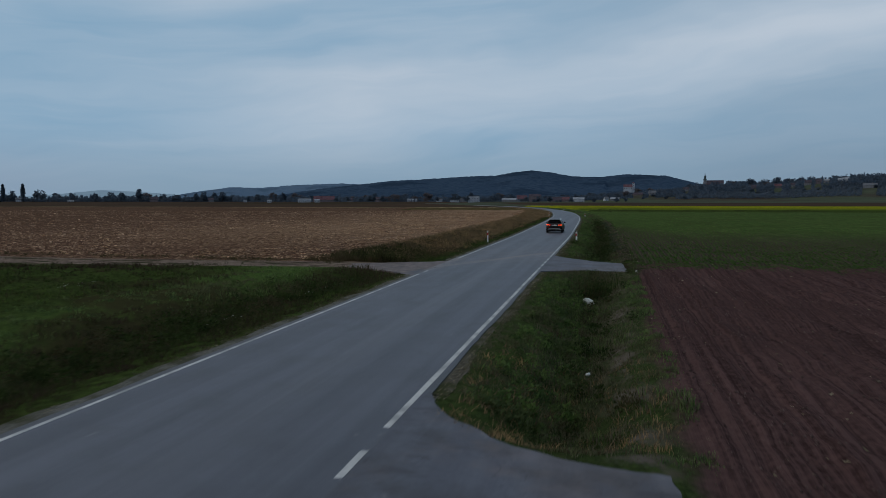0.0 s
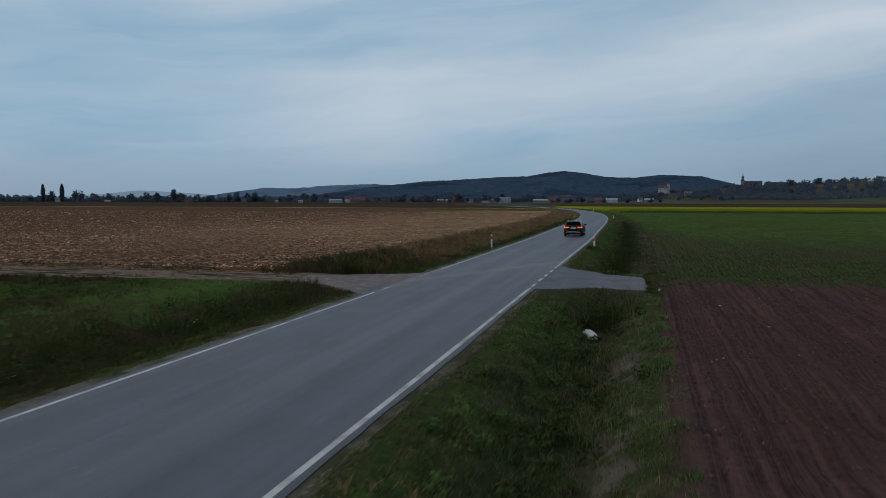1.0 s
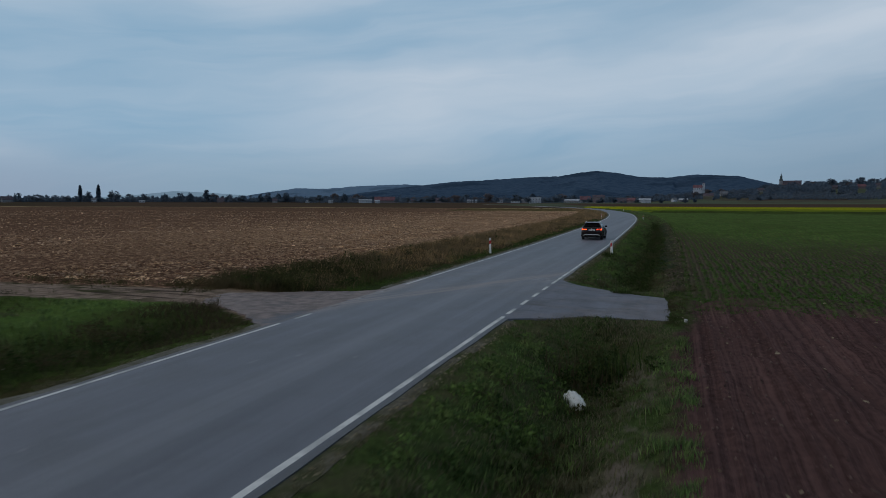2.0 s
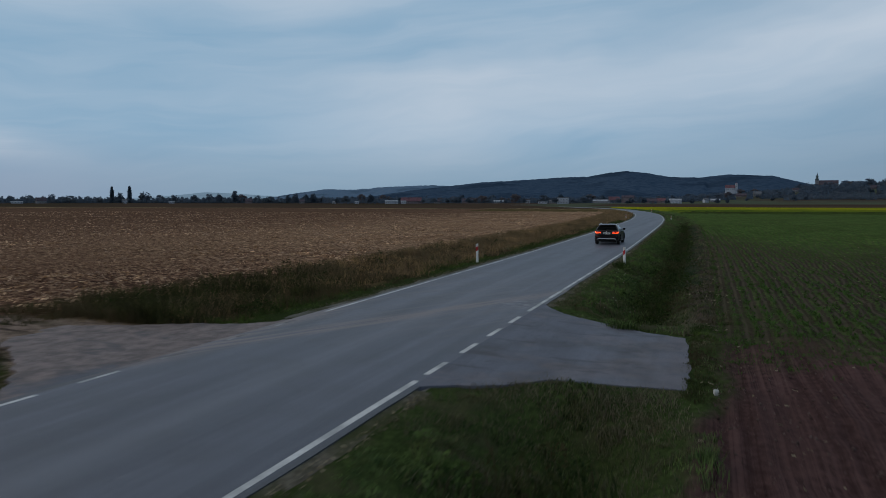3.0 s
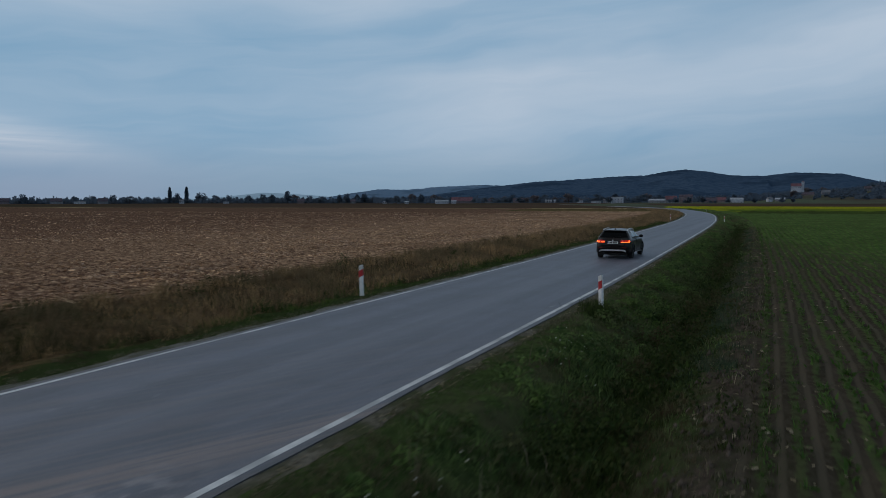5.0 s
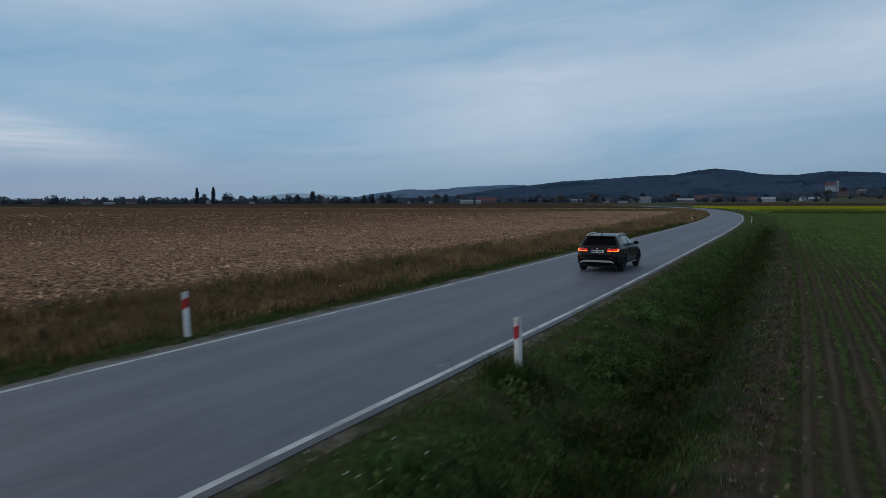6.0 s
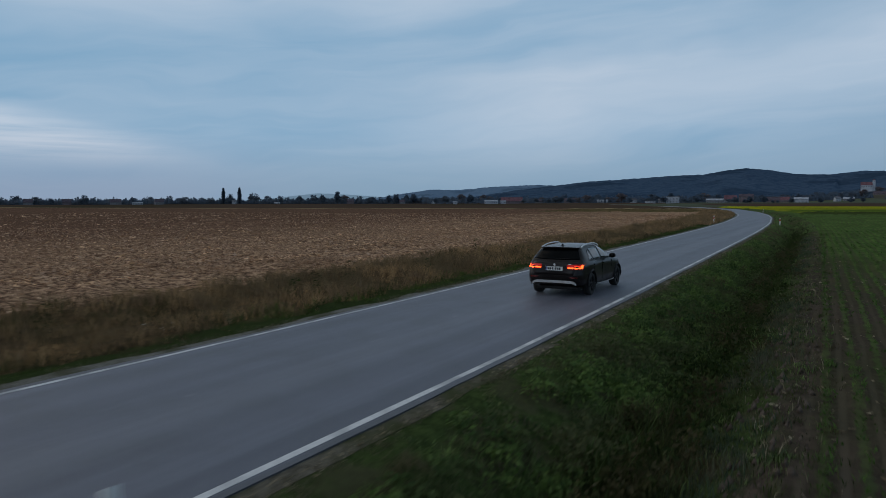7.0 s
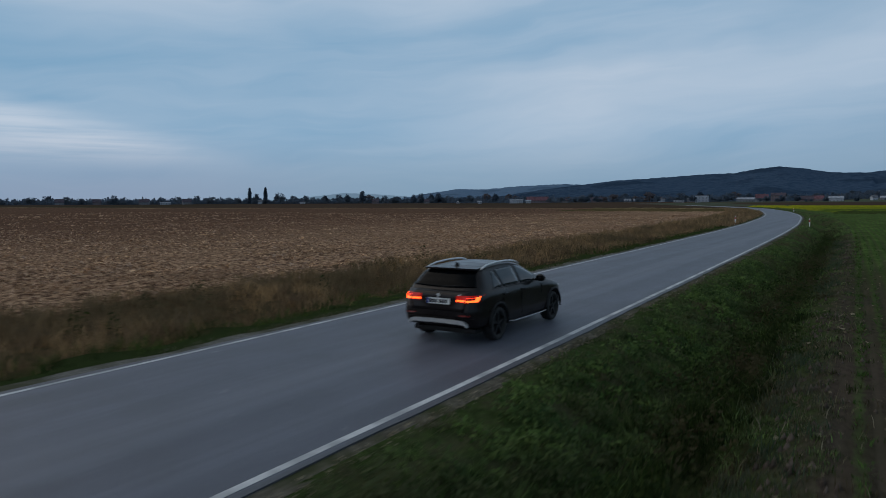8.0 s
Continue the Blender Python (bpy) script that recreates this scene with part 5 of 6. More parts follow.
def woods(name, n, az0, az1, d0, d1, h0, h1, mat, label, size=1.6):
    """Far scrub and hedges nobody could count: leaf clumps heaped along a band."""
    az = az0 + (az1 - az0) * R.rand(n)
    d = d0 + (d1 - d0) * R.rand(n)
    hump = np.clip(0.5 + vnoise(az * 9, d * 0.02, 1.0, 1) * 1.3 + vnoise(az * 31, d * 0.05, 1.0, 2) * 0.7, 0.05, 1.3)
    for ha, hd, hw in HOUSES:
        gone = (np.abs(az - ha) < math.degrees(0.55 * hw / hd)) & (d < hd + 8) & (d > hd - 320)
        az, d, hump = az[~gone], d[~gone], hump[~gone]
    n = len(az)
    x, y = polar(az, d)
    z = np.where(az > -6, village_hill(az, d), 0.0) + (h0 + (h1 - h0) * hump) * R.rand(n) ** 0.8
    c = np.stack([x, y, z], -1)
    e, f = R.randn(n, 3), R.randn(n, 3)
    e /= np.linalg.norm(e, axis=1)[:, None]
    f = np.cross(e, f)
    f /= np.linalg.norm(f, axis=1)[:, None]
    s_ = (size * (0.5 + R.rand(n)))[:, None]
    v = np.stack([c - e * s_, c + f * s_ * 0.8, c + e * s_, c - f * s_ * 0.7], 1)
    t = np.arange(n)[:, None, None] * 4 + np.array([[0, 1, 2], [0, 2, 3]])[None]
    return tri_object(name, v, t, mat, label, "woods")


# orchards and garden trees along the foot of the ridge
for az in np.arange(-31, -3, 0.48):
    d = 1270 + R.rand() * 380
    plant(int(R.choice([0, 1, 3, 4, 2])), az + R.rand() * 0.3, d, 9 + 11 * R.rand() ** 1.5, 1.25, "", "trees round the village")
HOMES = [(12.9, 1900), (14.9, 1880), (15.6, 1900), (16.1, 2000), (16.95, 2020), (17.35, 2040), (13.9, 1950), (11.2, 1880), (20.5, 1900), (22.0, 1950), (6.3, 1860), (3.7, 1700), (2.6, 1690), (2.0, 1900)]


def clear(az, d):
    """False where a tree would stand right before a house."""
    return all(abs(az + 0.15 - a) > 0.42 or d > dd for a, dd in HOMES)


for az in np.arange(-3.5, 8, 0.35):
    d = 1520 + R.rand() * 500
    clear(az, d) and plant(int(R.choice([0, 1, 2, 4, 3])), az + R.rand() * 0.3, d, 10 + 8 * R.rand(), 1.15, "", "trees round the village")
for az in np.arange(6.5, 25, 0.3):
    d = 1700 + R.rand() * 440
    clear(az, d) and plant(int(R.choice([0, 1, 2, 0, 4, 3])), az + R.rand() * 0.3, d, 11 + 9 * R.rand(), 1.15, "", "trees on the village hill")
for az in np.arange(9.3, 15, 0.42):
    plant(int(R.choice([0, 1, 2, 4])), az + R.rand() * 0.4, 2010 + R.rand() * 80, 20 + 11 * R.rand(), 1.2 + 0.4 * R.rand(), "tall broad dark tree beside the hilltop church", "trees on the village hill")
for az in np.arange(3, 25, 0.5):
    plant(int(R.choice([0, 1])), az + R.rand() * 0.3, 1500 + R.rand() * 200, 5 + 5 * R.rand(), 1.6, "low dark hedgerow tree below the village", "hedgerow trees")
for az, d, hh in ((4.8, 1400, 9), (6.2, 1350, 11), (7.0, 1380, 8), (3.0, 1420, 7)):
    plant(0, az, d, hh, 1.2, "lone dark tree on the pasture", "trees round the village")

for az in np.arange(-20.5, 1.5, 0.62):
    a = az + R.rand() * 0.5
    if min(abs(a - h_) for h_ in (-11.05, -2.2, -8.0, -12.7, -16.4, 0.05)) > 0.55:
        plant(int(R.choice([0, 1, 3, 2])), a, 1085 + R.rand() * 25, 4.5 + 6.5 * R.rand() ** 1.4, 1.35, "dark garden tree before the works buildings", "garden trees")

# ---------- buildings of the village ----------
M_PANE = plain("dark window glass", (0.10, 0.11, 0.125), 0.15)
# wall and roof colours hold a little blue distance haze
WALLS = {k_: mottled("plaster " + k_, c, tuple(v * 1.12 for v in c), 1.5, 0.9, tuple(v * 0.85 for v in c), 0.2, 0.1) for k_, c in
         {"white": (0.36, 0.39, 0.44), "pale": (0.20, 0.205, 0.225), "grey": (0.20, 0.21, 0.235), "rose": (0.175, 0.145, 0.158), "brick": (0.15, 0.105, 0.110)}.items()}
ROOFS = {k_: mottled("roof " + k_, c, tuple(v * 1.2 for v in c), 1.2, 0.9, tuple(v * 0.75 for v in c), 0.3, 0.2) for k_, c in
         {"red": (0.150, 0.082, 0.096), "brown": (0.090, 0.076, 0.092), "grey": (0.145, 0.155, 0.175), "light": (0.31, 0.335, 0.38), "copper": (0.07, 0.095, 0.105)}.items()}


def gable(w, d, h, rise, over=0.5):
    bm = bmesh.new()
    pts = [(-w / 2 - over, -d / 2 - over, h), (-w / 2 - over, 0, h + rise), (-w / 2 - over, d / 2 + over, h), (-w / 2 - over, d / 2 + over, h - 0.3), (-w / 2 - over, 0, h + rise - 0.35), (-w / 2 - over, -d / 2 - over, h - 0.3)]
    bm2 = solid(pts, (w + 2 * over, 0, 0))
    bm.free()
    return bm2


HOUSES = []


def house(name, az, d, w, dep, h, rise, wall, roof, turn=0.0, label="", storeys=1, category="house", sink=0.0, chimney=True, group="village houses"):
    az = bearing(az)
    x, y = polar(az, d)
    HOUSES.append((az, d, w))
    ob = thing(name, label, category, group, pose(float(x), float(y), far_z(az, d) - 0.3 - sink, 0, 0, turn - az))
    bm = blockm(-w / 2, w / 2, -dep / 2, dep / 2, -1.5, h)
    if rise > 0.6:
        for sx in (-1, 1):
            a = [bm.verts.new((sx * w / 2, -dep / 2, h)), bm.verts.new((sx * w / 2, dep / 2, h)), bm.verts.new((sx * w / 2, 0, h + rise - 0.4))]
            bm.faces.new(a)
        rf = part("roof", gable(w, dep, h, rise), ROOFS[roof], ob)
    else:
        rf = part("roof", blockm(-w / 2 - 0.3, w / 2 + 0.3, -dep / 2 - 0.3, dep / 2 + 0.3, h, h + 0.4), ROOFS[roof], ob)
    part("wall", bm, WALLS[wall], ob)
    if chimney and rise > 0.6:
        part("chimney", blockm(w * 0.18, w * 0.18 + 0.8, -0.4, 0.4, h + rise * 0.4, h + rise + 1.0), WALLS["brick"], rf)
    n = max(2, int(w / 4))
    for s_ in range(storeys):
        z = 1.0 + s_ * (h - 0.6) / storeys
        for i in range(n):
            cx = -w / 2 + w * (i + 0.5) / n
            part("window", blockm(cx - 0.6, cx + 0.6, -dep / 2 - 0.06, -dep / 2 + 0.05, z, z + 1.4), M_PANE, ob)
    return ob


house("barn", -23.65, 1390, 42, 16, 4.5, 7.5, "rose", "red", 6, "long barn with a red tiled roof", 1, "barn", chimney=False, group="farm buildings")
house("shed", -25.3, 1300, 24, 10, 5, 1.5, "white", "light", 4, "low white farm shed with a pale roof", 1, "shed", chimney=False, group="farm buildings")
house("shed", -24.3, 1250, 9, 7, 4, 1.5, "white", "light", 0, "small white farm shed", 1, "shed", chimney=False, group="farm buildings")
house("shed", -28.2, 1200, 7, 6, 3, 1.2, "white", "light", 0, "small white hut on the plain", 1, "shed", chimney=False, group="farm buildings")
house("office_block", -11.05, 1117, 18, 12, 9.5, 0.3, "white", "grey", -6, "white flat-roofed two-storey block", 2, "building", group="works buildings")
house("shed", -12.7, 1130, 15, 8, 3, 0.3, "white", "light", 0, "long low white shed", 1, "shed", group="works buildings")
for az in (-16.7, -16.5, -16.3, -16.0):
    house("hut", az, 1120, 2.6, 3, 4.5, 1.0, "white", "light", 0, "narrow white hut in a row", 1, "hut", chimney=False, group="row of huts")
house("shed", -11.9, 1300, 12, 8, 5, 2, "pale", "grey", 0, "pale shed behind the works", 1, "shed", group="works buildings")
house("works_hall", -8.0, 1150, 24, 14, 4.5, 2.5, "pale", "light", -8, "low works hall with a pale roof", 1, "building", chimney=False, group="works buildings")
house("house", -6.95, 1180, 17, 11, 6, 6, "pale", "red", 5, "house with a large red roof", 2)
house("grain_store", -5.85, 1210, 20, 14, 11, 3.5, "rose", "brown", -5, "tall reddish brick grain store", 3, "building", group="works buildings")
house("house", -4.2, 1260, 26, 12, 4.5, 5, "rose", "brown", 3, "long low house with a brown roof", 1)
house("house", -3.3, 1300, 16, 11, 5, 5, "rose", "red", -12, "house with a faded red roof", 1)
house("house", -2.2, 1205, 19, 11, 6.0, 3.0, "white", "light", -4, "white house with a pale roof", 1)
house("shed", -14.0, 1150, 9, 7, 3.5, 1.8, "white", "grey", 10, "small white shed by the fields", 1, "shed", chimney=False, group="works buildings")
house("house", -18.9, 1350, 24, 12, 5, 5, "rose", "brown", 0, "farmhouse with a dull brown roof", 1)
house("house", 0.05, 1330, 8, 8, 5, 4, "white", "grey", 30, "small white gabled house", 1)
house("house", 0.75, 1360, 16, 9, 4, 3.0, "pale", "light", -5, "pale bungalow with a light roof", 1)
house("house", 3.7, 1700, 16, 11, 7, 5, "pale", "grey", 12, "pale grey house on the slope", 2)
house("house", 2.6, 1690, 22, 10, 4.5, 4, "rose", "brown", -8, "brown-roofed house below the church", 1)
for az, d, w, h, rise, wl, rf, tn in ((-21.5, 1420, 12, 4, 4, "pale", "brown", 8), (-37.8, 1440, 14, 5, 5, "rose", "brown", 0), (-33.6, 1420, 10, 4, 4, "pale", "brown", 0), (-52.4, 1440, 16, 5, 6, "pale", "brown", 10), (-55.4, 1440, 18, 5, 6, "pale", "brown", -10),
                                      (-58.6, 1440, 14, 5, 6, "rose", "brown", 0), (-61.0, 1420, 14, 5, 6, "pale", "brown", 0), (-53.9, 1400, 18, 3.5, 1, "white", "light", 0), (-46.9, 1400, 8, 5, 3, "white", "grey", 0), (-43.6, 1380, 10, 3, 1, "white", "light", 0), (-31.0, 1380, 8, 3, 1, "white", "light", 0)):
    house("farmhouse", az, d, w, 10, h, rise, wl, rf, tn, "farmhouse with a %s roof among the trees" % ("low pale" if rf == "light" else rf), 1, group="farmhouses on the plain")
for az, d, w, h, rise, wl, rf, tn in ((6.3, 1860, 14, 6, 5, "pale", "brown", 10), (12.9, 1900, 18, 6, 6, "rose", "red", 0), (14.9, 1880, 17, 6, 6, "pale", "brown", 8), (15.6, 1900, 14, 6, 5, "rose", "brown", -8), (16.1, 2000, 14, 6, 4, "pale", "light", 4),
                                      (16.95, 2020, 12, 6, 4, "white", "light", 0), (17.35, 2040, 14, 7, 5, "white", "light", 6), (18.9, 1600, 24, 5, 5, "grey", "grey", 0), (13.9, 1950, 12, 6, 5, "pale", "brown", 0), (11.2, 1880, 14, 5, 5, "rose", "brown", 20),
                                      (20.5, 1900, 15, 6, 5, "pale", "red", 5), (22.0, 1950, 14, 6, 5, "white", "brown", -9)):
    house("house", az, d, w, 10, h, rise, wl, rf, tn, "%s house with a %s roof on the hill" % (wl if wl != "rose" else "reddish", rf), 2, group="houses on the hill")


def church(name, az, d, base, tower_h, tower_w, spire, wall, roof, nave_l, nave_h, nave_rise, side, label, dome):
    x, y = polar(az, d)
    ob = thing(name, label, "church", "", pose(float(x), float(y), base, 0, 0, -az))
    tw = part("tower", blockm(-tower_w / 2, tower_w / 2, -tower_w / 2, tower_w / 2, -8, tower_h, bevel=0.2), WALLS[wall], ob)
    for z in (0.55, 0.78):
        part("tower_window", blockm(-0.7, 0.7, -tower_w / 2 - 0.08, -tower_w / 2 + 0.1, tower_h * z, tower_h * z + 2.6), M_PANE, tw)
    bm = bmesh.new()
    if dome:
        prof = [(tower_w * 0.62, 0), (tower_w * 0.60, 0.10), (tower_w * 0.36, 0.25), (tower_w * 0.30, 0.34), (tower_w * 0.42, 0.42), (tower_w * 0.36, 0.55), (tower_w * 0.12, 0.68), (0.15, 1.0)]
    else:
        prof = [(tower_w * 0.60, 0), (tower_w * 0.45, 0.45), (0.15, 1.0)]
    rings = [[bm.verts.new((r_ * math.cos(i * math.pi / 4 + math.pi / 8), r_ * math.sin(i * math.pi / 4 + math.pi / 8), tower_h + z * spire)) for i in range(8)] for r_, z in prof]
    for a, b in zip(rings, rings[1:]):
        for i in range(8):
            bm.faces.new((a[i], a[(i + 1) % 8], b[(i + 1) % 8], b[i]))
    bm.faces.new(rings[0][::-1])
    part("spire", bm, ROOFS["copper" if dome else roof], tw)
    x0 = side * (tower_w / 2 + nave_l / 2)
    nv = blockm(x0 - nave_l / 2, x0 + nave_l / 2, -7, 7, -8, nave_h)
    part("nave", nv, WALLS[wall], ob)
    gb = gable(nave_l, 14, nave_h, nave_rise)
    bmesh.ops.translate(gb, verts=gb.verts[:], vec=(x0, 0, 0))
    part("nave_roof", gb, ROOFS[roof], ob)
    for i in range(5):
        cx = x0 - nave_l / 2 + nave_l * (i + 0.5) / 5
        part("nave_window", blockm(cx - 0.7, cx + 0.7, -7.08, -6.9, nave_h * 0.3, nave_h * 0.8), M_PANE, ob)
    return ob


church("church", 2.22, 1900, el_height(0.86, 1900), 18, 6.0, 2.5, "white", "red", 23, 7, 7, -1, "white village church with a red nave roof", False)
church("church", 7.66, 2120, el_height(0.94, 2120), 23, 9, 22, "pale", "brown", 46, 9, 14, 1, "brick church with a copper spire and red roof", True)
HOUSES += [(2.0, 1900, 34), (8.3, 2120, 60)]
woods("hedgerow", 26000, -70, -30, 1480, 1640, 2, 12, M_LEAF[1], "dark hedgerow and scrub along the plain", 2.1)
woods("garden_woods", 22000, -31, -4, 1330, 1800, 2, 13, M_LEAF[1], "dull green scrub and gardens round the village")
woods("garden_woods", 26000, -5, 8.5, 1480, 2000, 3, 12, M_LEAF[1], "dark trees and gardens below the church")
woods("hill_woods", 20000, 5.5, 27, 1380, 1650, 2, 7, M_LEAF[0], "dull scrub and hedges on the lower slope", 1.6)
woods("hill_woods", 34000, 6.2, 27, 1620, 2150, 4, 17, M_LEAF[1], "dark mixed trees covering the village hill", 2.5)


# ---------- the car ----------
def car_paint(name, col, rough, coat):
    m, q, p = material(name, rough, 0.0, 0.16)
    f = q.noise(place(q), 2.5, 5)
    q.put(p.inputs["Base Color"], q.mix(q.step(f, 0.35, 0.7), col, tuple(v * 1.5 for v in col)))
    q.put(p.inputs["Roughness"], q.step(f, 0.3, 0.75, rough, rough + 0.12))
    p.inputs["Coat Weight"].default_value = coat
    p.inputs["Coat Roughness"].default_value = 0.06
    return m


M_CAR = car_paint("black car paint", (0.0090, 0.0066, 0.0066), 0.27, 0.20)
M_CLAD = plain("black plastic cladding", (0.008, 0.0075, 0.0075), 0.6, 0.0, 0.25)
M_CARGLASS = car_paint("tinted car glass", (0.002, 0.0025, 0.003), 0.05, 0.0)
M_CARGLASS.node_tree.nodes["Principled BSDF"].inputs["IOR"].default_value = 1.28
M_SIDEGLASS = car_paint("side window glass", (0.010, 0.013, 0.016), 0.04, 0.35)
M_CHROME = plain("satin aluminium trim", (0.66, 0.67, 0.68), 0.42, 0.45)
M_SKID = plain("silver bumper skid", (0.42, 0.42, 0.42), 0.45, 0.3)
M_TYRE = plain("tyre rubber", (0.012, 0.012, 0.012), 0.85)
M_RIM = plain("dark alloy", (0.016, 0.016, 0.018), 0.45, 0.5)
M_PLATE = plain("white plate", (0.72, 0.72, 0.70), 0.5)
M_INK = plain("black plate ink", (0.02, 0.02, 0.02), 0.6)
M_SEAM = plain("dark gap", (0.003, 0.003, 0.003), 0.9)
M_REFLECT = plain("red reflector", (0.16, 0.012, 0.010), 0.25)


def lamp_mat(name, col, power, base):
    m, q, p = material(name, 0.2, 0.0, 0.5)
    p.inputs["Base Color"].default_value = (*base, 1)
    p.inputs["Emission Color"].default_value = (*col, 1)
    p.inputs["Emission Strength"].default_value = power
    return m


M_LIT = lamp_mat("lit red lamp", (1.0, 0.030, 0.005), 1.3, (0.4, 0.02, 0.01))
M_HOT = lamp_mat("lit amber-red light bar", (1.0, 0.085, 0.010), 3.6, (0.5, 0.05, 0.02))
M_LENS = lamp_mat("dark red lens", (1.0, 0.02, 0.010), 0.22, (0.14, 0.008, 0.006))

# the car's own axes: x right, y ahead from the rear bumper, z up
REAR_AXLE, FRONT_AXLE, WHEEL_R = 0.915, 3.675, 0.335
ST_Y = [0.00, 0.05, 0.14, 0.25, 0.40, 0.52, 0.64, 0.85, 1.20, 1.60, 2.00, 2.35, 2.65, 3.00, 3.32, 3.45, 3.70, 4.00, 4.22, 4.37, 4.454]
ST_W = [0.66, 0.765, 0.832, 0.862, 0.882, 0.889, 0.893, 0.899, 0.894, 0.888, 0.886, 0.887, 0.889, 0.893, 0.898, 0.899, 0.897, 0.870, 0.815, 0.730, 0.600]
ST_TOP = [0.985, 1.005, 1.045, 1.160, 1.310, 1.410, 1.452, 1.474, 1.496, 1.506, 1.500, 1.452, 1.335, 1.175, 1.035, 1.005, 0.970, 0.910, 0.840, 0.750, 0.640]
ST_DROP = [0.02, 0.02, 0.03, 0.085, 0.110, 0.085, 0.045, 0.032, 0.030, 0.030, 0.032, 0.060, 0.095, 0.085, 0.035, 0.030, 0.035, 0.045, 0.055, 0.060, 0.060]
ST_LOW = [0.40, 0.36, 0.33, 0.32, 0.31, 0.30, 0.29, 0.27, 0.255, 0.25, 0.25, 0.25, 0.25, 0.25, 0.26, 0.26, 0.27, 0.27, 0.27, 0.29, 0.33]
BELT_Y, BELT_Z = [0.0, 0.14, 0.6, 1.2, 2.0, 3.0, 3.4, 3.7, 4.0, 4.22, 4.37, 4.454], [0.955, 0.985, 1.035, 1.022, 1.005, 0.985, 0.955, 0.915, 0.855, 0.785, 0.69, 0.58]
ROOF_HALF, ROOF_EDGE = 0.605, 1.462


def car_section(yy):
    """Half of the car's outline across at that station, from the keel up over the belt to the roof's middle."""
    w, top, drop, zl = (float(np.interp(yy, ST_Y, t)) for t in (ST_W, ST_TOP, ST_DROP, ST_LOW))
    zb = float(np.interp(yy, BELT_Y, BELT_Z))
    wb = w * 0.945
    ze = max(zb + 0.006, top - drop)
    wr = wb - (wb - ROOF_HALF) * min(1.0, (ze - zb) / (ROOF_EDGE - zb)) - 0.02
    r = zb - zl
    pts = [(0.0, zl), (0.80 * w, zl), (0.93 * w, zl + 0.03), (0.982 * w, zl + 0.13 * r), (1.0 * w, zl + 0.36 * r), (0.992 * w, zl + 0.56 * r), (0.982 * w, zl + 0.72 * r),
           (0.990 * w, zl + 0.80 * r), (0.976 * w, zl + 0.90 * r), (wb, zb)]
    for t in (0.25, 0.5, 0.75):
        pts.append((wb + (wr - wb) * t + 0.020 * math.sin(math.pi * t) * min(1.0, (ze - zb) / 0.3), zb + (ze - zb) * t))
    top = max(top, ze + 0.004)
    pts += [(wr, ze), (wr - 0.035, ze + 0.30 * (top - ze) + 0.006), (0.78 * wr, ze + 0.55 * (top - ze) + 0.004), (0.5 * wr, ze + 0.80 * (top - ze)), (0.25 * wr, ze + 0.95 * (top - ze)), (0.0, top)]
    return pts


def car_body():
    """The whole shell: closely set ribs joined along the car."""
    bm = bmesh.new()
    stations = sorted(set(ST_Y) | set(np.round(np.arange(0.10, 4.4, 0.065), 3)))
    ribs = []
    for yy in stations:
        rear = max(0.0, 1 - yy / 0.5)
        rib = []
        for s_ in (1, -1):
            row = []
            for x, z in car_section(yy):
                back = 0.07 * max(0, 0.55 - z) / 0.2 + 0.24 * min(0.36, max(0.0, z - 0.66))
                row.append(bm.verts.new((s_ * x, yy + back * rear, z)))
            rib.append(row)
        ribs.append(rib)
    for a, b in zip(ribs, ribs[1:]):
        for s_ in range(2):
            for j in range(len(a[s_]) - 1):
                bm.faces.new((a[s_][j], a[s_][j + 1], b[s_][j + 1], b[s_][j]))
    for rib in (ribs[0], ribs[-1]):
        for s_ in range(2):
            for j in range(1, len(rib[s_]) - 2):
                bm.faces.new((rib[s_][0], rib[s_][j], rib[s_][j + 1]))
            bm.faces.new((rib[s_][0], rib[s_][-2], rib[s_][-1]))
    bmesh.ops.remove_doubles(bm, verts=bm.verts[:], dist=0.0005)
    # soften the ribs between the stations
    loose = [v for v in bm.verts if 0.10 < v.co.y < 4.3 and v.co.z > 0.9]
    for _ in range(3):
        bmesh.ops.smooth_vert(bm, verts=loose, factor=0.35, use_axis_x=True, use_axis_y=False, use_axis_z=True)
    bmesh.ops.recalc_face_normals(bm, faces=bm.faces[:])
    return bm


car = thing("car", "black compact crossover car with lit red tail lamps on the road", "car")
shell = car_body()
SKIN = BVHTree.FromBMesh(shell)
me = mesh_of("body", shell, M_CAR, True)
raw = new("body_raw", me)
cut = bmesh.new()
for yy in (REAR_AXLE, FRONT_AXLE):
    for s_ in (-1, 1):
        bmesh.ops.create_cone(cut, cap_ends=True, segments=32, radius1=0.385, radius2=0.385, depth=0.5, matrix=Matrix.Translation((s_ * 0.86, yy, 0.345)) @ Euler((0, radians(90), 0)).to_matrix().to_4x4())
cutter = new("wheel_cut", mesh_of("wheel_cut", cut, M_CLAD))
mod = raw.modifiers.new("arches", "BOOLEAN")
mod.operation, mod.solver, mod.object = "DIFFERENCE", "EXACT", cutter
got = bpy.data.meshes.new_from_object(raw.evaluated_get(bpy.context.evaluated_depsgraph_get()))
bpy.data.objects.remove(raw)
bpy.data.objects.remove(cutter)
got.name = "body"
body = new("body", got)
body.parent = car
for pl in got.polygons:
    pl.use_smooth = True


def from_side(s_, yy, z):
    """x of the car's flank there."""
    hit = SKIN.ray_cast(Vector((s_ * 3.0, yy, z)), Vector((-s_, 0, 0)))[0]
    return hit.x if hit else s_ * ROOF_HALF


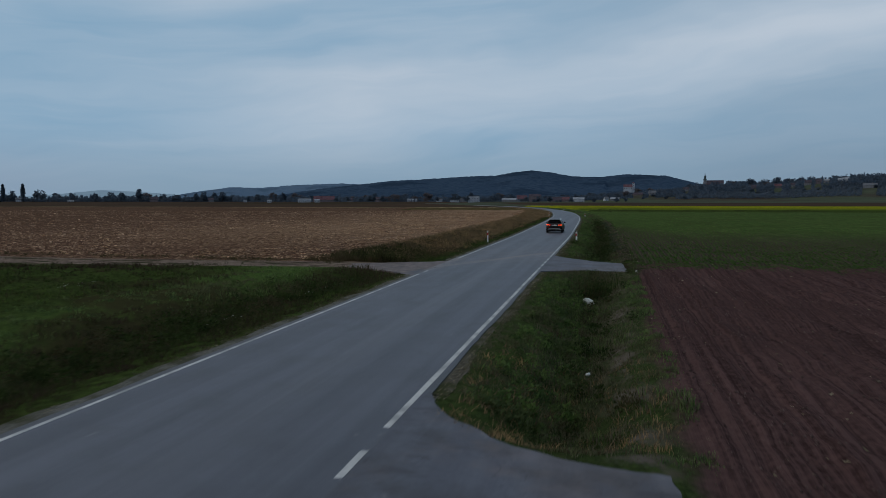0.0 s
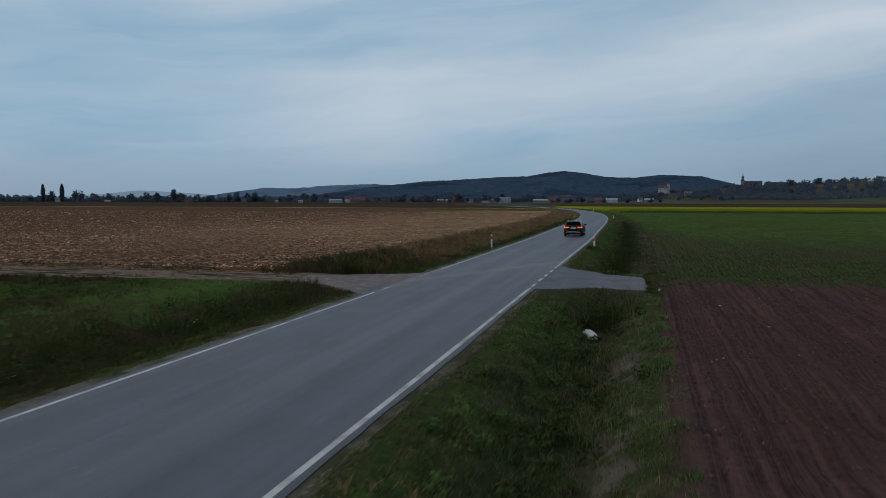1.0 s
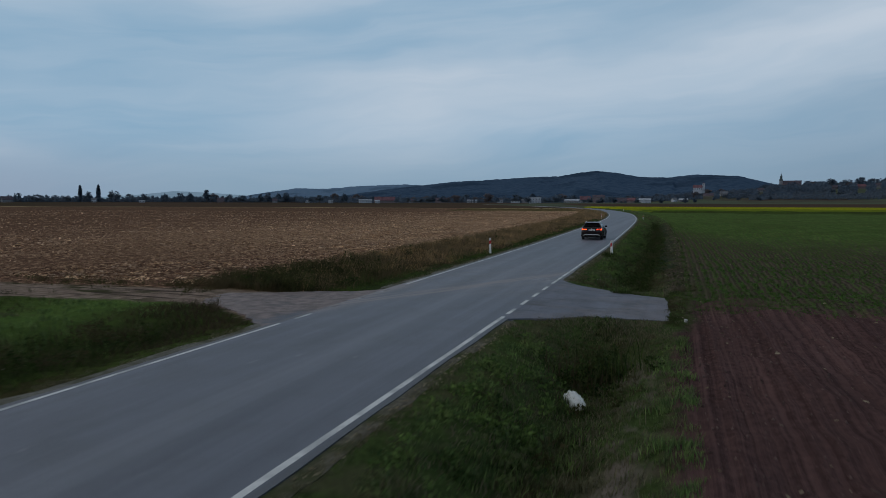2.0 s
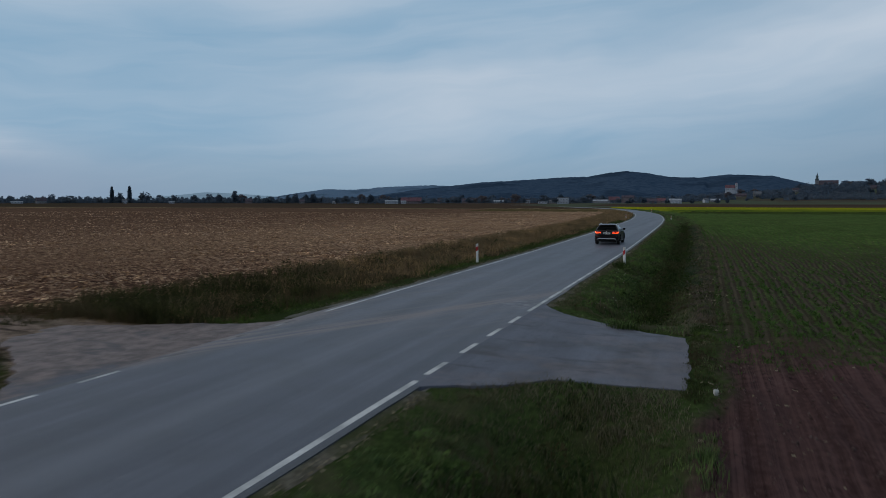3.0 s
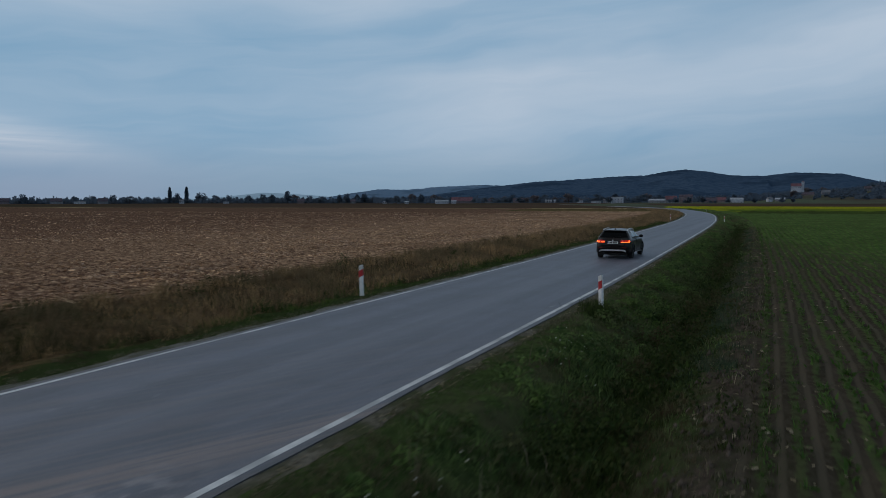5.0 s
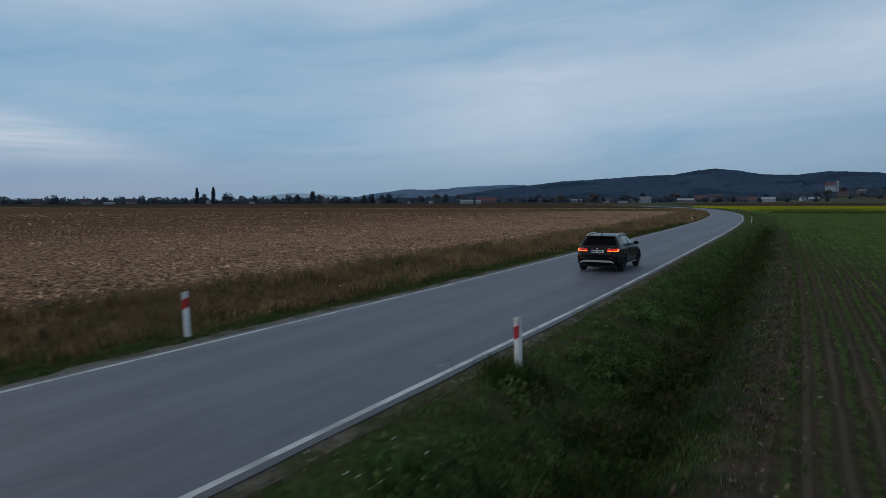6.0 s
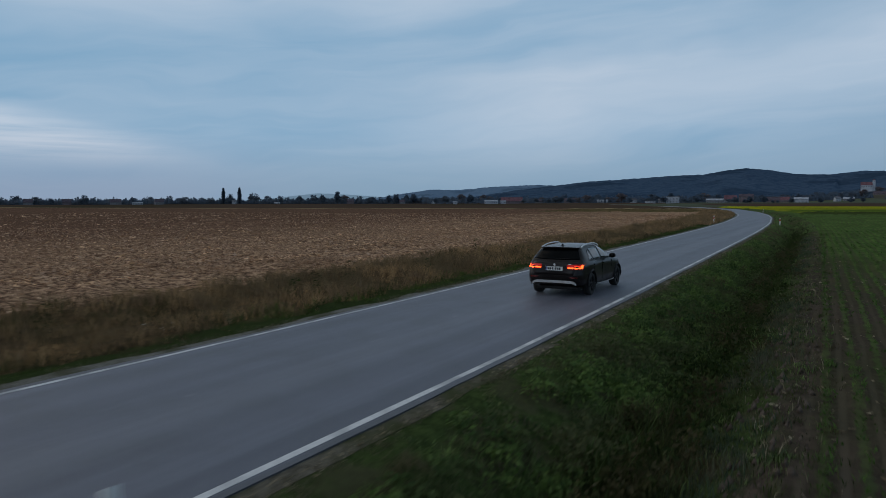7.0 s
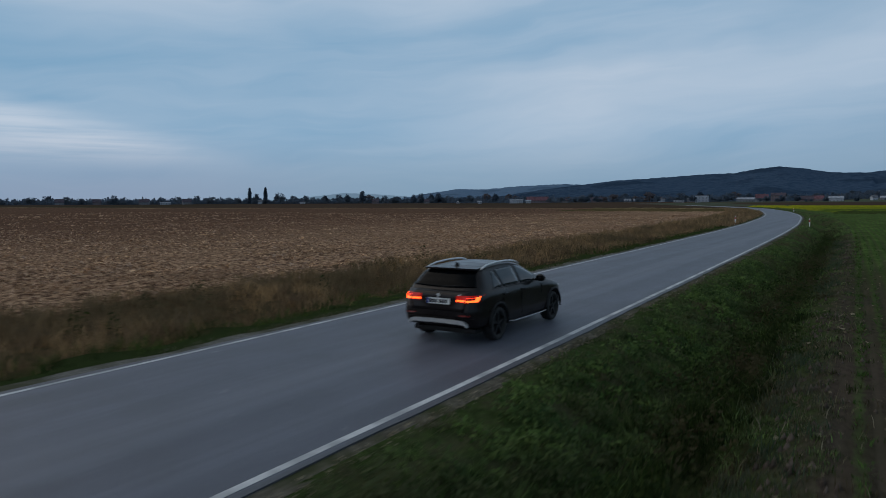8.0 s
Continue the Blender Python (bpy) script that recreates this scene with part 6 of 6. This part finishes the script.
def from_rear(x, z):
    """y of the car's tail there."""
    hit = SKIN.ray_cast(Vector((x, -2.0, z)), Vector((0, 1, 0)))[0]
    return hit.y if hit else 0.6


def from_top(x, yy):
    """z of the car's top there."""
    hit = SKIN.ray_cast(Vector((x, yy, 4.0)), Vector((0, 0, -1)))[0]
    return hit.z if hit else 1.45


def patch(place_at, n, m_, away, thick):
    """A fitted pane: place_at(s, t) gives its points, away lifts it off the skin, thick goes back in."""
    bm = bmesh.new()
    away, thick = Vector(away), Vector(thick)
    front = [[bm.verts.new(Vector(place_at(i / n, j / m_)) + away) for j in range(m_ + 1)] for i in range(n + 1)]
    rear = [[bm.verts.new(v.co + thick) for v in col] for col in front]
    for g in (front, rear):
        for i in range(n):
            for j in range(m_):
                bm.faces.new((g[i][j], g[i + 1][j], g[i + 1][j + 1], g[i][j + 1]))
    rim = [(i, 0) for i in range(n)] + [(n, j) for j in range(m_)] + [(i, m_) for i in range(n, 0, -1)] + [(0, j) for j in range(m_, 0, -1)]
    for (a, b), (c, d) in zip(rim, rim[1:] + rim[:1]):
        bm.faces.new((front[a][b], rear[a][b], rear[c][d], front[c][d]))
    bmesh.ops.remove_doubles(bm, verts=bm.verts[:], dist=0.0002)
    bmesh.ops.recalc_face_normals(bm, faces=bm.faces[:])
    return bm


def sill_line(yy):
    return float(np.interp(yy, [0.7, 3.0], [1.062, 1.018]))


def head_line(yy):
    return float(np.interp(yy, [0.76, 0.90, 1.02, 1.30, 1.90, 2.20, 2.45, 2.95], [1.062, 1.230, 1.350, 1.392, 1.405, 1.385, 1.305, 1.030]))


def side_window(s_, y0, y1, lean0, lean1):
    """A pane of the flank between two slanting edges."""
    def at(s, t):
        yy = y0 + (y1 - y0) * s
        lo, hi = sill_line(yy), max(sill_line(yy) + 0.004, head_line(yy))
        z = lo + (hi - lo) * t
        yy -= (lean0 + (lean1 - lean0) * s) * (z - lo)
        return from_side(s_, yy, z), yy, z
    return patch(at, 10, 6, (s_ * 0.005, 0, 0), (-s_ * 0.012, 0, 0))


for s_ in (-1, 1):
    part("quarter_window", side_window(s_, 0.78, 1.13, 0.0, 0.26), M_SIDEGLASS, body, "", True)
    part("rear_door_window", side_window(s_, 1.20, 1.93, 0.26, 0.0), M_SIDEGLASS, body, "", True)
    part("front_door_window", side_window(s_, 2.01, 2.90, 0.0, 0.0), M_SIDEGLASS, body, "", True)
    part("belt_trim", patch(lambda s, t: (from_side(s_, 0.72 + 2.25 * s, sill_line(0.72 + 2.25 * s) - 0.026 + 0.016 * t), 0.72 + 2.25 * s, sill_line(0.72 + 2.25 * s) - 0.026 + 0.016 * t), 20, 1, (s_ * 0.006, 0, 0), (-s_ * 0.014, 0, 0)), M_CLAD, body)
xs = np.linspace(-1, 1, 11)


def rear_glass(s, t):
    z = 1.085 + 0.020 * (2 * s - 1) ** 2 + (1.385 - 1.085 - 0.02 * (2 * s - 1) ** 2) * t
    x = (2 * s - 1) * (0.715 + (0.565 - 0.715) * t)
    return x, from_rear(x, z), z


def front_glass(s, t):
    yy = 3.24 - 0.80 * t
    x = (2 * s - 1) * (0.70 + (0.54 - 0.70) * t)
    yy -= 0.14 * (2 * s - 1) ** 2
    return x, yy, from_top(x, yy)


part("rear_window", patch(rear_glass, 14, 8, (0, -0.007, 0.004), (0, 0.016, 0)), M_CARGLASS, body, "dark tinted rear window", True)
part("windscreen", patch(front_glass, 12, 8, (0, 0.003, 0.006), (0, 0, -0.014)), M_CARGLASS, body, "", True)
part("roof_spoiler", solid([(0.60 * x, 0.405 + 0.10 * x * x, 1.428 - 0.014 * x * x) for x in xs] + [(0.57 * x, 0.76, 1.446 - 0.016 * x * x) for x in xs[::-1]], (0, 0, 0.028)), M_CAR, body, "black roof spoiler")
# wiper, aerial, rails
wp = bmesh.new()
block(wp, -0.03, 0.38, -0.010, 0.010, -0.010, 0.010, 0.004)
bmesh.ops.transform(wp, matrix=Matrix.Translation((0.0, from_rear(0.2, 1.11) - 0.022, 1.105)) @ Euler((0, radians(-4), 0)).to_matrix().to_4x4(), verts=wp.verts[:])
part("rear_wiper", wp, M_CLAD, body)
fin = from_top(0, 0.80)
part("aerial", solid([(-0.018, 0.72, fin - 0.02), (-0.018, 0.90, fin - 0.02), (-0.012, 0.79, fin + 0.060), (-0.010, 0.735, fin + 0.072)], (0.032, 0, 0)), M_CAR, body, "black shark-fin aerial")


def tube(points, radius, sides=8):
    bm = bmesh.new()
    rings = []
    for i, p in enumerate(points):
        a = Vector(points[max(0, i - 1)])
        b = Vector(points[min(len(points) - 1, i + 1)])
        rot = (b - a).to_track_quat("Z", "Y").to_matrix()
        rings.append([bm.verts.new(Vector(p) + rot @ Vector((math.cos(j * 2 * math.pi / sides) * radius, math.sin(j * 2 * math.pi / sides) * radius * 1.0, 0))) for j in range(sides)])
    for a, b in zip(rings, rings[1:]):
        for j in range(sides):
            bm.faces.new((a[j], a[(j + 1) % sides], b[(j + 1) % sides], b[j]))
    bm.faces.new(rings[0][::-1])
    bm.faces.new(rings[-1])
    bmesh.ops.recalc_face_normals(bm, faces=bm.faces[:])
    return bm


for s_ in (-1, 1):
    pts = [(s_ * 0.622, 0.66, 1.425), (s_ * 0.614, 0.76, 1.462), (s_ * 0.606, 0.95, 1.494), (s_ * 0.600, 1.30, 1.517), (s_ * 0.600, 1.70, 1.520), (s_ * 0.606, 2.02, 1.502), (s_ * 0.616, 2.20, 1.470), (s_ * 0.628, 2.30, 1.425)]
    part("roof_rail", tube(pts, 0.022), M_CHROME, body, "satin aluminium roof rail", True)
    # mirror
    mb = bmesh.new()
    bmesh.ops.create_icosphere(mb, subdivisions=2, radius=1, matrix=Matrix.Translation((s_ * 0.985, 2.72, 1.085)) @ Matrix.Diagonal((0.115, 0.075, 0.085, 1)))
    block(mb, min(s_ * 0.80, s_ * 0.93), max(s_ * 0.80, s_ * 0.93), 2.68, 2.76, 1.035, 1.065, 0.008)
    mirror = part("mirror", mb, M_CAR, car, "black door mirror", True)
    part("mirror_glass", blockm(s_ * 0.985 - 0.08, s_ * 0.985 + 0.08, 2.655, 2.664, 1.035, 1.135, 0.004), M_CARGLASS, mirror)
    # flank details
    for y0 in (1.15, 2.10):
        part("door_handle", blockm(min(s_ * 0.872, s_ * 0.905), max(s_ * 0.872, s_ * 0.905), y0 + 0.0, y0 + 0.19, 0.885, 0.915, 0.01), M_CAR, body)
    for y0 in (1.12, 1.985, 3.02):
        part("door_seam", blockm(min(s_ * 0.86, s_ * 0.893), max(s_ * 0.86, s_ * 0.887), y0, y0 + 0.004, 0.40, 0.93), M_SEAM, body)
    part("sill_trim", tube([(s_ * 0.905, 1.36, 0.325), (s_ * 0.912, 1.6, 0.300), (s_ * 0.912, 3.0, 0.292), (s_ * 0.905, 3.2, 0.30)], 0.014, 6), M_SKID, body, "silver sill trim", True)
    # wheel arch cladding
    for yy in (REAR_AXLE, FRONT_AXLE):
        arc = [(s_ * 0.893, yy + 0.405 * math.cos(a), 0.345 + 0.405 * math.sin(a)) for a in np.linspace(-0.12, math.pi + 0.12, 19)]
        part("arch_cladding", tube(arc, 0.030, 6), M_CLAD, body, "black plastic arch cladding", True)

# wheels
def wheel(s_, yy):
    w_ = new("wheel")
    w_.parent = car
    w_.location = (s_ * 0.785, yy, WHEEL_R)
    bm = bmesh.new()
    prof = [(0.235, -0.10), (0.30, -0.112), (0.325, -0.095), (WHEEL_R, -0.05), (WHEEL_R, 0.05), (0.325, 0.095), (0.30, 0.112), (0.235, 0.10)]
    rings = [[bm.verts.new((o, r_ * math.cos(i * math.pi / 14), r_ * math.sin(i * math.pi / 14))) for i in range(28)] for r_, o in prof]
    for a, b in zip(rings, rings[1:] + rings[:1]):
        for i in range(28):
            bm.faces.new((a[i], a[(i + 1) % 28], b[(i + 1) % 28], b[i]))
    bmesh.ops.recalc_face_normals(bm, faces=bm.faces[:])
    part("tyre", bm, M_TYRE, w_, "", True)
    bm = bmesh.new()
    bmesh.ops.create_cone(bm, cap_ends=True, segments=28, radius1=0.236, radius2=0.236, depth=0.10, matrix=Matrix.Translation((-s_ * 0.03, 0, 0)) @ Euler((0, radians(90), 0)).to_matrix().to_4x4())
    for i in range(5):
        a = i * 2 * math.pi / 5
        bmesh.ops.create_cube(bm, size=1, matrix=Matrix.Rotation(a, 4, "X") @ Matrix.Translation((s_ * 0.07, 0, 0.12)) @ Matrix.Diagonal((0.03, 0.055, 0.22, 1)))
    bmesh.ops.create_cone(bm, cap_ends=True, segments=16, radius1=0.045, radius2=0.035, depth=0.05, matrix=Matrix.Translation((s_ * 0.08, 0, 0)) @ Euler((0, radians(90), 0)).to_matrix().to_4x4())
    part("rim", bm, M_RIM, w_)
    return w_


for yy in (REAR_AXLE, FRONT_AXLE):
    for s_ in (-1, 1):
        wheel(s_, yy)

# the tail
def tail_y(x, z):
    """The rear face of the body at that place."""
    return from_rear(x, z)


def tail_panel(outline, out=0.012, thick=0.05):
    """A fitted piece of the tail from (x, z) corners."""
    return solid([(x, tail_y(x, z) - out, z) for x, z in outline], (0, thick, 0))


def bar(x0, x1, z0, z1, n=7, dz=0.0):
    xs_ = np.linspace(x0, x1, n)
    return [(float(x), z0 + dz * i / (n - 1)) for i, x in enumerate(xs_)] + [(float(x), z1 + dz * i / (n - 1)) for i, x in list(enumerate(xs_))[::-1]]


part("tailgate", patch(lambda s, t: ((2 * s - 1) * (0.60 + 0.08 * t), tail_y((2 * s - 1) * (0.60 + 0.08 * t), 0.655 + 0.385 * t), 0.655 + 0.385 * t), 14, 6, (0, -0.006, 0), (0, 0.02, 0)), M_CAR, body, "", True)
for s_ in (-1, 1):
    lamp = part("tail_lamp", tail_panel(bar(s_ * 0.400, s_ * 0.845, 0.832, 0.962, 15, 0.012), 0.014, 0.05), M_LENS, car, "red tail lamp with lit light bars")
    part("light_bar", tail_panel(bar(s_ * 0.415, s_ * 0.600, 0.849, 0.884, 6), 0.022, 0.02), M_HOT, lamp)
    part("light_bar", tail_panel(bar(s_ * 0.630, s_ * 0.828, 0.845, 0.879, 9, 0.01), 0.022, 0.02), M_HOT, lamp)
    part("light_bar", tail_panel(bar(s_ * 0.785, s_ * 0.830, 0.873, 0.945, 5, 0.008), 0.026, 0.02), M_HOT, lamp)
    part("light_bar", tail_panel(bar(s_ * 0.630, s_ * 0.765, 0.913, 0.931, 6, 0.005), 0.022, 0.02), M_LIT, lamp)
    part("reflector", tail_panel(bar(s_ * 0.50, s_ * 0.72, 0.575, 0.602, 6), 0.016, 0.03), M_REFLECT, body, "red bumper reflector")
plate = part("number_plate", tail_panel(bar(-0.26, 0.26, 0.780, 0.895, 3), 0.024, 0.02), M_PLATE, car, "white number plate with dark bars")
for x0, x1 in ((-0.205, -0.155), (-0.140, -0.090), (-0.075, -0.025), (0.020, 0.070), (0.085, 0.135), (0.150, 0.200)):
    part("plate_bar", tail_panel([(x0, 0.802), (x1, 0.802), (x1, 0.872), (x0, 0.872)], 0.029, 0.006), M_INK, plate)
part("plate_bar", tail_panel([(-0.255, 0.785), (-0.220, 0.785), (-0.220, 0.890), (-0.255, 0.890)], 0.029, 0.006), plain("blue plate strip", (0.03, 0.07, 0.30), 0.5), plate)
bd = bmesh.new()
bmesh.ops.create_cone(bd, cap_ends=True, segments=20, radius1=0.036, radius2=0.033, depth=0.012, matrix=Matrix.Translation((0, tail_y(0, 0.955) - 0.022, 0.955)) @ Euler((radians(90), 0, 0)).to_matrix().to_4x4())
part("badge", bd, M_CHROME, body, "round silver badge")
part("badge_mark", tail_panel(bar(0.44, 0.51, 0.968, 0.982, 3), 0.016, 0.02), M_CHROME, body, "small silver badge bars")
# bumper: plastic cladding, silver skid, exhaust
part("bumper", tail_panel(bar(-0.77, 0.77, 0.32, 0.53, 17), 0.020, 0.06), M_CLAD, body, "black plastic rear bumper")
skid = patch(lambda s, t: ((x := -0.67 + 1.34 * s), min(0.10, tail_y(x, 0.50)), 0.415 - 0.055 * abs(x / 0.67) ** 12 + (0.076 - 0.020 * abs(x / 0.67) ** 12) * t), 24, 3, (0, -0.026, 0), (0, 0.06, 0))
part("bumper_skid", skid, M_SKID, body, "silver bumper skid strip")
ex = bmesh.new()
bmesh.ops.create_cone(ex, cap_ends=True, segments=16, radius1=0.042, radius2=0.042, depth=0.16, matrix=Matrix.Translation((-0.47, 0.10, 0.335)) @ Euler((radians(90), 0, 0)).to_matrix().to_4x4())
part("exhaust", ex, M_RIM, body, "round exhaust pipe")
part("underbody", blockm(-0.70, 0.70, 0.25, 4.1, 0.20, 0.30, 0.03), M_CLAD, body)
for s_ in (-1, 1):
    part("headlamp", solid([(s_ * 0.50, 4.36, 0.66), (s_ * 0.80, 4.16, 0.69), (s_ * 0.80, 4.13, 0.80), (s_ * 0.52, 4.28, 0.765)], (0, 0.05, 0)), M_CHROME, body)
car.matrix_basis = pose(0.74, 76.60, 0.002, 0, 0, 0.3) @ Matrix.Scale(1.035, 4)

# ---------- delineator posts, bag, marker stone ----------
M_POST = mottled("white post plastic", (0.66, 0.66, 0.66), (0.78, 0.78, 0.78), 6.0, 0.55, (0.50, 0.49, 0.47), 2.5, 0.05, 0.002)
M_RED = plain("red reflective band", (0.42, 0.018, 0.022), 0.4)
M_DIRT = mottled("dried mud splashes", (0.11, 0.09, 0.075), (0.20, 0.17, 0.14), 30.0, 0.9)


def delineator(u, y, lean, band, turn=0.0, dirty=True, z=None):
    x = float(shift(u, y))
    post = thing("delineator_post", "white plastic roadside post with a red band", "post", "roadside posts", pose(x, y, float(land(u, y)) - 0.02 if z is None else z, lean[0], lean[1], turn))
    h = 1.02
    col = [(-0.062, -0.045), (-0.045, -0.058), (0.045, -0.058), (0.062, -0.045), (0.062, 0.03), (0.03, 0.058), (-0.03, 0.058), (-0.062, 0.03)]
    bm = bmesh.new()
    lo = [bm.verts.new((a, b, -0.35)) for a, b in col]
    hi = [bm.verts.new((a * 0.97, b * 0.97, h + a * 0.35)) for a, b in col]
    bm.faces.new(lo[::-1])
    bm.faces.new(hi)
    for i in range(8):
        j = (i + 1) % 8
        bm.faces.new((lo[i], lo[j], hi[j], hi[i]))
    bmesh.ops.bevel(bm, geom=[e for e in bm.edges if e.verts[0].co.z > 0.5 and e.verts[1].co.z > 0.5], offset=0.006, segments=2, affect="EDGES")
    part("pillar", bm, M_POST, post)
    bm = bmesh.new()
    g = 1.035
    a0 = [bm.verts.new((a * g, b * g, h - 0.38 + a * 0.5)) for a, b in col]
    a1 = [bm.verts.new((a * g, b * g, h - 0.16 + a * 0.5)) for a, b in col]
    for i in range(8):
        if band or i in (0, 1, 2):
            j = (i + 1) % 8
            bm.faces.new((a0[i], a0[j], a1[j], a1[i]))
    part("red_band", bm, M_RED, post, "slanted red reflective band")
    if dirty:
        for i in range(5):
            zz = 0.10 + 0.065 * i
            part("mud_splash", solid([(-0.05 + 0.01 * i, -0.0605, zz), (0.03, -0.0605, zz + 0.045), (0.035, -0.0605, zz + 0.062), (-0.045 + 0.012 * i, -0.0605, zz + 0.018)], (0, 0.003, 0)), M_DIRT, post)
    return post


delineator(-3.93, 59.36, (2, -1), True, 8, False, -0.05)
delineator(3.90, 59.69, (1, -1.5), False, -20, True, -0.08)
delineator(-3.8, 153.2, (0, 2), True, 0, False)
delineator(4.1, 153.5, (0, -1), True, 0, False)
delineator(-3.9, 252.0, (0, 2), True, 0, False)
delineator(4.0, 250.0, (0, -2), True, 0, False)

# crumpled white sack in the ditch
bm = bmesh.new()
bmesh.ops.create_icosphere(bm, subdivisions=4, radius=1)
for v in bm.verts:
    p = v.co.copy()
    f = 1 + 0.28 * noise.noise(p * 2.1) + 0.16 * noise.noise(p * 5.3 + Vector((3, 1, 7))) + 0.07 * abs(noise.noise(p * 11))
    tail = 1 + 0.5 * max(0, p.x) ** 2
    v.co = Vector((p.x * 0.33 * f * tail, p.y * 0.17 * f, max(p.z, -0.75) * 0.14 * f))
M_SACK = mottled("white woven plastic", (0.58, 0.60, 0.60), (0.72, 0.73, 0.72), 24.0, 0.55, (0.46, 0.48, 0.46), 3.0, 0.4, 0.02)
sack = new("plastic_sack", mesh_of("plastic_sack", bm, M_SACK, True))
sack.matrix_basis = pose(5.60, 29.92, float(land(5.60, 29.92)) + 0.10, 14, 12, -58)
tagged(sack, "crumpled white plastic sack lying in the ditch grass", "sack")

bm = blockm(-0.042, 0.042, -0.042, 0.042, -0.3, 0.075, 0.012)
for v in bm.verts:
    v.co += Vector((noise.noise(v.co * 9), noise.noise(v.co * 9 + Vector((5, 0, 0))), 0)) * 0.012
M_STONE = mottled("whitewashed stone", (0.42, 0.42, 0.41), (0.58, 0.58, 0.57), 20.0, 0.9, (0.26, 0.25, 0.22), 5.0, 0.5, 0.01)
stone = new("marker_stone", mesh_of("marker_stone", bm, M_STONE))
stone.matrix_basis = pose(7.95, 36.43, float(land(7.95, 36.43)), 0, 0, 18)
tagged(stone, "small whitewashed boundary stone at the field corner", "stone")

# small white scrap in the ditch near the first access
bm = bmesh.new()
bmesh.ops.create_icosphere(bm, subdivisions=3, radius=1)
for v in bm.verts:
    p = v.co.copy()
    f = 1 + 0.35 * noise.noise(p * 2.7 + Vector((9, 2, 4))) + 0.2 * abs(noise.noise(p * 6.1))
    v.co = Vector((p.x * 0.060 * f, p.y * 0.045 * f, max(p.z, -0.6) * 0.035 * f))
scrap = new("paper_scrap", mesh_of("paper_scrap", bm, M_SACK, False))
scrap.matrix_basis = pose(5.90, 16.30, float(land(5.90, 16.30)) + 0.16, 20, -10, 35)
tagged(scrap, "small crumpled white paper caught in the ditch grass", "litter")
